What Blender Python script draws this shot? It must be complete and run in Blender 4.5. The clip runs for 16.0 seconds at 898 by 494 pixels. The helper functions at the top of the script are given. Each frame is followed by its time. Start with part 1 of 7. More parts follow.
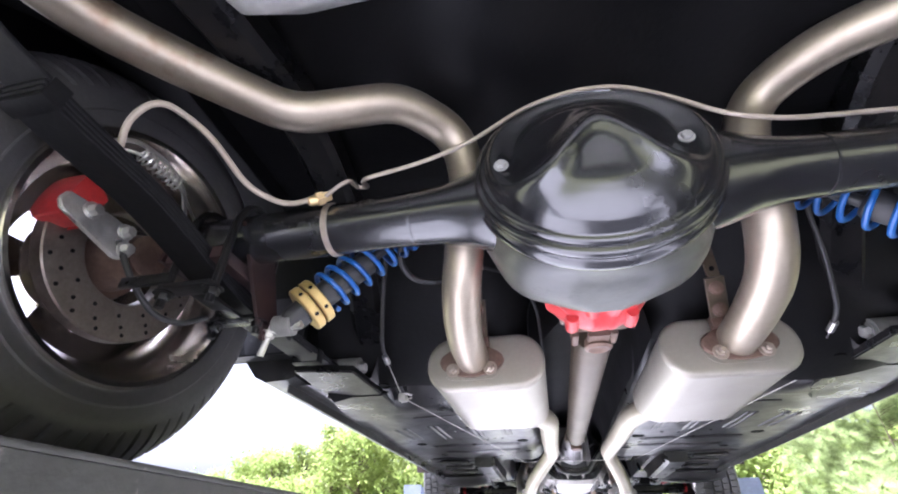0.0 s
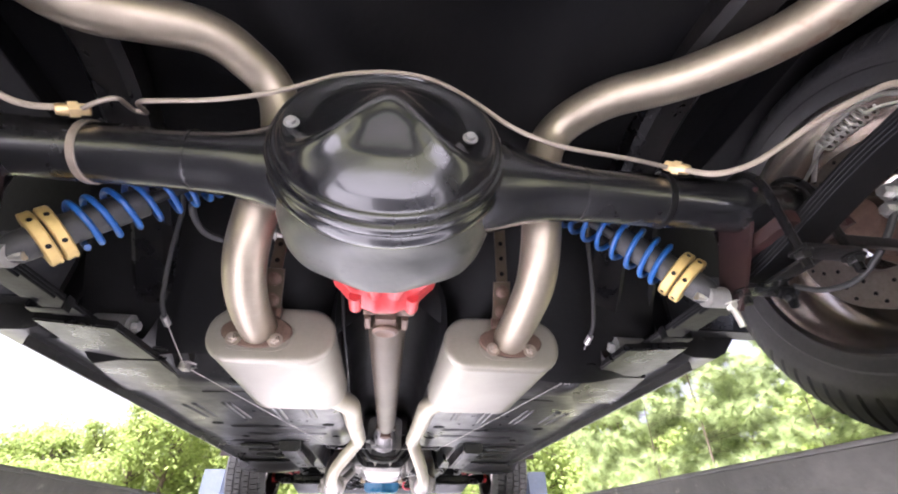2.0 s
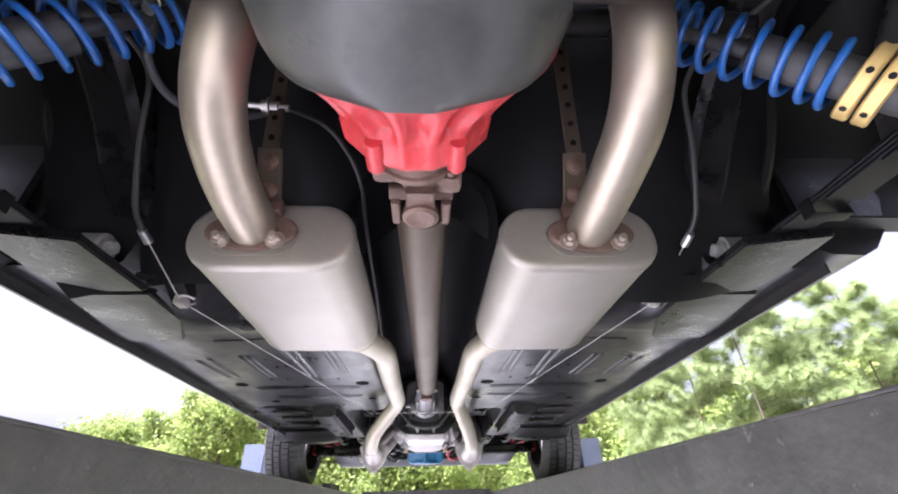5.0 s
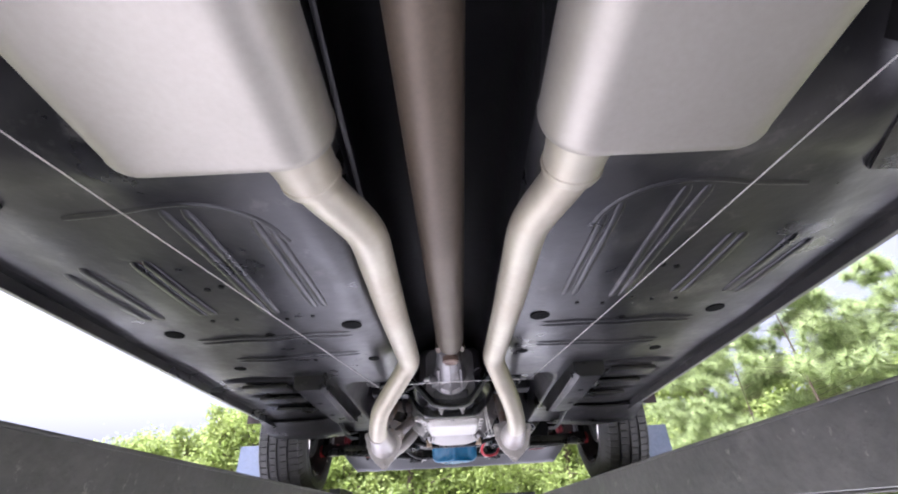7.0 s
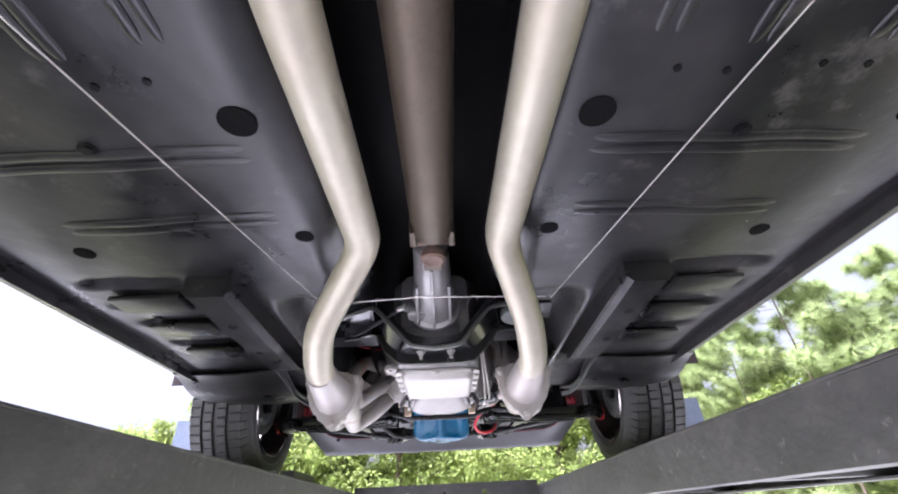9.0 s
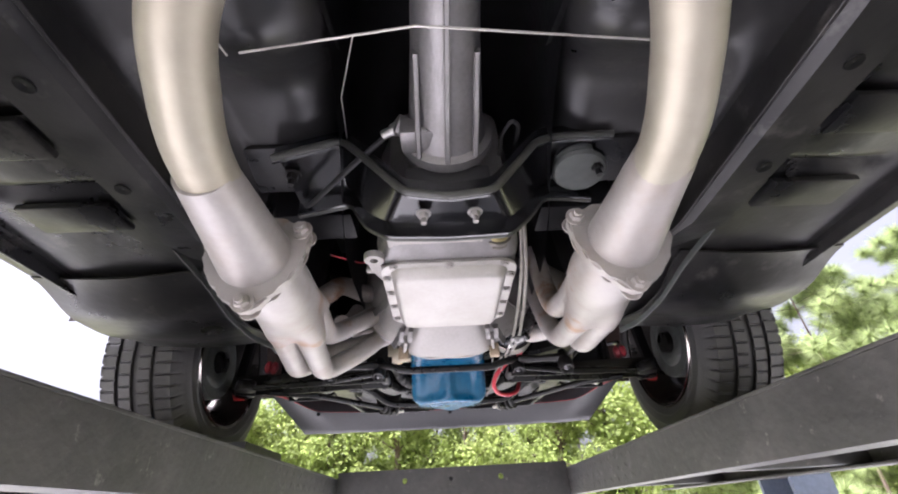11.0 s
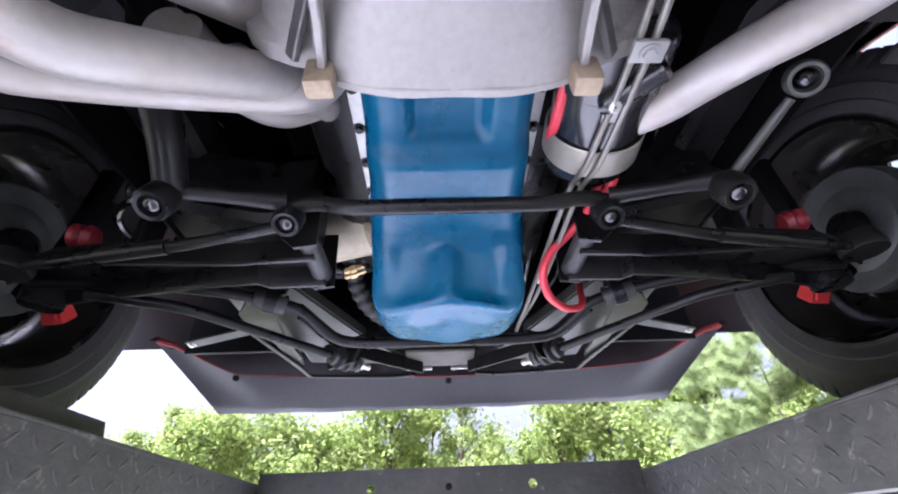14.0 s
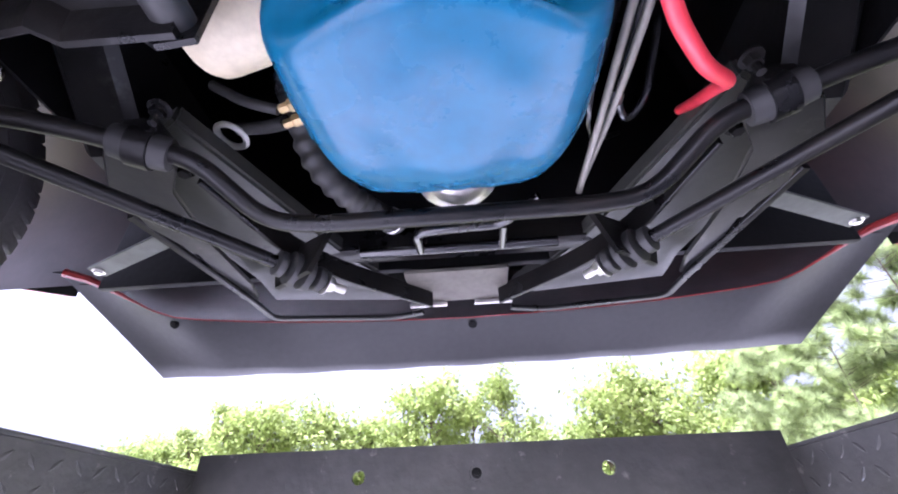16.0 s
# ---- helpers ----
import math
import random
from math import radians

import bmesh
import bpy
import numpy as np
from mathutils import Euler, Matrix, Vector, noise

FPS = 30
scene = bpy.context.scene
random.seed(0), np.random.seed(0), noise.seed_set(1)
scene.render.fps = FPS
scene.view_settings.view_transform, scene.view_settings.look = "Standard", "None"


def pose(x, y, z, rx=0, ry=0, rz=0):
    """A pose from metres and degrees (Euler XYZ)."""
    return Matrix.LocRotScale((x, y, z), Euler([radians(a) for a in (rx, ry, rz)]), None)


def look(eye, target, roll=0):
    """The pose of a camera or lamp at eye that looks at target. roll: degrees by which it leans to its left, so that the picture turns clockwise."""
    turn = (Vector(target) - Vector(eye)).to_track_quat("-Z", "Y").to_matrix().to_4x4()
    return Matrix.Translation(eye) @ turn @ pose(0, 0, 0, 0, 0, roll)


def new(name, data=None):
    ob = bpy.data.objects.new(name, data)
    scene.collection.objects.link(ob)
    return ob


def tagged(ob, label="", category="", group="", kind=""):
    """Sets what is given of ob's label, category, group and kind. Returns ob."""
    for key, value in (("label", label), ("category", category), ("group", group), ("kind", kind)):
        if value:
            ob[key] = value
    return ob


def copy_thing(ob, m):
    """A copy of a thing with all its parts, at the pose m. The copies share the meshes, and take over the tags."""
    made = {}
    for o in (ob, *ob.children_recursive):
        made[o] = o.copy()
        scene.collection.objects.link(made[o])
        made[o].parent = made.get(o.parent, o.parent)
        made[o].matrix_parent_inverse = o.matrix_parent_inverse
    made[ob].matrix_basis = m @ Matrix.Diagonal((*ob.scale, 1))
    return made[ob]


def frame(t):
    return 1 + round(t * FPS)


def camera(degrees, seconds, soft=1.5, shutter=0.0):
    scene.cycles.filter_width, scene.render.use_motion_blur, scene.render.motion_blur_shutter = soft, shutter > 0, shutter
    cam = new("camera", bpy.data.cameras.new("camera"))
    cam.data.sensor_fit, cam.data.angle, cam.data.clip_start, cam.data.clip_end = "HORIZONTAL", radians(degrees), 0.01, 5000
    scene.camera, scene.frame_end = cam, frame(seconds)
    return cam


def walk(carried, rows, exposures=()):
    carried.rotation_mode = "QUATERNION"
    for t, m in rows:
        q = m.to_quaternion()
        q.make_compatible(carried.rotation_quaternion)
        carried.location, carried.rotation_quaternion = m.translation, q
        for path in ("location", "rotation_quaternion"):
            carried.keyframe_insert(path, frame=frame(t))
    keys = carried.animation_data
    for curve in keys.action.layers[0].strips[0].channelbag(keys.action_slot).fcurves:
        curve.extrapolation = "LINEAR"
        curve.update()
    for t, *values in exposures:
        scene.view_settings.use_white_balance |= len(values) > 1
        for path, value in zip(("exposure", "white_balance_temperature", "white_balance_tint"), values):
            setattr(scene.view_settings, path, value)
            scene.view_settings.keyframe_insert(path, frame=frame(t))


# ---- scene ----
cam = camera(93.0, 16.0, soft=2.0)
# seconds, x, y, z, tilt up from straight down, turn to the left, roll
PATH = [
    (0, -0.1102, 0.0516, 1.5433, 124.80, 12.17, 0.17),
    (0.5, -0.1679, 0.0222, 1.5327, 124.80, 16.13, 0.18),
    (1, -0.1695, 0.0183, 1.5339, 124.44, 14.53, 0.15),
    (1.5, -0.1048, 0.0483, 1.5293, 124.35, 5.04, -0.53),
    (2, 0.0102, 0.0781, 1.5256, 123.87, -7.94, -0.49),
    (2.5, 0.1041, 0.0843, 1.5249, 122.60, -19.78, -0.70),
    (3, 0.1444, 0.0863, 1.5200, 121.86, -23.87, -0.92),
    (3.5, 0.1249, 0.1007, 1.5181, 121.49, -20.28, -1.06),
    (4, 0.0627, 0.1614, 1.5087, 121.45, -13.49, -1.28),
    (4.5, 0.0196, 0.2560, 1.5092, 121.66, -7.74, -1.66),
    (5, 0.0036, 0.3494, 1.5027, 121.58, -3.45, -1.52),
    (5.2, -0.0020, 0.3924, 1.4989, 121.54, -2.25, -1.23),
    (7.3, 0.0082, 0.9895, 1.4916, 122.88, -0.49, -3.17),
    (7.5, -0.0006, 1.0440, 1.4988, 122.89, -0.79, -3.39),
    (8, -0.0163, 1.1480, 1.4854, 122.97, -1.28, -3.49),
    (8.5, -0.0068, 1.2577, 1.4733, 122.71, -1.26, -3.00),
    (9, 0.0167, 1.4241, 1.4736, 122.44, -1.60, -2.93),
    (9.2, 0.0191, 1.4913, 1.4827, 121.86, -1.67, -3.17),
    (11.3, -0.0238, 2.0228, 1.4537, 122.17, -1.89, -3.23),
    (11.5, -0.0253, 2.0745, 1.4543, 122.15, -1.79, -3.11),
    (12, -0.0189, 2.2405, 1.4624, 122.70, -1.64, -2.98),
    (12.5, -0.0019, 2.3943, 1.4586, 123.20, -0.98, -2.36),
    (13, 0.0106, 2.5001, 1.4609, 123.68, -1.01, -2.29),
    (13.5, 0.0069, 2.6090, 1.4619, 123.99, -0.96, -2.09),
    (14, -0.0183, 2.7400, 1.4723, 124.59, -2.18, -2.55),
    (14.5, -0.0366, 2.8642, 1.4723, 125.15, -2.91, -2.68),
    (15, -0.0223, 2.9634, 1.4862, 124.98, -2.78, -2.48),
    (15.5, -0.0004, 3.0821, 1.4952, 124.90, -1.06, -2.43),
    (16, 0.0123, 3.1607, 1.4979, 124.31, 3.30, -1.98),
]
walk(cam, [(t, pose(x, y, z, 0, 0, turn) @ pose(0, 0, 0, tilt) @ pose(0, 0, 0, 0, 0, roll)) for t, x, y, z, tilt, turn, roll in PATH],
     exposures=[(0, 2.74, 5480, 26), (3.2, 2.78, 6100, 29), (4.8, 2.42, 5700, 28), (8.3, 2.17, 5600, 27), (9.3, 2.32, 5650, 26), (12, 2.0, 6050, 23), (13.2, 2.0, 5980, 20), (14.3, 2.42, 5250, 31), (16, 2.58, 5350, 36)])
# ---- sky, sun and exposure ----
world = bpy.data.worlds.new("sky")
scene.world = world
world.use_nodes = True
wn = world.node_tree
sky = wn.nodes.new("ShaderNodeTexSky")
sky.sky_type = "NISHITA"
sky.sun_disc = False
sky.sun_elevation = radians(66)
sky.sun_rotation = radians(-108)
sky.air_density = 1.0
sky.dust_density = 9.0
sky.ozone_density = 1.0
pale = wn.nodes.new("ShaderNodeHueSaturation")
pale.inputs["Saturation"].default_value = 0.22
wn.links.new(sky.outputs[0], pale.inputs["Color"])
wn.links.new(pale.outputs[0], wn.nodes["Background"].inputs[0])
wn.nodes["Background"].inputs[1].default_value = 0.09
sun_data = bpy.data.lights.new("sun", "SUN")
sun_data.energy = 5.0
sun_data.angle = radians(6)
sun_data.color = (1.0, 0.98, 0.95)
sun = new("sun", sun_data)
sun.matrix_world = look((-12.5, -4, 30), (0, 0, 0))

# ---- materials ----


def mat(name, color, rough=0.5, metal=0.0, second=None, amount=0.35, scale=6.0, fine=90.0, bump=0.15, coat=0.0,
        rough2=None, spec=0.5, sheer=0.0, coords="Object", vary=0.0, thin=0.5, spots=None):
    """A surface with stains at a large scale, grain at a small one and a little relief."""
    m = bpy.data.materials.new(name)
    m.use_nodes = True
    t = m.node_tree
    b = t.nodes["Principled BSDF"]
    b.inputs["Metallic"].default_value = metal
    b.inputs["Coat Weight"].default_value = coat
    b.inputs["Coat Roughness"].default_value = 0.12
    b.inputs["Specular IOR Level"].default_value = spec
    tc = t.nodes.new("ShaderNodeTexCoord")
    big = t.nodes.new("ShaderNodeTexNoise")
    big.inputs["Scale"].default_value = scale
    big.inputs["Detail"].default_value = 6
    big.inputs["Roughness"].default_value = 0.62
    t.links.new(tc.outputs[coords], big.inputs["Vector"])
    small = t.nodes.new("ShaderNodeTexNoise")
    small.inputs["Scale"].default_value = fine
    small.inputs["Detail"].default_value = 4
    t.links.new(tc.outputs[coords], small.inputs["Vector"])
    ramp = t.nodes.new("ShaderNodeMapRange")
    ramp.inputs[1].default_value, ramp.inputs[2].default_value = 0.42, 0.68
    ramp.inputs[4].default_value = amount
    t.links.new(big.outputs[0], ramp.inputs[0])
    mix = t.nodes.new("ShaderNodeMix")
    mix.data_type = "RGBA"
    mix.inputs[6].default_value = (*color, 1)
    mix.inputs[7].default_value = (*(second or [c * 0.6 for c in color]), 1)
    t.links.new(ramp.outputs[0], mix.inputs[0])
    grain = t.nodes.new("ShaderNodeMix")
    grain.data_type, grain.blend_type = "RGBA", "MULTIPLY"
    grain.inputs[0].default_value = thin
    t.links.new(mix.outputs[2], grain.inputs[6])
    lift = t.nodes.new("ShaderNodeMapRange")
    lift.inputs[1].default_value, lift.inputs[2].default_value = 0.25, 0.75
    lift.inputs[3].default_value, lift.inputs[4].default_value = 0.72, 1.2
    t.links.new(small.outputs[0], lift.inputs[0])
    t.links.new(lift.outputs[0], grain.inputs[7])
    out = grain.outputs[2]
    if spots:
        shade, low, size = spots
        patch = t.nodes.new("ShaderNodeTexNoise")
        patch.inputs["Scale"].default_value = size
        patch.inputs["Detail"].default_value = 5
        patch.inputs["Roughness"].default_value = 0.7
        t.links.new(tc.outputs[coords], patch.inputs["Vector"])
        cut = t.nodes.new("ShaderNodeMapRange")
        cut.inputs[1].default_value, cut.inputs[2].default_value = low, low + 0.09
        cut.inputs[4].default_value = 0.85
        t.links.new(patch.outputs[0], cut.inputs[0])
        stain = t.nodes.new("ShaderNodeMix")
        stain.data_type = "RGBA"
        stain.inputs[7].default_value = (*shade, 1)
        t.links.new(cut.outputs[0], stain.inputs[0])
        t.links.new(out, stain.inputs[6])
        out = stain.outputs[2]
    if vary:
        info = t.nodes.new("ShaderNodeNewGeometry")
        hue = t.nodes.new("ShaderNodeHueSaturation")
        r = t.nodes.new("ShaderNodeMapRange")
        r.inputs[3].default_value, r.inputs[4].default_value = 1 - vary, 1 + vary
        t.links.new(info.outputs["Random Per Island"], r.inputs[0])
        t.links.new(r.outputs[0], hue.inputs["Value"])
        t.links.new(out, hue.inputs["Color"])
        out = hue.outputs[0]
    t.links.new(out, b.inputs["Base Color"])
    rr = t.nodes.new("ShaderNodeMapRange")
    rr.inputs[1].default_value, rr.inputs[2].default_value = 0.3, 0.7
    rr.inputs[3].default_value = rough
    rr.inputs[4].default_value = rough2 if rough2 is not None else min(1, rough + 0.14)
    t.links.new(big.outputs[0], rr.inputs[0])
    t.links.new(rr.outputs[0], b.inputs["Roughness"])
    if bump:
        n = t.nodes.new("ShaderNodeBump")
        n.inputs["Strength"].default_value = bump
        n.inputs["Distance"].default_value = 0.002
        t.links.new(small.outputs[0], n.inputs["Height"])
        t.links.new(n.outputs[0], b.inputs["Normal"])
    if sheer:
        b.inputs["Transmission Weight"].default_value = 0.0
        b.inputs["Subsurface Weight"].default_value = 0.0
        leaf = t.nodes.new("ShaderNodeBsdfTranslucent")
        t.links.new(out, leaf.inputs[0])
        blend = t.nodes.new("ShaderNodeMixShader")
        blend.inputs[0].default_value = sheer
        t.links.new(b.outputs[0], blend.inputs[1])
        t.links.new(leaf.outputs[0], blend.inputs[2])
        t.links.new(blend.outputs[0], t.nodes["Material Output"].inputs[0])
    return m


M = {
    "chassis": mat("chassis_black", (0.006, 0.006, 0.0065), 0.2, second=(0.016, 0.014, 0.012), amount=0.6, scale=11, rough2=0.42, spec=0.22, bump=0.25),
    "gloss": mat("gloss_black_enamel", (0.008, 0.008, 0.009), 0.17, second=(0.014, 0.014, 0.014), amount=0.4, scale=6, rough2=0.3, coat=0.5, bump=0.06, spec=0.6),
    "floor": mat("floor_undercoat", (0.008, 0.008, 0.0085), 0.2, second=(0.03, 0.028, 0.026), amount=0.75, scale=5.5, fine=38, bump=0.4, rough2=0.55, spec=0.42, coat=0.03, spots=((0.05, 0.047, 0.043), 0.585, 13.0)),
    "dark": mat("dark_underseal", (0.004, 0.004, 0.0045), 0.42, second=(0.009, 0.0085, 0.008), amount=0.6, scale=5, bump=0.3, spec=0.13),
    "maroon": mat("dark_maroon_paint", (0.028, 0.011, 0.01), 0.34, second=(0.012, 0.0095, 0.009), amount=0.8, scale=7, fine=60, bump=0.15, rough2=0.55),
    "pipe": mat("aluminised_exhaust_steel", (0.33, 0.285, 0.22), 0.42, 0.8, second=(0.27, 0.22, 0.165), amount=0.7, scale=6, fine=70, bump=0.04, rough2=0.45, thin=0.25, spots=((0.19, 0.115, 0.07), 0.575, 5.0)),
    "midpipe": mat("pale_exhaust_steel", (0.35, 0.325, 0.255), 0.42, 0.6, second=(0.29, 0.25, 0.19), amount=0.6, scale=5, fine=60, bump=0.04, rough2=0.55, thin=0.25),
    "muffler": mat("satin_grey_muffler_steel", (0.275, 0.255, 0.215), 0.42, 0.6, second=(0.22, 0.205, 0.17), amount=0.5, scale=5, fine=160, bump=0.04, rough2=0.5, thin=0.2),
    "header": mat("pale_ceramic_header_coat", (0.32, 0.3, 0.28), 0.42, 0.4, second=(0.23, 0.18, 0.13), amount=0.55, scale=9, fine=120, bump=0.06, rough2=0.55, thin=0.2, spots=((0.22, 0.115, 0.055), 0.575, 7.0)),
    "rust": mat("rusted_flange", (0.1, 0.06, 0.044), 0.5, 0.35, second=(0.19, 0.13, 0.095), amount=0.7, scale=30, fine=200, bump=0.5),
    "cast": mat("cast_aluminium", (0.26, 0.25, 0.245), 0.4, 0.75, second=(0.16, 0.15, 0.14), amount=0.5, scale=14, fine=220, bump=0.2, rough2=0.6, thin=0.3),
    "pan": mat("brushed_pan_steel", (0.37, 0.355, 0.33), 0.46, 0.6, second=(0.3, 0.285, 0.25), amount=0.6, scale=7, fine=140, bump=0.05, rough2=0.6, thin=0.15),
    "red": mat("red_enamel", (0.42, 0.03, 0.03), 0.34, second=(0.28, 0.018, 0.018), amount=0.5, scale=14, fine=120, bump=0.3),
    "blue": mat("blue_engine_enamel", (0.004, 0.074, 0.15), 0.2, second=(0.005, 0.09, 0.165), amount=0.6, scale=9, fine=80, bump=0.0, coat=0.0, rough2=0.38, spec=0.32),
    "spring": mat("blue_powder_coat", (0.012, 0.08, 0.27), 0.3, second=(0.009, 0.055, 0.19), scale=20, bump=0.08),
    "gold": mat("gold_anodised", (0.5, 0.36, 0.13), 0.4, 0.5, second=(0.48, 0.34, 0.14), scale=25, bump=0.1),
    "zinc": mat("zinc_plate", (0.62, 0.61, 0.58), 0.3, 0.9, second=(0.4, 0.37, 0.33), scale=40, bump=0.1),
    "brass": mat("brass", (0.66, 0.5, 0.27), 0.34, 0.9, second=(0.45, 0.32, 0.16), scale=50, bump=0.1),
    "line": mat("steel_brake_line", (0.36, 0.31, 0.26), 0.4, 0.75, second=(0.26, 0.2, 0.16), scale=14, bump=0.1),
    "hose": mat("braided_hose_sleeve", (0.33, 0.28, 0.22), 0.55, 0.3, second=(0.24, 0.2, 0.16), scale=30, fine=400, bump=0.5),
    "shaft": mat("brown_tarnished_shaft_steel", (0.08, 0.061, 0.041), 0.46, 0.5, second=(0.056, 0.042, 0.028), amount=0.6, scale=5, fine=150, bump=0.12, rough2=0.55),
    "tyre": mat("tyre_rubber", (0.034, 0.033, 0.033), 0.5, second=(0.06, 0.057, 0.054), amount=0.6, scale=9, fine=150, bump=0.3),
    "chrome": mat("chrome", (0.62, 0.58, 0.545), 0.14, 1.0, second=(0.45, 0.39, 0.34), amount=0.5, scale=8, bump=0.0, rough2=0.3),
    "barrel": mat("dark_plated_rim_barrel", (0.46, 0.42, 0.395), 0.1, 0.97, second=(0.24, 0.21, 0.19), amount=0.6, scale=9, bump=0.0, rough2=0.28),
    # front barrels and wheel centres are much darker than the rear ones
    "darkbarrel": mat("dark_front_rim_barrel", (0.06, 0.055, 0.05), 0.22, 0.8, second=(0.03, 0.027, 0.025), amount=0.6, scale=9, bump=0.0, rough2=0.4),
    "disc": mat("brake_disc_iron", (0.22, 0.19, 0.165), 0.34, 0.85, second=(0.12, 0.09, 0.07), amount=0.6, scale=16, fine=200, bump=0.15),
    "rubber": mat("black_rubber", (0.02, 0.02, 0.02), 0.5, second=(0.035, 0.033, 0.03), scale=20, bump=0.2),
    "redhose": mat("red_silicone_cable", (0.5, 0.03, 0.045), 0.34, second=(0.4, 0.022, 0.035), scale=20, bump=0.05),
    "cream": mat("cream_painted_filter", (0.56, 0.49, 0.35), 0.45, second=(0.47, 0.39, 0.26), scale=20, bump=0.05),
    "tank": mat("pale_grey_tank_steel", (0.55, 0.55, 0.52), 0.42, 0.35, second=(0.44, 0.43, 0.4), scale=6, bump=0.1),
    "lift": mat("charcoal_lift_paint", (0.04, 0.039, 0.037), 0.42, second=(0.1, 0.094, 0.085), amount=0.45, scale=8, fine=45, bump=0.9, rough2=0.62, thin=0.8, spots=((0.17, 0.16, 0.145), 0.62, 34.0)),
    "liftblue": mat("slate_blue_lift_paint", (0.13, 0.16, 0.22), 0.45, second=(0.2, 0.22, 0.27), amount=0.5, scale=9, bump=0.2),
    "dam": mat("black_air_dam_plastic", (0.03, 0.03, 0.032), 0.42, second=(0.05, 0.05, 0.05), scale=4, bump=0.12),
    "bodyred": mat("dark_red_body_paint", (0.3, 0.03, 0.03), 0.25, second=(0.2, 0.02, 0.02), scale=8, coat=0.4, bump=0.02),
    "shield": mat("dull_grey_shield_paint", (0.075, 0.082, 0.076), 0.42, 0.2, second=(0.045, 0.045, 0.04), amount=0.7, scale=14, bump=0.2),
    # wear, with the sheen of black paint lightened into the colour
    "belly": mat("worn_black_paint_and_sheen", (0.03, 0.031, 0.027), 0.3, second=(0.055, 0.055, 0.045), amount=0.7, scale=9, fine=70, bump=0.2, rough2=0.5, spots=((0.014, 0.013, 0.012), 0.6, 18.0)),
    "greysteel": mat("grey_satin_steel", (0.25, 0.245, 0.235), 0.42, 0.3, second=(0.17, 0.165, 0.155), scale=12, bump=0.2),
    "cable": mat("bright_cable_steel", (0.5, 0.48, 0.45), 0.35, 0.8, scale=30, bump=0.1),
    "bell": mat("stained_cast_bellhousing", (0.27, 0.255, 0.24), 0.5, 0.5, second=(0.3, 0.285, 0.265), amount=0.7, scale=16, fine=150, bump=0.15, rough2=0.65, thin=0.3, spots=((0.13, 0.115, 0.1), 0.6, 14.0)),
    "castedge": mat("tan_oil_stained_casting", (0.3, 0.235, 0.16), 0.5, 0.35, second=(0.2, 0.15, 0.1), amount=0.7, scale=45, fine=220, bump=0.3, spots=((0.1, 0.06, 0.035), 0.62, 60.0)),
    "dullbrass": mat("tarnished_green_brass", (0.42, 0.36, 0.17), 0.34, 0.8, second=(0.25, 0.21, 0.1), amount=0.6, scale=40, bump=0.1),
    "coolertube": mat("dull_tube_steel", (0.17, 0.16, 0.14), 0.42, 0.6, second=(0.12, 0.105, 0.085), amount=0.6, scale=14, bump=0.1),
    "dusty": mat("dusty_tan_steel", (0.13, 0.12, 0.1), 0.6, 0.2, second=(0.09, 0.082, 0.07), amount=0.7, scale=16, fine=120, bump=0.2),
    "darkred": mat("dark_red_rubber", (0.2, 0.012, 0.02), 0.4, second=(0.12, 0.008, 0.012), scale=20, bump=0.1),
    # near-black colour that stands for the shade inside holes
    "void": mat("unlit_hollow", (0.003, 0.003, 0.003), 0.9, bump=0.0, spec=0.1),
    "concrete": mat("pale_concrete", (0.52, 0.515, 0.5), 0.8, second=(0.4, 0.395, 0.38), amount=0.6, scale=1.2, fine=40, bump=0.3),
    "grass": mat("meadow_grass", (0.16, 0.175, 0.085), 0.9, second=(0.24, 0.22, 0.15), amount=0.8, scale=0.25, fine=3, bump=0.6, spec=0.2),
    "leaf": mat("bright_green_leaves", (0.25, 0.32, 0.085), 0.6, second=(0.36, 0.41, 0.14), amount=0.8, scale=0.7, fine=6, bump=0.0, spec=0.3, sheer=0.6, vary=0.25),
    "needle": mat("pine_needles", (0.31, 0.38, 0.16), 0.6, second=(0.38, 0.44, 0.21), amount=0.7, scale=1.0, fine=9, bump=0.0, spec=0.3, sheer=0.6, vary=0.4),
    "bark": mat("grey_brown_bark", (0.13, 0.1, 0.075), 0.9, second=(0.08, 0.06, 0.045), amount=0.7, scale=4, fine=24, bump=0.8, spec=0.2),
}

# ---- shape helpers ----


def V(*a):
    return Vector(a)


def thing(name, at, label, category, group="", kind=""):
    ob = new(name)
    ob.empty_display_size = 0.05
    ob.location = at
    return tagged(ob, label, category, group, kind)


def place(ob):
    """World place of an object made of plain moves."""
    p = Vector(ob.location)
    while ob.parent:
        ob = ob.parent
        p += ob.location
    return p


def part(name, bm, material, parent=None, label="", sharp=35, fix=True):
    if fix:
        bmesh.ops.recalc_face_normals(bm, faces=bm.faces)
    me = bpy.data.meshes.new(name)
    bm.to_mesh(me)
    bm.free()
    me.materials.append(M[material])
    me.shade_smooth()
    me.set_sharp_from_angle(angle=radians(sharp))
    ob = new(name, me)
    if parent is not None:
        ob.parent = parent
        me.transform(Matrix.Translation(-place(parent)))
    if label:
        ob["label"] = label
    return ob


def solo(name, bm, material, label, category, group="", kind="", sharp=35):
    return tagged(part(name, bm, material, None, "", sharp), label, category, group, kind)


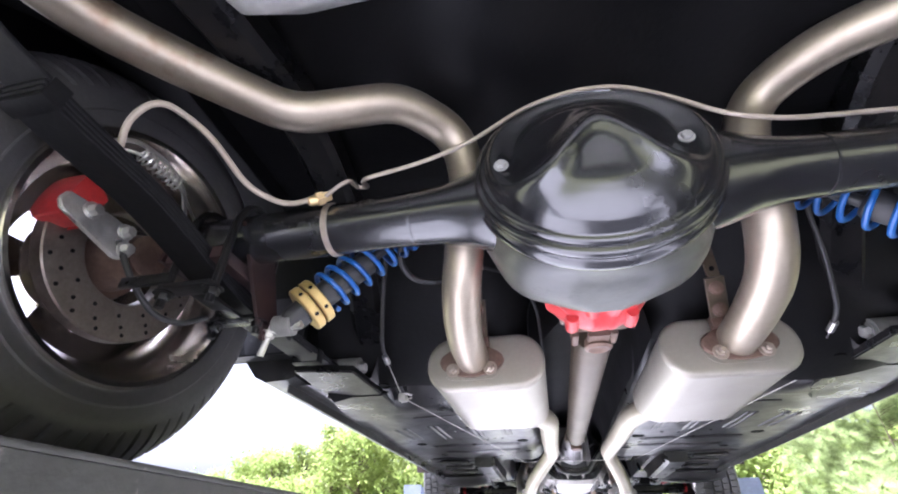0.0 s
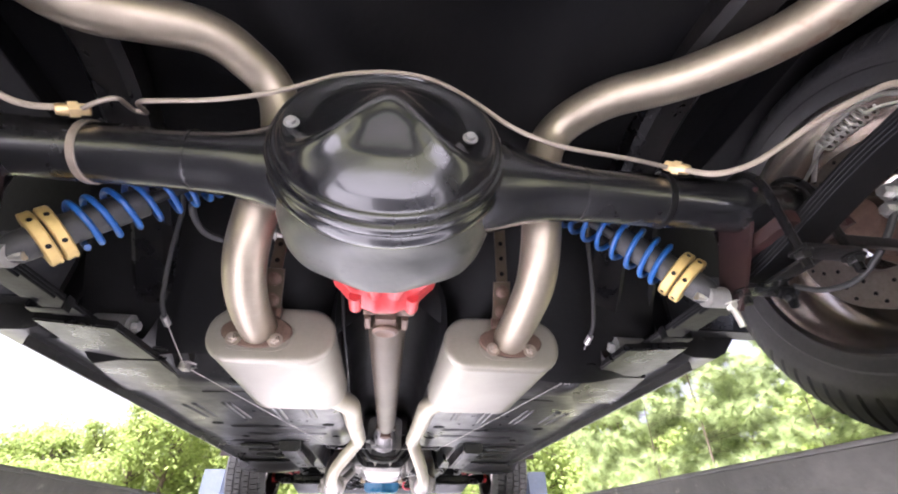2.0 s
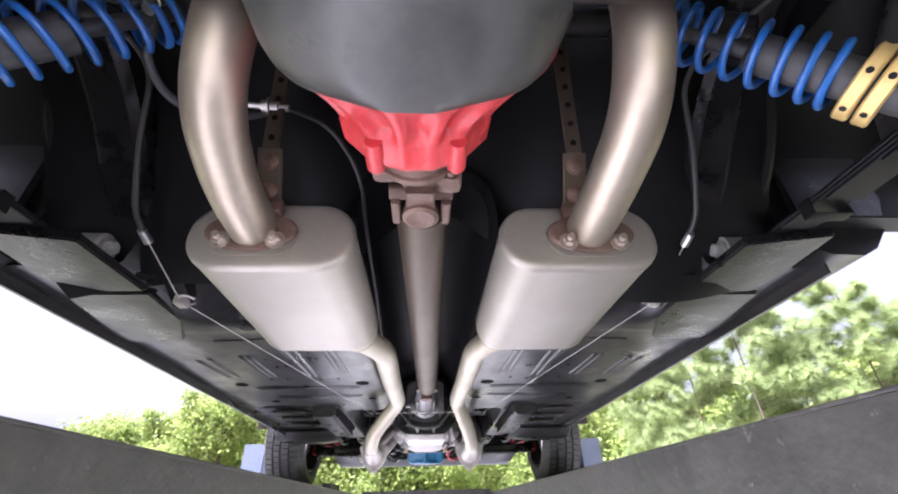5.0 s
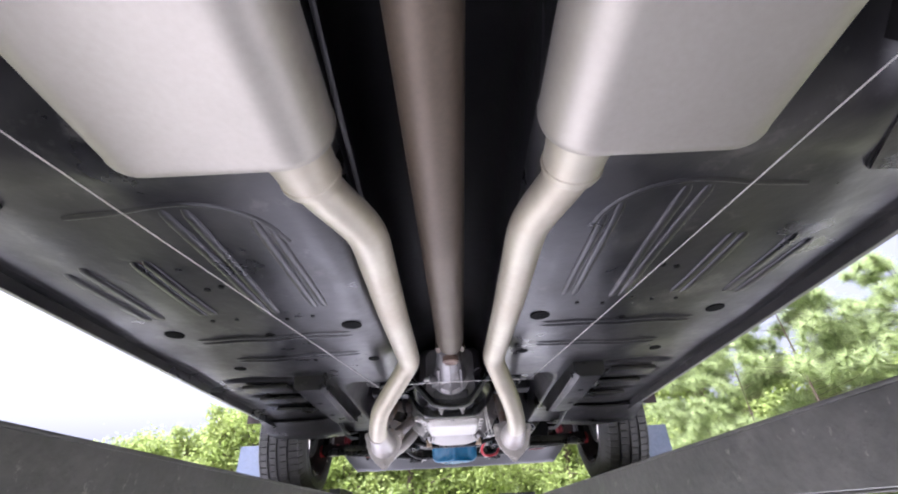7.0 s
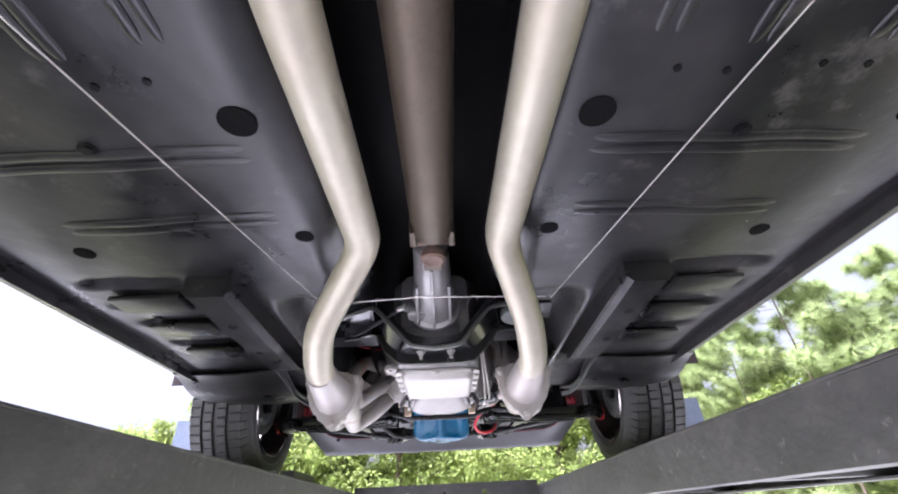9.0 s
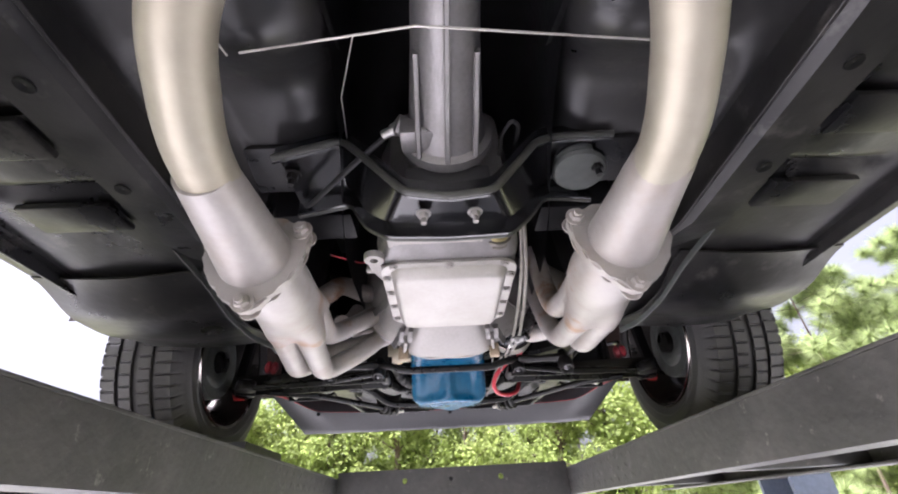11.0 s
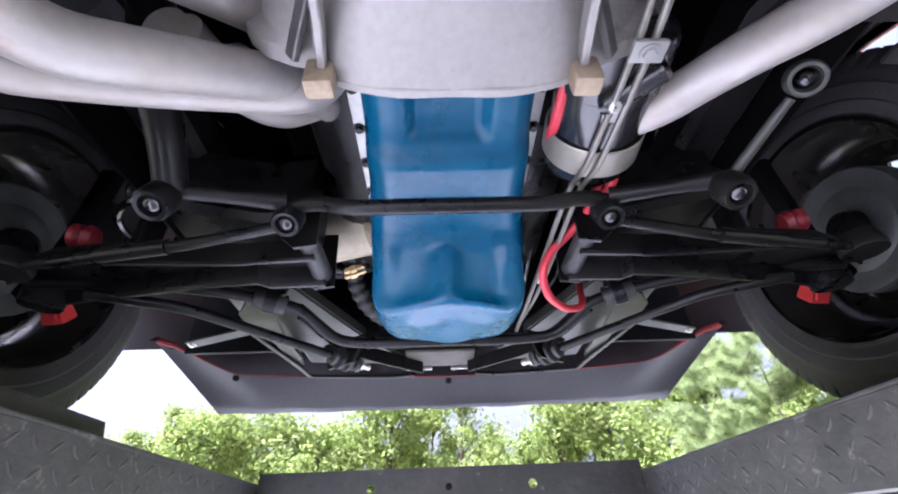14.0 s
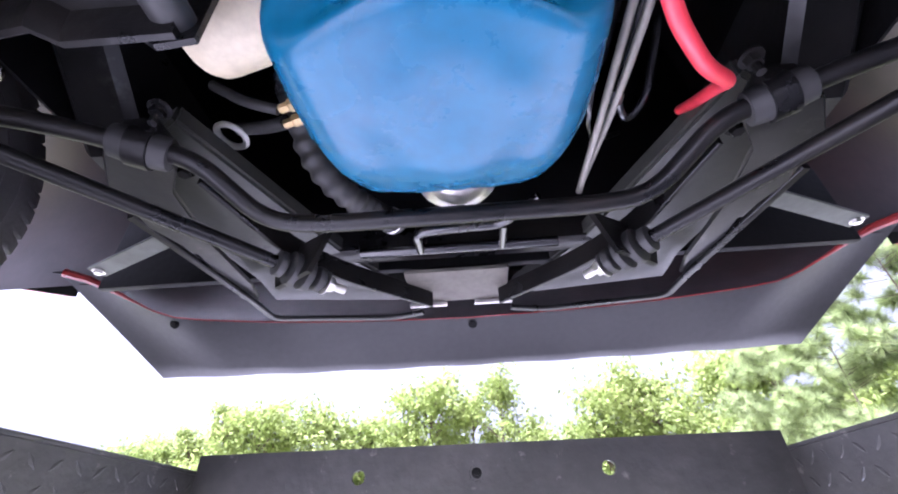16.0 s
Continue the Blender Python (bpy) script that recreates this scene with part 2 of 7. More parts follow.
def bridge(bm, rings, cap=True, closed=True):
    rows = [[bm.verts.new(p) for p in ring] for ring in rings]
    n = len(rows[0])
    for a, b in zip(rows, rows[1:]):
        for i in range(n if closed else n - 1):
            j = (i + 1) % n
            bm.faces.new((a[i], a[j], b[j], b[i]))
    if cap and closed:
        bm.faces.new(rows[0][::-1])
        bm.faces.new(rows[-1])
    return bm


def rounded(path, bend):
    """A line of points with its corners drawn round."""
    pts = [Vector(p) for p in path]
    if not bend:
        return pts
    out = [pts[0]]
    for a, b, c in zip(pts, pts[1:], pts[2:]):
        d = min(bend, 0.48 * (b - a).length, 0.48 * (c - b).length)
        p, q = b + (a - b).normalized() * d, b + (c - b).normalized() * d
        for k in range(9):
            s = k / 8
            out.append(p * (1 - s) ** 2 + b * (2 * s * (1 - s)) + q * s * s)
    out.append(pts[-1])
    return out


def frames(pts):
    n = len(pts)
    tang = [(pts[min(i + 1, n - 1)] - pts[max(i - 1, 0)]).normalized() for i in range(n)]
    up = V(0, 0, 1) if abs(tang[0].z) < 0.9 else V(1, 0, 0)
    res = []
    for t in tang:
        side = t.cross(up).normalized()
        up = side.cross(t).normalized()
        res.append((side, up))
    return res


def tube(bm, path, r, bend=0.0, seg=14, cap=True):
    pts = rounded(path, bend)
    clean = [pts[0]]
    for p in pts[1:]:
        if (p - clean[-1]).length > 1e-4:
            clean.append(p)
    pts = clean
    n = len(pts)
    rings = []
    for i, (p, (s, u)) in enumerate(zip(pts, frames(pts))):
        rad = r(i / (n - 1)) if callable(r) else r
        rings.append([p + (s * math.cos(a) + u * math.sin(a)) * rad for a in (2 * math.pi * k / seg for k in range(seg))])
    return bridge(bm, rings, cap)


def strap(bm, path, w, h, bend=0.0, up=None):
    """A bar of w by h along a line."""
    pts = rounded(path, bend)
    rings = []
    for p, (s, u) in zip(pts, frames(pts)):
        if up is not None:
            t = u.cross(s)
            s = t.cross(Vector(up)).normalized()
            u = s.cross(t).normalized()
        c = min(w, h) * 0.18
        rings.append([p + s * x + u * y for x, y in (
            (w / 2 - c, -h / 2), (w / 2, -h / 2 + c), (w / 2, h / 2 - c), (w / 2 - c, h / 2),
            (-w / 2 + c, h / 2), (-w / 2, h / 2 - c), (-w / 2, -h / 2 + c), (-w / 2 + c, -h / 2))])
    return bridge(bm, rings)


def box(bm, lo, hi, bevel=0.003, m=None):
    lo, hi = [min(a, b) for a, b in zip(lo, hi)], [max(a, b) for a, b in zip(lo, hi)]
    r = bmesh.ops.create_cube(bm, size=1.0)
    vs = r["verts"]
    for v in vs:
        v.co = V(*[lo[i] + (v.co[i] + 0.5) * (hi[i] - lo[i]) for i in range(3)])
    if bevel:
        es = list({e for v in vs for e in v.link_edges})
        r2 = bmesh.ops.bevel(bm, geom=es, offset=bevel, segments=2, affect="EDGES", profile=0.6)
        vs = list({v for f in r2["faces"] for v in f.verts} | {v for v in vs if v.is_valid})
    if m is not None:
        bmesh.ops.transform(bm, matrix=m, verts=vs)
    return bm


def lathe(bm, profile, at, axis, seg=32, cap=False):
    """Turns (radius, way along the axis) round an axis through at."""
    axis = Vector(axis).normalized()
    side = axis.orthogonal().normalized()
    up = axis.cross(side)
    at = Vector(at)
    rings = [[at + axis * h + (side * math.cos(a) + up * math.sin(a)) * r for a in (2 * math.pi * k / seg for k in range(seg))]
             for r, h in profile]
    return bridge(bm, rings, cap)


def bolt(bm, at, axis, r=0.009, h=0.008, washer=True, stud=0.0):
    axis = Vector(axis).normalized()
    if washer:
        lathe(bm, [(r * 1.45, 0), (r * 1.45, 0.002), (r * 0.9, 0.002)], at, axis, 14, True)
    lathe(bm, [(r, 0.001), (r, h * 0.85), (r * 0.86, h)], at, axis, 6, True)
    if stud:
        lathe(bm, [(r * 0.55, 0.001), (r * 0.55, h + stud)], at, axis, 10, True)
    return bm


def oval(cx, cz, hx, hz, r, y, n=7):
    """A rounded rectangle across y."""
    out = []
    for sx, sz, a0 in ((1, -1, -90), (1, 1, 0), (-1, 1, 90), (-1, -1, 180)):
        for k in range(n):
            a = radians(a0 + 90 * k / (n - 1))
            out.append(V(cx + sx * (hx - r) + r * math.cos(a), y, cz + sz * (hz - r) + r * math.sin(a)))
    return out


def sheet(bm, fn, nu, nv, thick=None):
    """A grid of points fn(u, v), with a thickness along the given way."""
    g = [[Vector(fn(i / nu, j / nv)) for j in range(nv + 1)] for i in range(nu + 1)]
    a = [[bm.verts.new(p) for p in row] for row in g]
    for i in range(nu):
        for j in range(nv):
            bm.faces.new((a[i][j], a[i + 1][j], a[i + 1][j + 1], a[i][j + 1]))
    if thick is not None:
        t = Vector(thick)
        b = [[bm.verts.new(p + t) for p in row] for row in g]
        for i in range(nu):
            for j in range(nv):
                bm.faces.new((b[i][j], b[i][j + 1], b[i + 1][j + 1], b[i + 1][j]))
        for i in range(nu):
            bm.faces.new((a[i][0], b[i][0], b[i + 1][0], a[i + 1][0]))
            bm.faces.new((a[i][nv], a[i + 1][nv], b[i + 1][nv], b[i][nv]))
        for j in range(nv):
            bm.faces.new((a[0][j], a[0][j + 1], b[0][j + 1], b[0][j]))
            bm.faces.new((a[nu][j], b[nu][j], b[nu][j + 1], a[nu][j + 1]))
    return bm


def plate(bm, outline, way):
    """A flat plate: an outline pushed along a way."""
    a = [bm.verts.new(Vector(p)) for p in outline]
    b = [bm.verts.new(Vector(p) + Vector(way)) for p in outline]
    bm.faces.new(a)
    bm.faces.new(b[::-1])
    n = len(a)
    for i in range(n):
        j = (i + 1) % n
        bm.faces.new((a[i], b[i], b[j], a[j]))
    return bm


def NB():
    return bmesh.new()


def ease(x, a, b):
    s = min(1.0, max(0.0, (x - a) / (b - a)))
    return s * s * (3 - 2 * s)


def along(x, table):
    """A value between the entries of a short table."""
    for (a, va), (b, vb) in zip(table, table[1:]):
        if x <= b:
            return va + (vb - va) * max(0.0, (x - a) / (b - a))
    return table[-1][1]


# ---- plan, in metres ----
REAR_Y, REAR_Z = 0.515, 1.925
FRONT_Y, FRONT_Z = 3.37, 1.925
DECK_Z = 1.6
FLOOR_Z = 1.852
# pressed ribs of the floor on one half: from, to, half width
RIBS = ((0.237, 1.383, 0.231, 1.66, 0.007), (0.254, 1.356, 0.251, 1.662, 0.007), (0.335, 1.33, 0.328, 1.675, 0.009), (0.365, 1.33, 0.345, 1.675, 0.009),
        (0.462, 1.455, 0.449, 1.672, 0.009), (0.481, 1.456, 0.47, 1.674, 0.009), (0.564, 1.462, 0.559, 1.683, 0.01), (0.598, 1.476, 0.586, 1.686, 0.01),
        (0.2, 1.784, 0.56, 1.794, 0.007), (0.2, 1.804, 0.56, 1.814, 0.007), (0.21, 1.915, 0.53, 1.926, 0.007), (0.21, 1.934, 0.53, 1.945, 0.007))
SIDES = (-1, 1)

# ---- ground ----
bm = NB()
sheet(bm, lambda u, v: (-900 + 1800 * u, -900 + 1800 * v, 0.03 * math.sin(9 * u) * math.sin(7 * v)), 24, 24)
solo("ground", bm, "grass", "mown green and straw-coloured meadow round the lift", "grass", kind="structure")
bm = NB()
box(bm, (-4.0, -5, -0.12), (4.0, 7.5, 0.05), 0.01)
solo("pavement", bm, "concrete", "pale sunlit concrete slab under the lift", "pavement", kind="structure")

# ---- the lift ----
lift = thing("car_lift", (0, 1.2, 0.05), "charcoal four-post lift with a scuffed tread-plate runway under each wheel track", "car lift")


def runway(s):
    xi = 0.455 if s < 0 else 0.475
    deck = NB()
    box(deck, (s * xi, -1.5, DECK_Z - 0.006), (s * 0.97, 4.06, DECK_Z), 0.002)
    deck_ob = part("runway", deck, "lift", lift, "scuffed charcoal tread-plate runway")
    b = NB()
    plate(b, [(s * xi, -1.5, 1.502), (s * xi, 4.06, 1.502), (s * xi, 4.06, DECK_Z - 0.0065), (s * xi, -1.5, DECK_Z - 0.0065)], (s * 0.006, 0, 0))
    part("inner_rail", b, "lift", deck_ob)
    b = NB()
    plate(b, [(s * 0.97, -1.5, 1.502), (s * 0.97, 4.06, 1.502), (s * 0.97, 4.06, DECK_Z - 0.0065), (s * 0.97, -1.5, DECK_Z - 0.0065)], (-s * 0.006, 0, 0))
    part("outer_rail", b, "lift", deck_ob)
    for x0, x1 in ((xi + 0.007, xi + 0.065), (0.905, 0.963)):
        b = NB()
        box(b, (s * x0, -1.5, 1.502), (s * x1, 4.06, 1.508), 0.0015)
        part("bottom_flange", b, "lift", deck_ob)
    for k in range(9):
        b = NB()
        y = -1.3 + 0.62 * k
        box(b, (s * (xi + 0.007), y, 1.51), (s * 0.963, y + 0.05, DECK_Z - 0.007), 0.002)
        part("stiffener", b, "lift", deck_ob)
    # raised lozenges of the tread plate, on the turned-down inner edge
    b = NB()
    rng = random.Random(4)
    for i in range(150):
        for j in range(3):
            y = -0.6 + i * 0.031 + (0.0155 if j % 2 else 0)
            z = 1.52 + j * 0.028
            if y < 3.2 or y > 3.98:
                continue
            a = radians(45 if (i + j) % 2 else -45)
            c, d = math.cos(a), math.sin(a)
            x = s * (xi - 0.0001)
            ring = []
            for p, q, h in ((-0.011, 0, 0.0), (0, 0.0035, 0.0), (0.011, 0, 0.0), (0, -0.0035, 0.0)):
                ring.append(b.verts.new((x, y + p * c - q * d, z + p * d + q * c)))
            ridge = [b.verts.new((x - s * 0.0008, y + p * c, z + p * d)) for p in (-0.007, 0.007)]
            b.faces.new((ring[0], ridge[0], ring[1]))
            b.faces.new((ring[1], ridge[0], ridge[1]))
            b.faces.new((ring[1], ridge[1], ring[2]))
            b.faces.new((ring[2], ridge[1], ring[3]))
            b.faces.new((ring[3], ridge[1], ridge[0]))
            b.faces.new((ring[3], ridge[0], ring[0]))
    tread = part("tread_pattern", b, "lift", deck_ob, "raised lozenges of the tread plate", sharp=20)
    tread["kind"] = "stuff"
    for y in (3.52, -0.95):
        b = NB()
        c = 0.012
        out = [(1.04, y - 0.08), (1.17, y - 0.08), (1.17, y + 0.08), (1.04, y + 0.08), (1.04, y + 0.068),
               (1.158, y + 0.068), (1.158, y - 0.068), (1.04, y - 0.068)]
        plate(b, [(s * px, py, 0.07) for px, py in out], (0, 0, 1.82))
        post = part("post", b, "liftblue", lift, "slate-blue folded steel lift post")
        b = NB()
        box(b, (s * 0.98, y - 0.16, 0.05), (s * 1.24, y + 0.16, 0.07), 0.003)
        part("base_plate", b, "liftblue", post)
        b = NB()
        box(b, (s * 0.972, y - 0.05, 1.505), (s * 1.15, y + 0.05, 1.58), 0.004)
        part("carriage", b, "lift", post)
    return deck_ob


runways = {s: runway(s) for s in SIDES}
def holed_wall(b, x0, x1, z0, z1, y0, y1, holes, r, zc):
    """An upright sheet with round holes cut through it."""
    xs = [x0]
    for x in holes:
        xs += [x - 2 * r, x + 2 * r]
    xs.append(x1)
    def block(pts):
        a, c = [b.verts.new((x, y0, z)) for x, z in pts], [b.verts.new((x, y1, z)) for x, z in pts]
        b.faces.new(a)
        b.faces.new(c[::-1])
        for i in range(4):
            j = (i + 1) % 4
            b.faces.new((a[i], c[i], c[j], a[j]))
    for i, (p, q) in enumerate(zip(xs, xs[1:])):
        if i % 2 == 0:
            block([(p, z0), (q, z0), (q, z1), (p, z1)])
            continue
        block([(p, z0), (q, z0), (q, zc - 2 * r), (p, zc - 2 * r)])
        block([(p, zc + 2 * r), (q, zc + 2 * r), (q, z1), (p, z1)])
        m = (p + q) / 2
        for k in range(24):
            a0, a1 = 2 * math.pi * k / 24, 2 * math.pi * (k + 1) / 24
            def rim(a):
                c, d = math.cos(a), math.sin(a)
                f = 2 * r / max(abs(c), abs(d))
                return (m + f * c, zc + f * d)
            block([(m + r * math.cos(a0), zc + r * math.sin(a0)), rim(a0), rim(a1), (m + r * math.cos(a1), zc + r * math.sin(a1))])


b = NB()
holed_wall(b, -0.455, 0.475, 1.5, 1.622, 3.906, 3.913, (-0.186, 0.203), 0.0105, 1.58)
bmesh.ops.remove_doubles(b, verts=b.verts, dist=0.0001)
beam = part("crossbeam", b, "lift", lift, "charcoal crossbeam joining the two runways")
b = NB()
box(b, (-0.455, 3.914, 1.5), (0.475, 4.02, 1.507), 0.002)
part("bottom_flange", b, "lift", beam)
b = NB()
box(b, (-0.455, 3.914, 1.613), (0.475, 4.02, 1.621), 0.002)
part("top_flange", b, "lift", beam)
for x in (0.0,):
    b = NB()
    lathe(b, [(0.0035, 0), (0.007, 0), (0.0105, -0.002), (0.0115, 0.0)], (x, 3.9055, 1.58), (0, -1, 0), 18)
    r = 0.004
    lathe(b, [(r, 0.0), (r, 0.002), (r * 0.3, 0.0022)], (x, 3.9055, 1.58), (0, -1, 0), 18, True)
    part("hole_plug", b, "dark", beam)
b = NB()
plate(b, [(-0.59, 3.17, DECK_Z + 0.001), (-0.59, 3.47, DECK_Z + 0.001), (-0.59, 3.45, 1.645), (-0.59, 3.17, 1.645)], (0.05, 0, 0))
solo("wheel_block", b, "lift", "dark steel block lying on the runway beside a front tyre", "wheel chock")
b = NB()
plate(b, [(-0.70, 2.9, DECK_Z + 0.001), (-0.60, 2.9, DECK_Z + 0.001), (-0.575, 3.09, 1.634), (-0.70, 3.05, 1.63)], (0, 0, 0.005))
solo("chock_plate", b, "muffler", "small bare steel plate lying on the runway behind a tyre", "plate")

# ---- the car's body ----
car = thing("car", (0, 1.7, DECK_Z + 0.3), "underside of a dark red classic coupe, black undercoated floor and sills", "car")


def tunnel_half(y):
    return 0.124 + 0.08 * ease(y, 2.15, 2.8)


def floor_height(x, y):
    """Underside of the floor on one half, with its pressed beads, the roll into the tunnel and the rise to the toe board."""
    z = FLOOR_Z
    e = (x - tunnel_half(y)) / 0.075
    z += 0.055 * (1 - math.sqrt(max(0.0, 1 - (1 - min(1.0, max(0.0, e))) ** 2)))
    def bead(p, c, w, h):
        d = abs(p - c) / w
        return h * (1 - d * d) if d < 1 else 0.0
    for c in (2.1, 2.19, 2.28, 2.4):
        z += bead(y, c, 0.014, 0.012) * ease(x, 0.43, 0.46) * (1 - ease(x, 0.6, 0.64))
    z += (0.07 * ease(y, 2.17, 2.32) + 0.25 * ease(y, 2.35, 2.95)) * (1 - ease(x, 0.285, 0.335))
    z += 0.14 * (1 - ease(y, 1.0, 1.24)) * (1 - ease(x, 0.46, 0.5))
    z -= 0.004 * ease(y, 1.14, 1.2) * (1 - ease(y, 1.26, 1.3))
    z += 0.0016 * math.sin(17 * x + 5 * y) * math.sin(11 * y - 4 * x) + 0.0009 * math.sin(41 * x - 13 * y)
    return z


def floor_point(s, u, v):
    y = 0.98 + 1.96 * v
    x = tunnel_half(y) + (0.68 - tunnel_half(y)) * u ** 1.25
    return (s * x, y, floor_height(x, y))


for s in SIDES:
    b = NB()
    sheet(b, lambda u, v: floor_point(s, u, v), 90, 170)
    pan = part("floor_pan", b, "floor", car, "black undercoated floor with pressed beads", sharp=60)
    # drain holes are flush discs, their inner shade painted black
    for x, y, r in ((0.2, 1.746, 0.021), (0.192, 1.976, 0.014), (0.545, 2.0, 0.015), (0.58, 1.756, 0.019)):
        b = NB()
        z = floor_height(x, y)
        lathe(b, [(r, 0.0012), (r, 0.0), (0.0005, 0.0)], (s * x, y, z - 0.0013), (0, 0, 1), 26)
        part("drain_hole", b, "void", pan, "flush black disc for the dark of an open drain hole")
    for x0, y0, x1, y1, w in RIBS:
        b = NB()
        rings = []
        d = V(x1 - x0, y1 - y0, 0)
        side = V(d.y, -d.x, 0).normalized()
        for k in range(17):
            f = k / 16
            p = V(x0, y0, 0) + d * f
            g = math.sqrt(max(0.0, 1 - (2 * f - 1) ** 8))
            ring = []
            for j in range(9):
                a = math.pi * j / 8
                q = p + side * (w * (0.35 + 0.65 * g) * math.cos(a))
                ring.append(V(s * q.x, q.y, floor_height(q.x, q.y) + 0.002 - (0.0005 + 0.0055 * g) * math.sin(a) ** 0.45))
            rings.append(ring)
        bridge(b, rings)
        part("floor_rib", b, "floor", pan, sharp=60)
    b = NB()
    tube(b, [(s * x, y, floor_height(x, y) + 0.003) for x, y in ((0.497, 1.346), (0.431, 1.342), (0.373, 1.329), (0.331, 1.327), (0.286, 1.337), (0.254, 1.354), (0.235, 1.380), (0.224, 1.422))], 0.0058, 0.03, 10)
    part("floor_edge", b, "floor", pan, "curved pressed edge across the floor", sharp=60)
    for x, y, r in ((0.383, 1.778, 0.0075), (0.267, 1.693, 0.003), (0.319, 1.696, 0.003), (0.419, 1.692, 0.003), (0.468, 1.694, 0.003), (0.413, 1.561, 0.004), (0.386, 1.554, 0.004)):
        b = NB()
        bolt(b, (s * x, y, floor_height(x, y)), (0, 0, -1), r, 0.7 * r)
        part("bolt", b, "dark", pan)
    # sill
    b = NB()
    sec = [(0.66, 1.858), (0.68, 1.85), (0.735, 1.848), (0.765, 1.862), (0.80, 1.9), (0.83, 1.97), (0.83, 2.2), (0.66, 2.2)]
    bridge(b, [[V(s * x, y, z) for x, z in sec] for y in (0.93, 1.4, 1.9, 2.4, 2.9)])
    part("sill", b, "floor", car, "satin black sill")
    b = NB()
    strap(b, [(s * 0.69, 0.96, 1.842), (s * 0.69, 2.9, 1.842)], 0.004, 0.024, up=(0, 0, 1))
    part("pinch_weld", b, "floor", car)
    # front frame rail with the torque box behind it
    b = NB()
    rail = [(2.086, 0.348, 0.432, 1.862), (2.09, 0.347, 0.432, 1.812), (2.2, 0.342, 0.424, 1.802), (2.45, 0.338, 0.412, 1.794), (2.52, 0.339, 0.414, 1.812), (2.6, 0.34, 0.416, 1.845), (2.8, 0.345, 0.42, 1.86), (2.86, 0.35, 0.44, 1.9), (3.0, 0.37, 0.45, 1.98), (3.4, 0.38, 0.46, 1.98), (3.5, 0.38, 0.46, 1.9), (3.72, 0.38, 0.46, 1.9)]
    rings = []
    for y, xa, xb, z in rail:
        c = 0.012
        rings.append([V(s * xa, y, 2.05), V(s * xa, y, z + c), V(s * (xa + c), y, z), V(s * (xb - c), y, z), V(s * xb, y, z + c), V(s * xb, y, 2.05)])
    bridge(b, rings)
    rail_ob = part("frame_rail", b, "floor", car, "black box-section frame rail")
    for y in (2.2, 2.34):
        b = NB()
        z = along(y, [(r[0], r[3]) for r in rail])
        lathe(b, [(0.009, 0), (0.0085, 0.001), (0.006, 0.001), (0.001, -0.0005)], (s * 0.385, y, z - 0.0005), (0, 0, -1), 14)
        part("rail_hole", b, "dark", rail_ob)
    b = NB()
    strap(b, [(s * 0.34, 2.1, 1.818), (s * 0.335, 2.45, 1.802), (s * 0.337, 2.5, 1.81)], 0.005, 0.012, 0, up=(0, 0, 1))
    part("rail_flange", b, "floor", rail_ob)
    # torque box and splash panel in front of the door sill
    for y0, y1 in ((2.14, 2.2), (2.27, 2.33), (2.42, 2.48)):
        b = NB()
        box(b, (s * 0.47, y0, 1.838), (s * 0.6, y1, 1.849), 0.004)
        part("floor_brace", b, "floor", car)
    b = NB()
    def splash(u, v):
        x = 0.43 + 0.31 * u
        y = 2.62 + 0.36 * v
        return (s * x, y, 1.848 - 0.03 * ease(v, 0.0, 0.35) + 0.03 * ease(v, 0.5, 1.0) - 0.012 * math.sin(3 * u))
    sheet(b, splash, 16, 18, (0, 0, 0.004))
    part("splash_panel", b, "floor", car, "dull black splash panel behind the front wheel", sharp=60)
    # spring hanger box and flat plates along the inner sill
    for corners, z in ((((0.5, 0.89), (0.625, 0.862), (0.632, 0.98), (0.622, 1.06), (0.495, 1.06)), 1.843), (((0.496, 1.07), (0.645, 1.07), (0.682, 1.326), (0.55, 1.318), (0.498, 1.2)), 1.844)):
        b = NB()
        plate(b, [(s * x, y, z) for x, y in corners], (0, 0, 0.016))
        bmesh.ops.bevel(b, geom=list(b.edges), offset=0.003, segments=2, affect="EDGES")
        part("rail_plate", b, "chassis", car, "satin black rail plate beside the sill")
    # the rail holes' inner shade is painted on shallow black discs
    for x, y, r in ((0.473, 1.012, 0.014), (0.489, 1.066, 0.008)):
        b = NB()
        lathe(b, [(r, 0.001), (r * 0.96, -0.002), (r * 0.9, -0.0005), (0.001, 0.0)], (s * x, y, 1.85), (0, 0, 1), 20)
        part("rail_hole", b, "void", car)
    for y in (1.4, 1.52, 1.64, 1.78, 1.9):
        b = NB()
        bolt(b, (s * 0.664, y, 1.8585), (0, 0, -1), 0.006, 0.004)
        part("bolt", b, "dark", car)
    # rear wheelhouse, inner wall and arch
    b = NB()
    def house(u, v):
        a = radians(-28 + 236 * u)
        r = 0.43
        x = 0.62 + 0.3 * v
        return (s * x, REAR_Y + r * math.cos(a), max(1.9, REAR_Z + 0.03 + r * math.sin(a)))
    sheet(b, house, 28, 4, (0, 0, 0.004))
    part("wheelhouse", b, "dark", car, "black rear wheelhouse", sharp=60)
    b = NB()
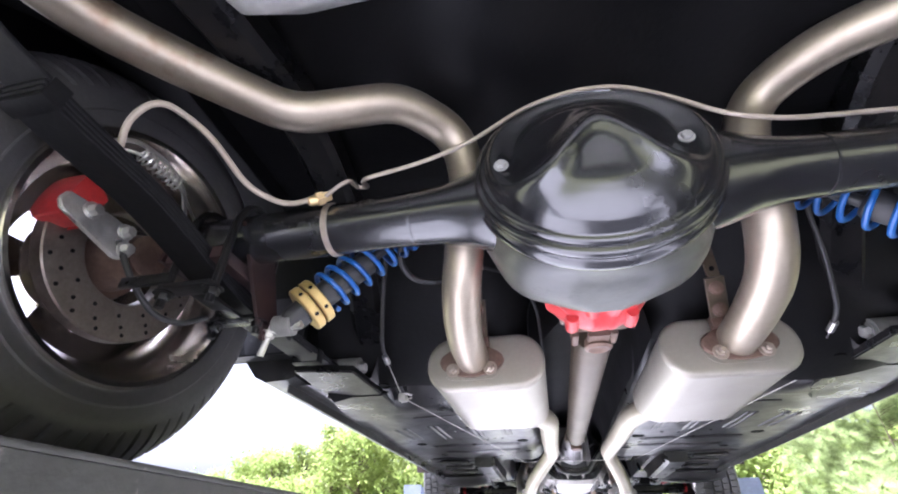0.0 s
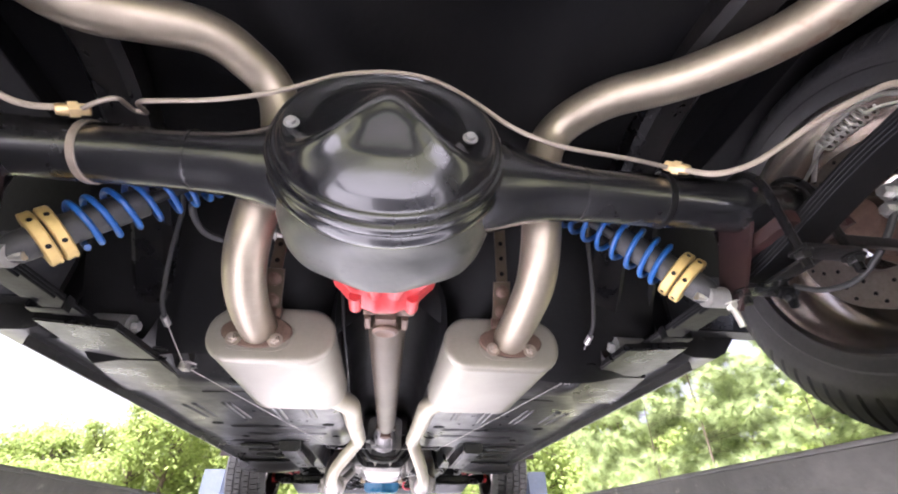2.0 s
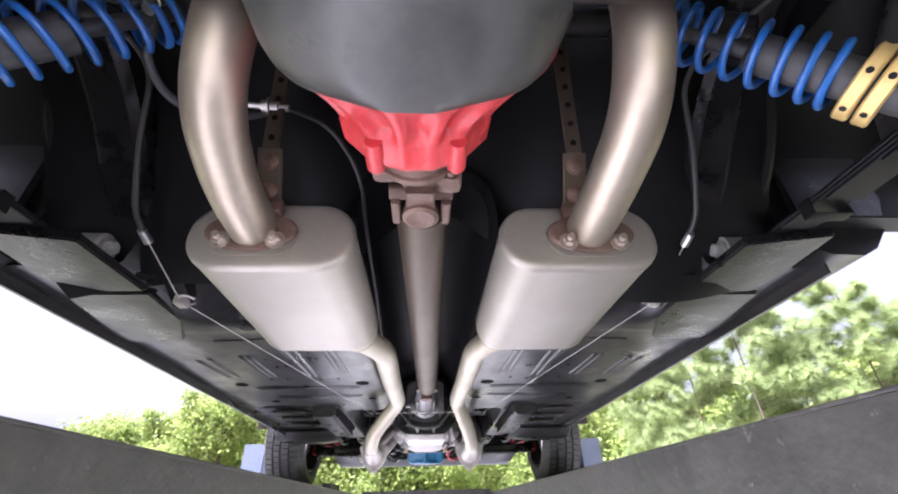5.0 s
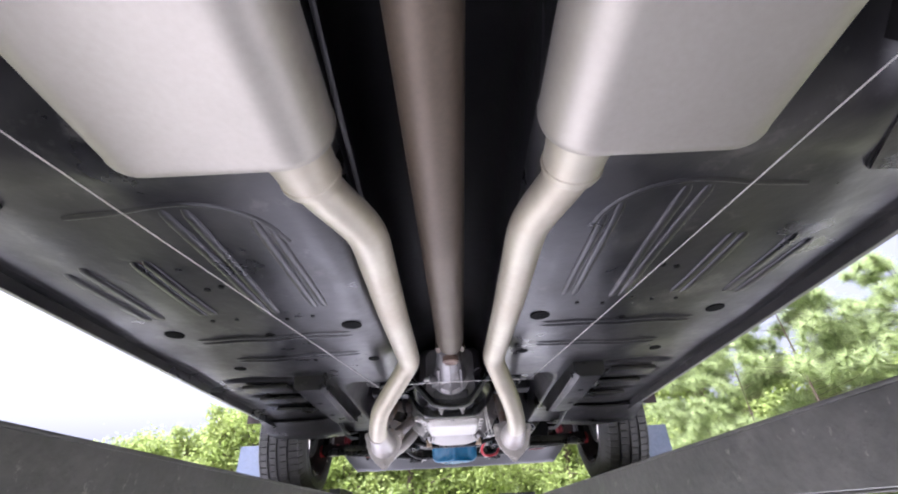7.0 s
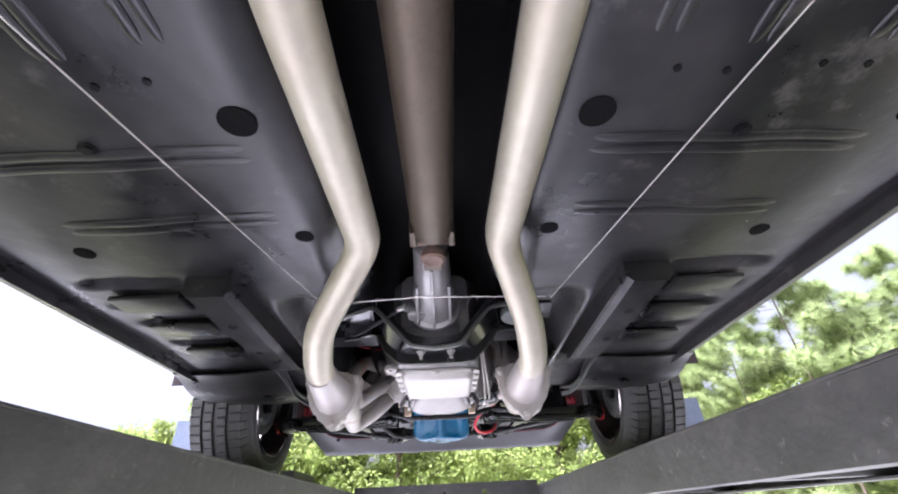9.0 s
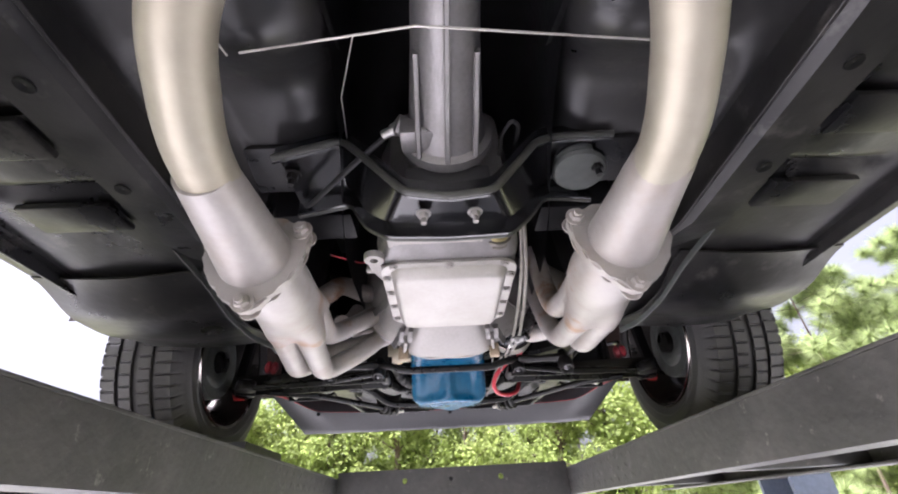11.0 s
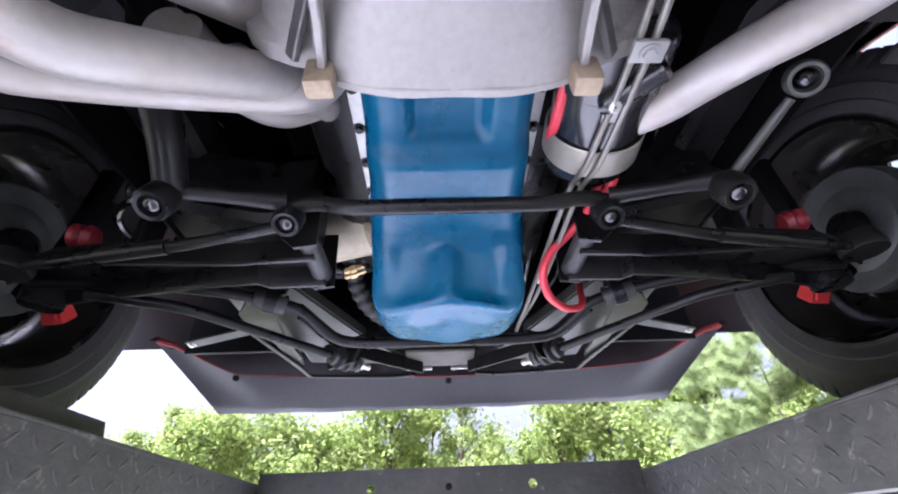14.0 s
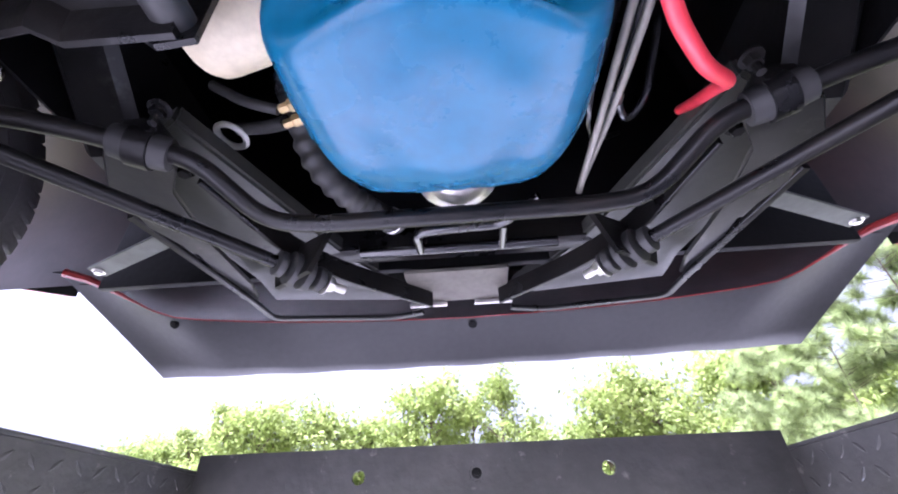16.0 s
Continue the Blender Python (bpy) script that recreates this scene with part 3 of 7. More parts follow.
    arc = [(REAR_Y + 0.43 * math.cos(radians(a)), max(2.15, REAR_Z + 0.03 + 0.43 * math.sin(radians(a)))) for a in range(25, 156, 10)]
    plate(b, [(s * 0.62, y, z) for y, z in arc], (s * 0.004, 0, 0))
    part("wheelhouse_wall", b, "dark", car)
    b = NB()
    plate(b, [(s * 0.625, -1.15, 1.95), (s * 0.625, 0.08, 1.95), (s * 0.625, 0.16, 2.16), (s * 0.625, 0.16, 2.3), (s * 0.625, -1.15, 2.3)], (s * 0.004, 0, 0))
    part("inner_quarter", b, "dark", car, "black inner quarter panel")
    b = NB()
    sheet(b, lambda u, v: (s * (0.49 + 0.27 * u), 1.1 - 0.2 * v ** 0.6 + 0.015 * math.sin(9 * u), 1.864 + 0.34 * v), 10, 12, (0, 0.004, 0))
    part("wheelhouse_front", b, "dark", car, "black pressed front of the wheelhouse", sharp=60)
    # curved inner skirt ahead of the axle
    for k, (x0, y0) in enumerate(((0.615, 0.97), (0.56, 1.0), (0.5, 1.02))):
        b = NB()
        tube(b, [(s * x0, y0 - 0.16, 2.18), (s * x0, y0 - 0.1, 2.05), (s * (x0 - 0.01), y0 + 0.02, 1.92), (s * (x0 - 0.02), y0 + 0.12, 1.862)], 0.012, 0.12, 8)
        part("pressed_rib", b, "dark", car)
    # rear frame rail over the axle
    b = NB()
    strap(b, [(s * 0.5, 1.16, 1.885), (s * 0.5, 0.98, 1.95), (s * 0.48, 0.8, 2.1), (s * 0.47, 0.5, 2.19), (s * 0.5, 0.1, 2.13), (s * 0.53, -0.6, 2.04)], 0.075, 0.07, 0.12, up=(0, 0, 1))
    part("rear_rail", b, "chassis", car, "black rear frame rail")
    # outer side with wheel arches
    b = NB()
    line = [(s * 0.94, -1.2, 2.02)]
    line += [(s * 0.94, REAR_Y - 0.37 * math.cos(radians(a)), REAR_Z + 0.02 + 0.3 * math.sin(radians(a))) for a in range(12, 170, 10)]
    line += [(s * 0.94, 0.97, 2.0), (s * 0.94, 2.93, 2.0)]
    line += [(s * 0.94, FRONT_Y - 0.42 * math.cos(radians(a)), FRONT_Z + 0.0 + 0.43 * math.sin(radians(a))) for a in range(12, 170, 10)]
    line += [(s * 0.94, 3.83, 1.94), (s * 0.94, 4.0, 2.0), (s * 0.94, 4.0, 2.62), (s * 0.94, -1.2, 2.62)]
    plate(b, line, (s * 0.006, 0, 0))
    part("body_side", b, "bodyred", car, "dark red body side with open wheel arches")
    b = NB()
    plate(b, [(s * 0.934, y, z) for _, y, z in line], (s * 0.003, 0, 0))
    part("side_lining", b, "dark", car, "black inner face of the body side")
    # front apron and arch lining
    b = NB()
    sheet(b, lambda u, v: (s * (0.47 + 0.02 * math.sin(3 * v)), 2.8 + 0.95 * u, 1.93 + 0.6 * v), 10, 6, (s * 0.004, 0, 0))
    part("inner_apron", b, "dark", car, "black inner wing panel", sharp=60)
    b = NB()
    def flare(u, v):
        a = radians(-4 + 188 * u)
        return (s * (0.55 + 0.385 * v), FRONT_Y - 0.43 * math.cos(a), FRONT_Z + 0.01 + 0.44 * math.sin(a))
    sheet(b, flare, 24, 3, (0, 0, 0.004))
    part("front_arch", b, "maroon", car, "dark red-brown front wheel arch", sharp=60)

b = NB()
def tunnel(u, v):
    a = math.pi * u
    h = 0.2 + 0.06 * ease(v, 0.5, 1.0)
    w = tunnel_half(0.95 + 2.0 * v) + 0.002
    c, d = math.cos(a), math.sin(a)
    return (w * math.copysign(abs(c) ** 0.55, c), 0.95 + 2.0 * v, FLOOR_Z + 0.045 + (h - 0.053) * d ** 0.6)
sheet(b, tunnel, 24, 40, (0, 0, 0.006))
part("tunnel", b, "dark", car, "black transmission tunnel", sharp=60)
b = NB()
def hump(u, v):
    x, y = -0.62 + 1.24 * u, -1.1 + 2.16 * v
    z = 2.2 - 0.36 * ease(y, 0.72, 1.06) + 0.02 * math.sin(11 * x) * ease(y, -0.5, 0.2)
    z += 0.18 * math.exp(-(x / 0.16) ** 2) * ease(y, 0.6, 1.0)
    return (x, y, z)
sheet(b, hump, 40, 60, (0, 0, 0.006))
part("rear_floor", b, "dark", car, "black rear floor arched over the axle", sharp=60)
b = NB()
box(b, (-0.94, -1.2, 2.62), (0.94, 4.0, 2.64), 0.004)
part("upper_body", b, "dark", car)
b = NB()
box(b, (-0.94, -1.21, 2.1), (0.94, -1.2, 2.62), 0.002)
part("tail_panel", b, "dark", car)
b = NB()
box(b, (-0.46, 2.86, 2.12), (0.46, 2.88, 2.61), 0.002)
part("firewall", b, "dark", car)
b = NB()
bridge(b, [oval(0, 2.2, 0.47 * k, 0.1 * h, 0.05, y) for y, k, h in ((-0.5, 0.9, 0.7), (-0.47, 1, 1), (0.23, 1, 1), (0.275, 0.97, 0.9), (0.3, 0.86, 0.6))])
bmesh.ops.translate(b, verts=b.verts, vec=(0, 0, -0.005))
solo("fuel_tank", b, "tank", "pale grey pressed steel fuel tank under the boot floor", "fuel tank", sharp=50)

# ---- wheels ----


def tyre_mesh(width, r, rim):
    """A tyre round the x axis, inner side towards -x, with grooves in its tread."""
    b = NB()
    n = 448
    h = width / 2
    side = [(rim - 0.004, -h + 0.02), (rim + 0.004, -h + 0.006), (rim + 0.016, -h - 0.003), (rim + 0.032, -h - 0.007), (rim + 0.035, -h - 0.0055), (rim + 0.05, -h - 0.0075), (rim + 0.06, -h - 0.007), (r - 0.058, -h - 0.004)]
    wide = width > 0.22
    side += [(r - 0.051, -h - 0.001), (r - 0.042, -h + 0.005), (r - 0.032, -h + 0.013), (r - 0.022, -h + 0.024), (r - 0.013, -h + 0.037)] if wide else [(r - 0.046, -h - 0.001), (r - 0.034, -h + 0.003), (r - 0.022, -h + 0.008), (r - 0.012, -h + 0.013), (r - 0.006, -h + 0.018)]
    start = 0.048 if wide else 0.024
    cols = 24
    tread = []
    for k in range(cols + 1):
        x = -h + start + (width - 2 * start) * k / cols
        tread.append((r - 0.012 * (x / h) ** 2, x))
    # doubled points at the edges of the long grooves, so that their walls stand upright
    sharp = []
    for k, (p, q) in enumerate(tread):
        step = (width - 2 * start) / cols
        if k in (5, 11, 18):
            sharp += [(p, q - 0.35 * step, 0), (p, q - 0.3 * step, 2)]
        elif k in (6, 13, 19):
            sharp += [(p, q + 0.3 * step, 2), (p, q + 0.35 * step, 0)]
        elif k != 12:
            sharp.append((p, q, 1))
    prof = [(p, q, -1) for p, q in side] + sharp + [(p, -q, -1) for p, q in side[::-1]]
    last = len(side) + len(sharp)
    rings = []
    for i in range(n):
        a = 2 * math.pi * i / n
        ring = []
        for j, (p, q, mark) in enumerate(prof):
            d = 0.0
            band = sum(1 for m in (5, 12, 18) if q > -h + start + (width - 2 * start) * m / cols)
            if mark == 2:
                d = 0.009
            elif mark >= 0 and (i + band * 3) % 7 == 0:
                d = 0.0045
            elif mark < 0 and ((len(side) - (5 if wide else 3) <= j < len(side)) or (last <= j < last + (5 if wide else 3))) and i % 7 == 0:
                d = 0.007
            rr = p - d
            ring.append(V(q, rr * math.cos(a), rr * math.sin(a)))
        rings.append(ring)
    rows = [[b.verts.new(p) for p in ring] for ring in rings]
    m = len(prof)
    for i in range(n):
        u, w = rows[i], rows[(i + 1) % n]
        for j in range(m - 1):
            b.faces.new((u[j], u[j + 1], w[j + 1], w[j]))
    return b


def wheel(s, y, z, xin, width, r, rim_r, rear, label):
    hub = new("rear_wheel" if rear else "front_wheel")
    hub.empty_display_size = 0.05
    hub.parent = car
    hub.location = V(s * (xin + width / 2), y, DECK_Z + 0.002) - place(car)
    hub["label"] = label
    c = s * (xin + width / 2)
    turn = Matrix.Translation((c, y, z)) @ (Matrix.Identity(4) if s > 0 else Matrix.Rotation(math.pi, 4, "Z"))
    b = tyre_mesh(width, r, rim_r)
    bmesh.ops.transform(b, matrix=turn, verts=b.verts)
    part("tyre", b, "tyre", hub, "black tyre with a grooved all-season tread", sharp=28)
    h = width / 2
    b = NB()
    prof = [(rim_r + 0.008, -h + 0.014), (rim_r + 0.011, -h + 0.004), (rim_r + 0.006, -h - 0.003), (rim_r - 0.002, -h + 0.0), (rim_r - 0.007, -h + 0.012), (rim_r - 0.012, -h + 0.03),
            (rim_r - 0.03, -h + 0.05), (rim_r - 0.034, -h + 0.1), (rim_r - 0.03, -h + 0.14), (rim_r - 0.02, h - 0.045), (rim_r - 0.006, h - 0.02), (rim_r + 0.006, h - 0.004), (rim_r + 0.008, h - 0.012)]
    n_lip = 8 if rear else 4
    lathe(b, prof[:n_lip], turn @ V(0, 0, 0), (turn.to_3x3() @ V(1, 0, 0)), 72)
    part("rim", b, "chrome", hub, "polished steel rim with a wide lip", sharp=40)
    b = NB()
    lathe(b, prof[n_lip - 1:], turn @ V(0, 0, 0), (turn.to_3x3() @ V(1, 0, 0)), 72)
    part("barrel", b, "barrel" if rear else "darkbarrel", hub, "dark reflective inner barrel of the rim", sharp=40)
    b = NB()
    lathe(b, [(0.06, -h + 0.08), (0.065, -h + 0.1), (0.07, -h + 0.139), (0.02, -h + 0.139)], turn @ V(0, 0, 0), turn.to_3x3() @ V(1, 0, 0), 24, True)
    part("hub", b, "rust", hub)
    # dished centre with five slots near its edge, open to the outside
    b = NB()
    r_in, r_out = (0.084, 0.109) if rear else (0.106, 0.132)
    first = 149 if rear else 114
    radii = [(0.045, 0.139), (0.07, 0.142), (r_in - 0.004, 0.147), (r_in, 0.148), (r_out, 0.146), (r_out + 0.005, 0.144), (0.14, 0.135), (rim_r - 0.031, 0.125)]
    grid = {}
    for i, (rr, x) in enumerate(radii):
        for k in range(60):
            a = radians(6 * k + first) * (1 if s > 0 else -1) + (0 if s > 0 else math.pi)
            for q in (0, 1):
                grid[i, k, q] = b.verts.new(turn @ V(-h + x + 0.008 * q, rr * math.cos(a), rr * math.sin(a)))
    for i in range(len(radii) - 1):
        for k in range(60):
            n = (k + 1) % 60
            slot = i == 3
            if slot and k % 12 < 6:
                for q, w in ((k, k % 12 == 0), (n, k % 12 == 5)):
                    if w:
                        b.faces.new((grid[3, q, 0], grid[4, q, 0], grid[4, q, 1], grid[3, q, 1]))
                for m in (3, 4):
                    b.faces.new((grid[m, k, 0], grid[m, n, 0], grid[m, n, 1], grid[m, k, 1]))
                continue
            b.faces.new((grid[i, k, 0], grid[i, n, 0], grid[i + 1, n, 0], grid[i + 1, k, 0]))
            b.faces.new((grid[i, k, 1], grid[i, n, 1], grid[i + 1, n, 1], grid[i + 1, k, 1]))
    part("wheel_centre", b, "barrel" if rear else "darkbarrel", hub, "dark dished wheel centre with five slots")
    return hub, turn, h


def disc_brake(hub, turn, h, rear, s, y, z):
    b = NB()
    R = 0.135 if rear else 0.112
    x0 = -h + 0.035 if rear else -h + 0.06
    lathe(b, [(0.075, x0 + 0.03), (0.075, x0 + 0.004), (0.078, x0), (R - 0.002, x0), (R, x0 + 0.002), (R, x0 + 0.02), (R - 0.002, x0 + 0.022), (0.078, x0 + 0.022)], turn @ V(0, 0, 0), turn.to_3x3() @ V(1, 0, 0), 56)
    part("brake_disc", b, "disc", hub, "drilled iron brake disc", sharp=30)
    # drillings are dark discs on the solid face, coloured like shaded bores
    b = NB()
    for ring, (rr, n, o) in enumerate(((0.095, 14, 0.0), (0.112, 16, 0.1), (0.124, 18, 0.2)) if rear else ((0.095, 14, 0.0),)):
        for k in range(n):
            a = 2 * math.pi * k / n + o
            p = turn @ V(x0 - 0.0006, rr * math.cos(a), rr * math.sin(a))
            lathe(b, [(0.0032, 0), (0.0032, 0.001)], p, turn.to_3x3() @ V(1, 0, 0), 8, True)
    part("hole_pattern", b, "dark", hub)["kind"] = "stuff"
    b = NB()
    tube(b, [turn @ V(x0 - 0.03, 0, 0), turn @ V(x0 + 0.045, 0, 0)], lambda f: 0.034 if f < 0.6 else 0.05, 0, 24)
    part("axle_end", b, "rust" if rear else "chassis", hub)


for s in SIDES:
    hub, turn, h = wheel(s, REAR_Y, REAR_Z, 0.705, 0.235, REAR_Z - DECK_Z - 0.003, 0.197, True, "wide black tyre on a polished steel rim, rear")
    disc_brake(hub, turn, h, True, s, REAR_Y, REAR_Z)
    # caliper and its bracket, behind the axle
    b = NB()
    for a0, a1, r0, r1 in ((160, 190, 0.108, 0.15),):
        pts = []
        for k in range(9):
            a = radians(a0 + (a1 - a0) * k / 8)
            pts.append((REAR_Y + r1 * math.cos(a), REAR_Z + r1 * math.sin(a)))
        for k in range(8, -1, -1):
            a = radians(a0 + (a1 - a0) * k / 8)
            pts.append((REAR_Y + r0 * math.cos(a), REAR_Z + r0 * math.sin(a)))
        plate(b, [(s * 0.699, p, q) for p, q in pts], (s * 0.056, 0, 0))
    es = [e for e in b.edges]
    bmesh.ops.bevel(b, geom=es, offset=0.008, segments=3, affect="EDGES", profile=0.6)
    part("caliper", b, "red", hub, "red enamelled brake caliper")
    b = NB()
    plate(b, [(s * 0.69, p, q) for p, q in ((0.446, 1.928), (0.462, 1.9), (0.459, 1.88), (0.446, 1.874), (0.42, 1.882), (0.385, 1.892), (0.356, 1.894), (0.348, 1.905), (0.354, 1.923), (0.382, 1.921), (0.412, 1.929))], (-s * 0.008, 0, 0))
    bmesh.ops.bevel(b, geom=list(b.edges), offset=0.0025, segments=2, affect="EDGES")
    part("caliper_bracket", b, "zinc", hub, "bright steel caliper bracket")
    for p in ((0.44, 1.914), (0.45, 1.89), (0.386, 1.912)):
        b = NB()
        bolt(b, (s * 0.677, *p), (-s, 0, 0), 0.0085, 0.013)
        part("bolt", b, "zinc", hub)
    # parking brake lever and return spring
    b = NB()
    pts = []
    p0, p1 = V(s * 0.622, 0.368, 1.993), V(s * 0.622, 0.442, 1.997)
    axis = (p1 - p0).normalized()
    e1 = axis.orthogonal().normalized()
    e2 = axis.cross(e1)
    for k in range(81):
        a = 2 * math.pi * 8 * k / 80
        pts.append(p0 + (p1 - p0) * (k / 80) + (e1 * math.cos(a) + e2 * math.sin(a)) * 0.0105)
    tube(b, pts, 0.0018, 0, 6)
    part("return_spring", b, "zinc", hub, "small wire return spring")
    b = NB()
    tube(b, [(s * 0.64, 0.335, 1.985), (s * 0.632, 0.36, 2.014), (s * 0.63, 0.41, 2.022), (s * 0.632, 0.455, 2.012), (s * 0.655, 0.5, 1.985)], 0.0035, 0.02, 8)
    tube(b, [(s * 0.65, 0.34, 1.98), (s * 0.622, 0.366, 1.993), (s * 0.622, 0.444, 1.997), (s * 0.65, 0.52, 1.985)], 0.0025, 0.02, 8)
    part("brake_lever", b, "zinc", hub)
    # cable that loops under the disc
    b = NB()
    tube(b, [(s * 0.682, 0.44, 1.9), (s * 0.66, 0.47, 1.845), (s * 0.655, 0.52, 1.815), (s * 0.65, 0.57, 1.825), (s * 0.64, 0.6, 1.85)], 0.0045, 0.04, 10)
    part("brake_cable", b, "rubber", hub, "black brake cable sleeve")

    hub, turn, h = wheel(s, FRONT_Y, FRONT_Z, 0.715, 0.215, FRONT_Z - DECK_Z - 0.003, 0.2, False, "black tyre on a polished steel rim, front, with a drilled disc")
    disc_brake(hub, turn, h, False, s, FRONT_Y, FRONT_Z)
    b = NB()
    lathe(b, [(0.03, -h + 0.05), (0.05, -h + 0.044), (0.075, -h + 0.046), (0.08, -h + 0.05), (0.098, -h + 0.05), (0.106, -h + 0.046), (0.115, -h + 0.046), (0.118, -h + 0.052), (0.118, -h + 0.085)], turn @ V(0, 0, 0), turn.to_3x3() @ V(1, 0, 0), 40)
    part("dust_shield", b, "shield", hub, "dull grey-green brake dust shield")
    b = NB()
    pts = []
    for k in range(8):
        a = radians(-50 + 20 * k / 7)
        pts.append((FRONT_Y + 0.14 * math.cos(a), FRONT_Z + 0.14 * math.sin(a)))
    for k in range(7, -1, -1):
        a = radians(-50 + 20 * k / 7)
        pts.append((FRONT_Y + 0.1 * math.cos(a), FRONT_Z + 0.1 * math.sin(a)))
    plate(b, [(s * 0.7, p, q) for p, q in pts], (s * 0.035, 0, 0))
    bmesh.ops.bevel(b, geom=list(b.edges), offset=0.006, segments=2, affect="EDGES")
    part("caliper", b, "red", hub, "red enamelled brake caliper")

# ---- rear axle ----
TUBE_Z = 1.936
axle = thing("rear_axle", (0, REAR_Y, 1.8), "gloss black rear axle housing with a red differential carrier", "axle")
DX, DZ = -0.012, 1.945
b = NB()
sec = [(0.432, 0.35, 0.3), (0.427, 0.55, 0.5)]
prof = [(0.004, 0.405), (0.012, 0.405), (0.02, 0.4053), (0.028, 0.4057), (0.036, 0.4062), (0.044, 0.4067), (0.052, 0.4075), (0.06, 0.409), (0.068, 0.4107), (0.076, 0.4123), (0.084, 0.414), (0.09, 0.4165), (0.097, 0.4193), (0.104, 0.4225), (0.11, 0.426), (0.117, 0.431), (0.124, 0.438), (0.129, 0.448), (0.131, 0.4525), (0.1345, 0.4535), (0.1385, 0.4545), (0.1405, 0.457), (0.1405, 0.4615), (0.139, 0.4635), (0.1385, 0.4655), (0.1425, 0.467), (0.147, 0.468), (0.1485, 0.4705), (0.1485, 0.4755), (0.1465, 0.4785), (0.146, 0.481), (0.149, 0.483), (0.152, 0.4865), (0.1525, 0.493), (0.1505, 0.499), (0.1465, 0.504), (0.147, 0.53), (0.147, 0.555), (0.143, 0.58), (0.133, 0.602), (0.118, 0.614), (0.09, 0.617)]
def blister(x, z):
    """The rear cover: a proud lower face with a peak in its middle, hollow above it."""
    a = math.sqrt(x * x + 0.0002)
    p, q = -0.05 - 0.1 * a, 0.026 - 1.3 * a
    edge = 0.5 * (p + q + math.sqrt((p - q) ** 2 + 0.0003))
    d = 0.034 * ease(z - edge, -0.02, 0.075)
    d -= 0.007 * math.exp(-((z - edge + 0.006) / 0.016) ** 2)
    d += 0.005 * ease(edge - z, 0.006, 0.05) * (1 - ease(abs(x), 0.02, 0.08))
    return d * (1 - ease(math.hypot(x, z), 0.098, 0.134))
seg = 120
rings = []
cut = next(i for i, (r, y) in enumerate(prof) if y > 0.5)
dome = [(0.002 + 0.003 * k, along(0.002 + 0.003 * k, prof)) for k in range(41)]
for r, y in dome + [p for p in prof[:cut] if p[0] > 0.1235]:
    ring = []
    for k in range(seg):
        a = 2 * math.pi * k / seg
        x, z = r * 1.04 * math.cos(a), r * 0.955 * math.sin(a)
        yy = y - 0.006 * (1 - ease(r, 0.06, 0.124)) + (blister(x, z) if y < 0.4485 else 0.0)
        ring.append(V(DX + x, yy, DZ + z))
    rings.append(ring)
bridge(b, rings)
part("housing", b, "gloss", axle, "gloss black banjo housing with a pressed rear cover", sharp=50)
# the olive reflection of the grass is part of the belly's paint colour
b = NB()
rings = []
for r, y in ((0.1505, 0.4985), (0.148, 0.503), (0.15, 0.53), (0.151, 0.555), (0.15, 0.58), (0.146, 0.598), (0.14, 0.61), (0.128, 0.617), (0.1, 0.618)):
    ring = []
    for k in range(96):
        a = 2 * math.pi * k / 96
        flat = 1 + 0.02 * math.cos(8 * a) * ease(y, 0.5, 0.53)
        drop = 1 + 0.07 * ease(-math.sin(a), 0.2, 0.8) * ease(y, 0.5, 0.55)
        ring.append(V(DX + r * (1.04 + 0.05 * ease(y, 0.5, 0.54)) * flat * math.cos(a), y, max(DZ + r * 0.955 * flat * drop * math.sin(a), DZ - 0.143 + 0.012 * math.cos(a) ** 2)))
    rings.append(ring)
bridge(b, rings)
part("banjo_body", b, "belly", axle, "worn satin black belly of the housing, olive reflection in its colour", sharp=50)
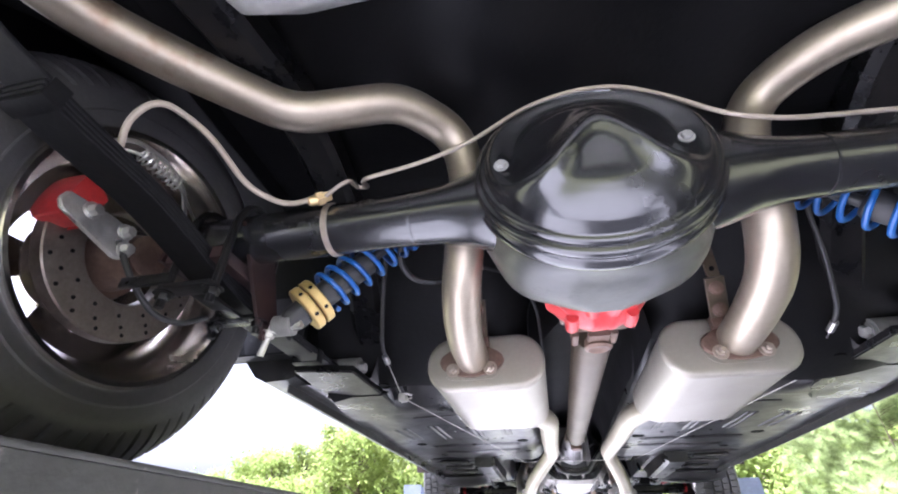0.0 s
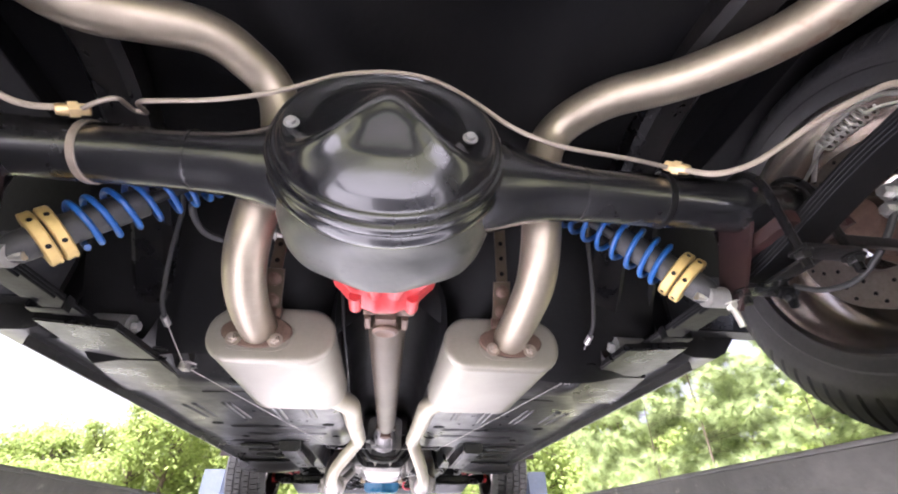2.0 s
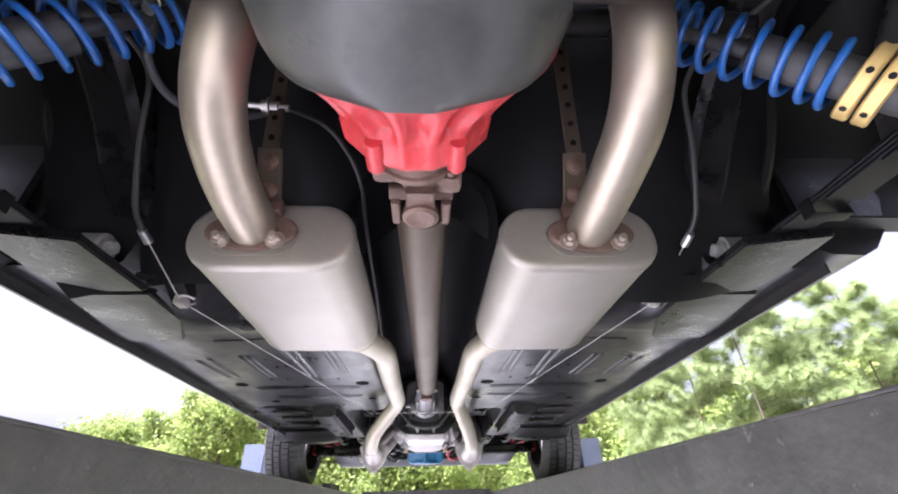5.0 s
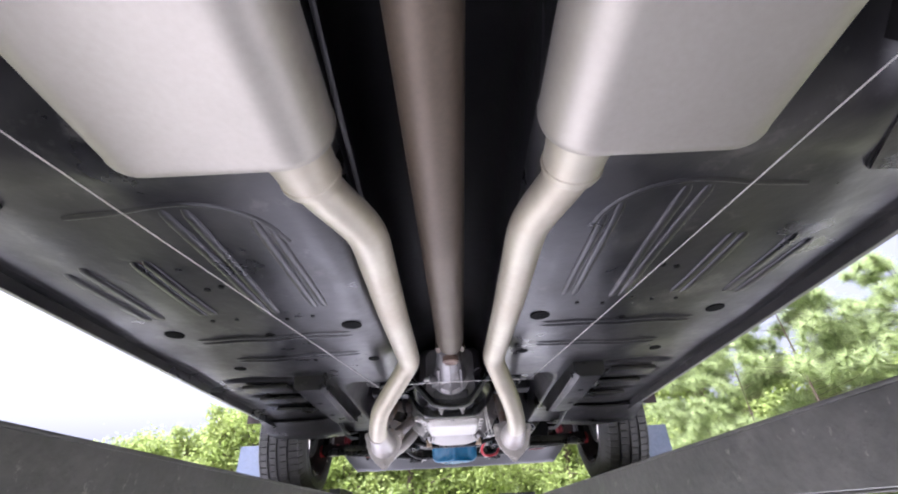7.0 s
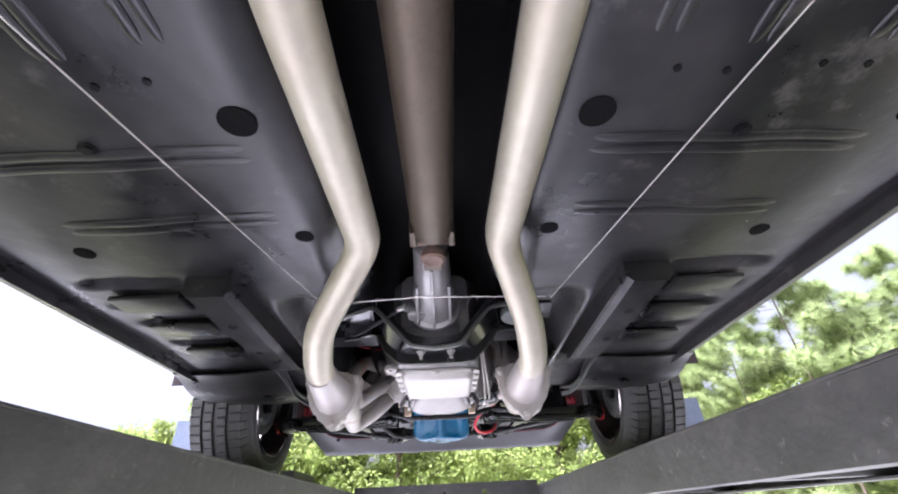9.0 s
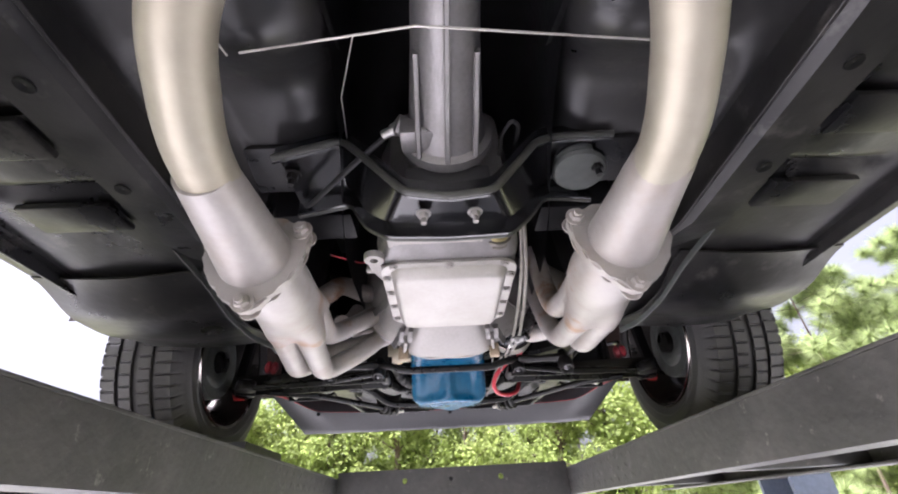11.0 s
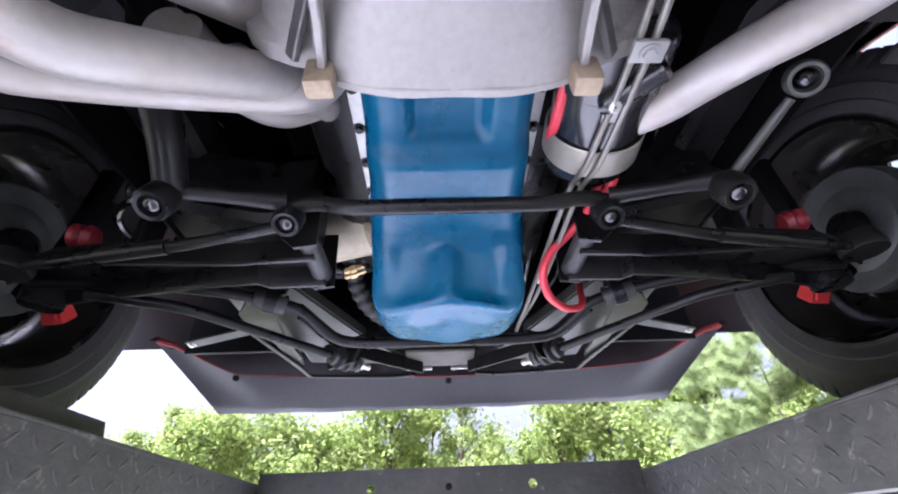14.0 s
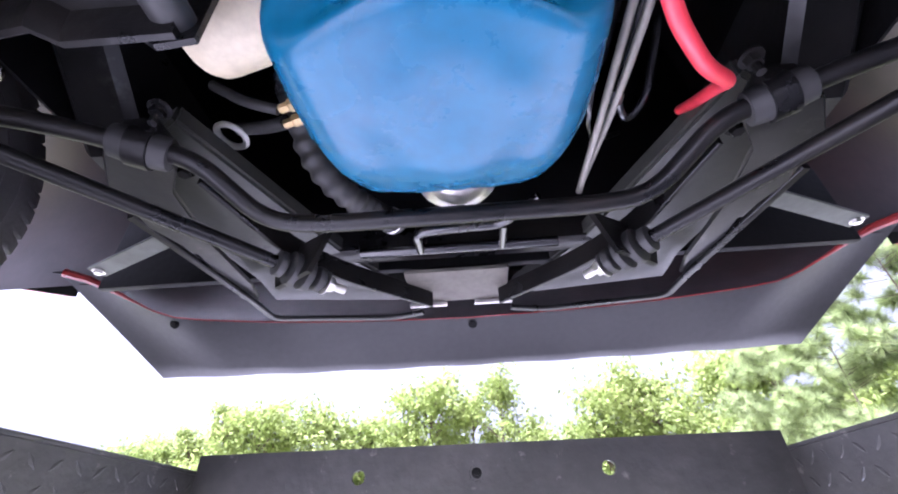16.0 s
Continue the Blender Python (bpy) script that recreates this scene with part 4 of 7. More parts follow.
for s in SIDES:
    b = NB()
    rings = []
    for x, ry, rz, zc in ((0.1, 0.062, 0.085, DZ - 0.005), (0.145, 0.058, 0.07, DZ - 0.006), (0.18, 0.05, 0.054, DZ - 0.008), (0.215, 0.0445, 0.044, TUBE_Z), (0.262, 0.0405, 0.0405, TUBE_Z), (0.3, 0.039, 0.039, TUBE_Z), (0.44, 0.039, 0.039, TUBE_Z), (0.56, 0.039, 0.039, TUBE_Z), (0.6, 0.039, 0.039, TUBE_Z)):
        rings.append([V(s * x, REAR_Y + 0.008 + ry * math.cos(a), zc + rz * math.sin(a)) for a in (2 * math.pi * k / 32 for k in range(32))])
    bridge(b, rings)
    t = part("axle_tube", b, "gloss", axle, "black axle tube", sharp=50)
    b = NB()
    lathe(b, [(0.0395, 0), (0.0415, 0.001), (0.0415, 0.004), (0.0395, 0.005)], (s * 0.262, REAR_Y + 0.008, TUBE_Z), (s, 0, 0), 32)
    part("weld_seam", b, "gloss", t)
    b = NB()
    lathe(b, [(0.04, 0), (0.047, 0.004), (0.048, 0.02), (0.048, 0.03), (0.036, 0.035)], (s * 0.6, REAR_Y + 0.006, REAR_Z), (s, 0, 0), 28, True)
    part("bearing_end", b, "chassis", t)
    # spring pad and shock bracket
    b = NB()
    plate(b, [(s * 0.515, 0.48, 1.94), (s * 0.515, 0.56, 1.94), (s * 0.515, 0.612, 1.84), (s * 0.515, 0.61, 1.802), (s * 0.515, 0.59, 1.795), (s * 0.515, 0.57, 1.815), (s * 0.515, 0.52, 1.885)], (s * 0.006, 0, 0))
    plate(b, [(s * 0.62, 0.47, 1.93), (s * 0.62, 0.58, 1.93), (s * 0.62, 0.6, 1.87), (s * 0.62, 0.46, 1.87)], (-s * 0.006, 0, 0))
    box(b, (s * 0.524, 0.465, 1.868), (s * 0.613, 0.595, 1.888), 0.003)
    part("spring_perch", b, "maroon", axle, "rust-brown welded spring perch")
    # clip and band that hold the brake line
    b = NB()
    lathe(b, [(0.0392, 0), (0.0412, 0.001), (0.0412, 0.009), (0.0392, 0.01)], (s * 0.385, REAR_Y + 0.008, TUBE_Z), (s, 0, 0), 28)
    part("line_clip", b, "line" if s < 0 else "dark", axle, "worn metal band round the axle tube" if s < 0 else "")
for k in range(10):
    b = NB()
    a = radians(18 + 36 * k)
    bolt(b, (-0.012 + 0.103 * math.cos(a), 0.615, DZ - 0.012 + 0.103 * math.sin(a)), (0, 1, 0), 0.006, 0.008)
    part("carrier_nut", b, "red", axle)
for p in ((-0.127, 0.437, 1.931), (0.087, 0.432, 1.928)):
    b = NB()
    bolt(b, p, (0, -1, 0), 0.0065, 0.007)
    part("cover_plug", b, "greysteel", axle, "bright hexagonal plug")
CX = -0.01
b = NB()
rings = []
RIBS_AT = (208, 238, 262, 283, 305, 335, 20, 90, 160)
for y, r, dz in ((0.592, 0.12, 0.0), (0.596, 0.126, 0.0), (0.612, 0.13, 0.0), (0.617, 0.131, -0.002), (0.621, 0.129, -0.006), (0.627, 0.122, -0.014), (0.634, 0.114, -0.022), (0.642, 0.107, -0.029),
                 (0.65, 0.1, -0.035), (0.657, 0.094, -0.04), (0.663, 0.089, -0.044), (0.666, 0.0865, -0.046), (0.668, 0.0875, -0.048), (0.69, 0.084, -0.056), (0.696, 0.081, -0.058), (0.699, 0.074, -0.059), (0.702, 0.05, -0.06), (0.722, 0.044, -0.062)):
    ring = []
    for k in range(120):
        a = 2 * math.pi * k / 120
        near = min(abs((math.degrees(a) - q + 180) % 360 - 180) for q in RIBS_AT)
        deep = ease(near, 2.5, 7.5) * ease(y, 0.62, 0.634) * (1 - ease(y, 0.655, 0.667))
        bulge = 0.011 * max(0.0, 1 - near / 6.0) * 0.4 * ease(y, 0.645, 0.67) * (1 - ease(y, 0.694, 0.698)) * (1 if 200 < math.degrees(a) < 340 else 0.6)
        w = r - 0.012 * deep + bulge
        wide = 0.99 + 0.2 * (1 - ease(y, 0.612, 0.67))
        ring.append(V(CX + wide * w * math.cos(a), y, DZ + dz + 0.93 * w * math.sin(a)))
    rings.append(ring)
bridge(b, rings)
carrier = part("carrier", b, "red", axle, "red painted cast differential carrier with ribs", sharp=50)
for a in (35, 145, 238, 305):
    b = NB()
    c, d = math.cos(radians(a)), math.sin(radians(a))
    at = V(CX + 0.079 * c, 0.7, DZ - 0.058 + 0.075 * d)
    lathe(b, [(0.009, -0.034), (0.0105, -0.02), (0.0105, 0.003), (0.008, 0.005)], at, (0, 1, 0), 14, True)
    bolt(b, at + V(0, 0.002, 0), (0, 1, 0), 0.007, 0.008)
    part("bolt_boss", b, "red", carrier)

# ---- driveshaft ----
shaft = thing("driveshaft", (0, 1.5, 1.86), "long tarnished brown steel driveshaft with joints at both ends", "driveshaft")
A, B = V(-0.004, 0.838, 1.868), V(0.006, 2.05, 1.912)
b = NB()
tube(b, [A + (B - A) * f for f in (0.0, 0.02, 0.03, 0.5, 0.97, 0.98, 1.0)], lambda f: 0.0375 if 0.2 < f < 0.8 else 0.035, 0, 28)
part("tube", b, "shaft", shaft, sharp=40)
for at, d, m in ((V(-0.005, 0.798, 1.866), -1, "rust"), (V(0.005, 2.09, 1.914), 1, "shaft")):
    b = NB()
    lathe(b, [(0.022, -0.05), (0.03, -0.045), (0.03, -0.035), (0.024, -0.03)], at, (0, -d, 0), 24, True)
    for q in (1, -1):
        strap(b, [at + V(q * 0.034, -d * 0.005, 0), at + V(q * 0.034, -d * 0.05, 0)], 0.012, 0.036, 0, up=(0, 0, 1))
        strap(b, [at + V(0, d * 0.005, q * 0.034), at + V(0, d * 0.045, q * 0.034)], 0.036, 0.012, 0, up=(0, 0, 1))
    y = part("yoke", b, m, shaft, "rusty universal joint yoke")
    b = NB()
    tube(b, [at - V(0.042, 0, 0), at + V(0.042, 0, 0)], 0.011, 0, 14)
    tube(b, [at - V(0, 0, 0.042), at + V(0, 0, 0.042)], 0.011, 0, 14)
    lathe(b, [(0.021, -0.012), (0.0235, 0.0), (0.0235, 0.004), (0.018, 0.007), (0.012, 0.0035), (0.001, 0.0035)], at - V(0, 0.0, 0.04), (0, 0, -1), 24)
    part("cross", b, "rust", y)
b = NB()
lathe(b, [(0.04, -0.012), (0.046, -0.008), (0.046, 0.004), (0.05, 0.006), (0.05, 0.014), (0.03, 0.018)], (-0.01, 0.73, 1.88), (0, 1, 0), 28, True)
for q in (1, -1):
    box(b, (-0.01 + q * 0.022, 0.742, 1.848 - q * 0.008), (-0.01 + q * 0.056, 0.772, 1.876 - q * 0.008), 0.009)
    bolt(b, (-0.01 + q * 0.042, 0.744, 1.856 - q * 0.008), (0, -1, 0), 0.006, 0.008)
part("pinion_flange", b, "rust", shaft, "rusty pinion flange")

# ---- leaf springs and coil-over shocks ----
for s in SIDES:
    leaf = thing("leaf_spring", (s * 0.57, 0.5, 1.85), "black stacked steel leaf spring under the rear axle", "leaf spring", "leaf springs")
    def leafz(y):
        return 1.857 + 0.028 * ease(abs(y - 0.6), 0.2, 1.0) + 0.045 * ease(0.62 - y, 0.02, 0.3) + 0.04 * ease(0.32 - y, 0.0, 0.6)
    for k, (y0, y1) in enumerate(((-0.62, 0.98), (0.208, 0.86), (0.21, 0.78), (0.212, 0.7))):
        b = NB()
        ys = [y0 + (y1 - y0) * i / 24 for i in range(25)]
        strap(b, [(s * 0.566, y, leafz(y) - 0.0058 * k + 0.004) for y in ys], 0.051, 0.0058, 0, up=(0, 0, 1))
        part("leaf", b, "dark", leaf)
    for y in (-0.58, 0.97):
        b = NB()
        lathe(b, [(0.012, -0.034), (0.024, -0.034), (0.024, 0.034), (0.012, 0.034)], (s * 0.555, y, leafz(y) + 0.02), (1, 0, 0), 20, True)
        bolt(b, (s * 0.555 - s * 0.035, y, leafz(y) + 0.02), (-s, 0, 0), 0.012, 0.014)
        part("spring_eye", b, "greysteel", leaf)
    for y in (0.222, 0.81):
        b = NB()
        z = leafz(y)
        for q in (-1, 1):
            box(b, (s * 0.566 + q * 0.026, y - 0.01, z - 0.017), (s * 0.566 + q * 0.0285, y + 0.01, z + 0.008), 0.0008)
        box(b, (s * 0.566 - 0.0285, y - 0.01, z - 0.0185), (s * 0.566 + 0.0285, y + 0.01, z - 0.0168), 0.0008)
        part("rebound_clip", b, "dark", leaf)
    b = NB()
    box(b, (s * 0.518, 0.458, 1.822), (s * 0.598, 0.486, 1.829), 0.002)
    box(b, (s * 0.518, 0.564, 1.822), (s * 0.598, 0.592, 1.829), 0.002)
    box(b, (s * 0.542, 0.482, 1.823), (s * 0.57, 0.57, 1.8285), 0.002)
    box(b, (s * 0.59, 0.462, 1.834), (s * 0.672, 0.47, 1.85), 0.002)
    pl = part("u_bolt_plate", b, "chassis", leaf, "black spring clamp plate")
    for x in (0.522, 0.598):
        b = NB()
        tube(b, [(s * x, 0.472, 1.8), (s * x, 0.472, 1.945), (s * x, 0.495, 1.984), (s * x, 0.555, 1.984), (s * x, 0.578, 1.945), (s * x, 0.578, 1.8)], 0.006, 0.03, 8)
        for y in (0.472, 0.578):
            bolt(b, (s * x, y, 1.822), (0, 0, -1), 0.0095, 0.011)
        part("u_bolt", b, "chassis", pl)

    lo, hi = V(s * 0.492, 0.602, 1.822), V(s * 0.285, 0.668, 2.06)
    ax = (hi - lo).normalized()
    L = (hi - lo).length
    shock = thing("coilover_shock", lo, "coil-over shock absorber with a bright blue spring and gold collars", "shock absorber", "coil-over shocks")
    b = NB()
    lathe(b, [(0.014, 0.0), (0.021, 0.015), (0.022, 0.04), (0.022, 0.17), (0.018, 0.175), (0.009, 0.176), (0.009, L)], lo, ax, 24, True)
    part("body", b, "rubber", shock, "black damper body")
    e1 = ax.orthogonal().normalized()
    e2 = ax.cross(e1)
    b = NB()
    pts = []
    n, turns = 260, 8.4
    for k in range(n + 1):
        f = k / n
        a = 2 * math.pi * turns * f
        pts.append(lo + ax * (0.073 + 0.212 * (0.12 * f + 0.88 * ease(f, -0.15, 1.1))) + (e1 * math.cos(a) + e2 * math.sin(a)) * 0.0325)
    tube(b, pts, 0.0044, 0, 9)
    part("spring", b, "spring", shock, "bright blue coil spring")
    for h0 in (0.036, 0.054):
        b = NB()
        lathe(b, [(0.024, 0), (0.037, 0), (0.039, 0.002), (0.039, 0.013), (0.037, 0.015), (0.024, 0.015)], lo + ax * h0, ax, 32, True)
        col = part("collar", b, "gold", shock, "gold anodised adjusting collar")
        # spanner holes: dark discs on the collar for the shade in each bore
        for k in range(6):
            a = 2 * math.pi * k / 6
            bb = NB()
            p = lo + ax * (h0 + 0.0075) + (e1 * math.cos(a) + e2 * math.sin(a)) * 0.0385
            lathe(bb, [(0.0035, 0), (0.0035, 0.0008)], p, e1 * math.cos(a) + e2 * math.sin(a), 8, True)
            part("spanner_hole", bb, "dark", col)
    b = NB()
    lathe(b, [(0.008, -0.015), (0.0165, -0.015), (0.0165, 0.015), (0.008, 0.015)], lo, (1, 0, 0), 22, True)
    part("lower_eye", b, "greysteel", shock, "bright steel lower eye")
    b = NB()
    tube(b, [lo - V(s * 0.03, 0, 0), lo + V(s * 0.04, 0, -0.005)], 0.0065, 0, 10)
    bolt(b, V(s * 0.512, 0.598, 1.812), (s * 0.25, 0.1, -1), 0.0095, 0.01, True, 0.028)
    part("lower_bolt", b, "zinc", shock, "bright bolt with a long stud")
    b = NB()
    lathe(b, [(0.03, 0), (0.037, 0.002), (0.037, 0.008), (0.02, 0.012)], lo + ax * (0.292), ax, 28, True)
    part("upper_seat", b, "rubber", shock)
b = NB()
tube(b, [(-0.47, 0.69, 2.09), (0.47, 0.69, 2.09)], 0.02, 0, 16)
solo("shock_crossbar", b, "chassis", "black tubular crossbar that carries the shock tops", "crossbar")
# ---- exhaust ----
for s in SIDES:
    pipe = thing("tail_pipe", (s * 0.24, 0.6, 1.85), "bent bare steel tail pipe arching over the rear axle", "exhaust pipe", "tail pipes")
    b = NB()
    foot = [(s * 0.234, 0.85, 1.838), (s * 0.234, 0.765, 1.842)]
    if s < 0:
        way = foot + [(-0.222, 0.655, 1.865), (-0.2, 0.597, 1.96), (-0.19, 0.59, 2.06), (-0.205, 0.55, 2.14), (-0.283, 0.468, 2.147), (-0.36, 0.445, 2.12), (-0.445, 0.43, 2.105), (-0.555, 0.32, 2.105), (-0.64, 0.22, 2.105), (-0.68, 0.05, 2.09), (-0.68, -0.2, 2.06), (-0.67, -1.3, 2.0)]
    else:
        way = foot + [(0.236, 0.655, 1.865), (0.236, 0.598, 1.95), (0.236, 0.59, 2.03), (0.262, 0.568, 2.12), (0.33, 0.492, 2.128), (0.422, 0.44, 2.112), (0.525, 0.348, 2.1), (0.586, 0.25, 2.1), (0.65, 0.12, 2.09), (0.67, -0.2, 2.06), (0.67, -1.3, 2.0)]
    tube(b, way, 0.032, 0.06, 28)
    part("bent_tube", b, "pipe", pipe, sharp=60)
    b = NB()
    lathe(b, [(0.033, -0.004), (0.0345, -0.002), (0.0345, 0.002), (0.033, 0.004)], (s * 0.236, 0.845, 1.838), (0, 1, 0), 28)
    part("weld_bead", b, "rust", pipe)
    b = NB()
    outline = []
    for k in range(24):
        a = 2 * math.pi * k / 24
        r = 0.042 + 0.014 * abs(math.cos(a)) ** 3
        outline.append((s * 0.236 + r * 1.12 * math.cos(a), 0.842, 1.832 + 0.72 * r * math.sin(a)))
    plate(b, outline, (0, 0.008, 0))
    bmesh.ops.bevel(b, geom=list(b.edges), offset=0.002, segments=1, affect="EDGES")
    fl = part("flange", b, "rust", pipe, "rusty two-bolt flange")
    for q in (-1, 1):
        b = NB()
        bolt(b, (s * 0.236 + q * 0.036, 0.8415, 1.815), (0, -1, 0), 0.009, 0.009, True, 0.008)
        part("bolt", b, "line", fl)

    muf = thing("muffler", (s * 0.217, 1.02, 1.78), "satin grey oval muffler slung under the floor", "muffler", "mufflers")
    b = NB()
    cx, cz = s * 0.217 + 0.005, 1.832
    rings = []
    for y, g in ((0.853, -0.012), (0.8535, -0.006), (0.855, -0.002), (0.858, 0.0), (0.864, 0.001), (0.868, 0.0), (1.188, 0.0), (1.193, 0.001), (1.199, 0.0), (1.203, -0.002), (1.2045, -0.006), (1.205, -0.012)):
        rings.append(oval(cx, cz, 0.114 + g, 0.053 + g, 0.05 + g, y, 9))
    bridge(b, rings)
    part("shell", b, "muffler", muf, sharp=40)
    b = NB()
    lathe(b, [(0.02, 0.0), (0.043, 0.0), (0.0395, 0.01), (0.0375, 0.028), (0.0355, 0.052), (0.0345, 0.07), (0.0345, 0.073), (0.0362, 0.0745), (0.0362, 0.079), (0.034, 0.081), (0.0335, 0.087), (0.026, 0.091)], (s * 0.16 + (0.008 if s < 0 else 0.0), 1.192, 1.835), (0.1 if s < 0 else -0.02, 1, 0), 32, True)
    part("outlet_neck", b, "midpipe", muf, "swaged outlet neck")
    b = NB()
    bridge(b, [oval(s * 0.236, 1.832, 0.06, 0.034, 0.03, y, 7) for y in (0.851, 0.866)])
    part("mount_boss", b, "muffler", muf)

    # strap that hangs the pipe
    hang = thing("exhaust_hanger", (s * 0.215, 0.8, 1.9), "brown perforated rubber and steel exhaust hanger", "hanger", "exhaust hangers")
    A0, A1, A2 = V(s * 0.218, 0.838, 1.872), V(s * 0.214, 0.792, 1.935), V(s * 0.208, 0.745, 2.12)
    for p, q, w, n in ((A0, A1, 0.034, 2), (A1, A2, 0.022, 6)):
        b = NB()
        strap(b, [p, q], w, 0.005, 0.0, up=(0, -1, 0.5))
        st_ob = part("strap", b, "shaft", hang)
        way = (q - p).normalized()
        out = V(0, -1, -0.45).normalized()
        for f in range(n):
            b = NB()
            at = p + (q - p) * ((f + 0.5) / n) + out * 0.003
            if n == 2:
                lathe(b, [(0.013, 0), (0.013, 0.002), (0.0095, 0.003), (0.009, 0.0045), (0.004, 0.006), (0.001, 0.006)], at, out, 18)
                part("rivet", b, "rust", st_ob)
            else:
                # a black disc on the solid strap paints the hole's shade
                lathe(b, [(0.0045, 0), (0.0045, 0.0006)], at, out, 12, True)
                part("hole", b, "void", st_ob)
    b = NB()
    box(b, (s * 0.2, 0.832, 1.858), (s * 0.236, 0.85, 1.88), 0.002)
    part("clamp", b, "rust", hang)

    cx0, cz0 = (-0.215, 1.7) if s < 0 else (0.187, 1.704)
    mid = thing("mid_pipe", (s * 0.11, 1.7, 1.8), "pale bare steel exhaust pipe running beside the driveshaft", "exhaust pipe", "mid pipes")
    b = NB()
    tube(b, [(s * 0.158 + (0.013 if s < 0 else 0.002), 1.255, 1.835), (s * 0.155 + (0.013 if s < 0 else 0.003), 1.29, 1.836), (s * 0.112 + 0.012, 1.385, 1.836), (s * 0.112 + 0.01, 1.65, 1.838), (s * 0.107 + 0.008, 1.985, 1.842), (cx0 * 0.9, 2.115, 1.752), (cx0 * 0.99, 2.2, 1.716), (cx0, 2.385, cz0)], lambda f: 0.0282 - 0.0028 * ease(f, 0.4, 0.75), 0.034, 28)
    part("bent_tube", b, "midpipe", mid, sharp=60)
    b = NB()
    lathe(b, [(0.027, 0), (0.0312, 0.001), (0.0312, 0.009), (0.027, 0.012)], (s * 0.156 + (0.013 if s < 0 else 0.002), 1.272, 1.8355), (0, 1, 0), 28)
    part("slip_joint", b, "midpipe", mid)

    hd = thing("exhaust_header", (s * 0.22, 2.6, 1.74), "pale coated tubular exhaust header gathered into one collector", "exhaust header", "headers")
    b = NB()
    rings = []
    bx, bz = (-0.252, 1.741) if s < 0 else (0.233, 1.744)
    for y, r in ((2.225, 0.0262), (2.255, 0.0295), (2.29, 0.033), (2.32, 0.0365), (2.338, 0.0385), (2.35, 0.041), (2.42, 0.042), (2.46, 0.0425), (2.5, 0.0438), (2.54, 0.0455), (2.58, 0.048), (2.608, 0.0495), (2.616, 0.0497)):
        f = ease(y, 2.4, 2.62)
        back = 0.013 * (1 - ease(y, 2.2, 2.37))
        ring = []
        for k in range(48):
            a = 2 * math.pi * k / 48
            lobe = 1 + (0.12 * ease(y, 2.44, 2.6)) * math.cos(4 * a + math.pi)
            sway = 0.014 * ease(y, 2.56, 2.63) * math.cos(4 * a + math.pi)
            ring.append(V(cx0 + (bx - cx0) * f + r * lobe * math.cos(a), y + sway, cz0 + back + (bz - cz0) * f + r * lobe * math.sin(a)))
        rings.append(ring)
    bridge(b, rings)
    part("collector", b, "header", hd, sharp=60)
    b = NB()
    turn0 = 0.5 if s > 0 else 2.64
    pts = []
    for k in range(36):
        a = 2 * math.pi * k / 36
        r = 0.051 + 0.014 * max(0, math.cos(3 * (a - turn0))) ** 1.5
        pts.append((cx0 + r * math.cos(a), 2.342, cz0 + r * math.sin(a)))
    plate(b, pts, (0, 0.014, 0))
    bmesh.ops.bevel(b, geom=list(b.edges), offset=0.003, segments=2, affect="EDGES")
    cf = part("collector_flange", b, "header", hd, "thick three-bolt collector flange", sharp=50)
    for k in range(3):
        a = 2 * math.pi * k / 3 + turn0
        b = NB()
        p = V(cx0 + 0.056 * math.cos(a), 2.341, cz0 + 0.056 * math.sin(a))
        bolt(b, p, (0, -1, 0), 0.008, 0.008, True, 0.004)
        bolt(b, p + V(0, 0.016, 0), (0, 1, 0), 0.008, 0.008)
        part("bolt", b, "header", cf)
    if s < 0:
        runs = [
            [(-0.252, 2.5, 1.718), (-0.276, 2.61, 1.722), (-0.338, 2.9, 1.744), (-0.28, 2.957, 1.8), (-0.14, 3.018, 1.86), (-0.125, 3.03, 1.95)],
            [(-0.222, 2.5, 1.708), (-0.234, 2.61, 1.717), (-0.276, 2.882, 1.732), (-0.21, 2.94, 1.79), (-0.16, 3.0, 1.86), (-0.15, 3.1, 1.95)],
            [(-0.218, 2.5, 1.742), (-0.23, 2.61, 1.762), (-0.262, 2.838, 1.795), (-0.21, 2.9, 1.85), (-0.17, 2.96, 1.9), (-0.15, 3.05, 2.0)],
            [(-0.246, 2.5, 1.745), (-0.27, 2.61, 1.765), (-0.29, 2.76, 1.83), (-0.25, 2.87, 1.94), (-0.205, 2.91, 1.93), (-0.17, 2.96, 1.95), (-0.15, 3.0, 2.02)],
        ]
        tails = [[(-0.245, 2.95, 1.86), (-0.232, 3.02, 1.88), (-0.2, 3.066, 1.895), (-0.165, 3.085, 1.94)],
                 [(-0.262, 2.95, 1.87), (-0.258, 3.01, 1.892), (-0.238, 3.03, 1.94)]]
    else:
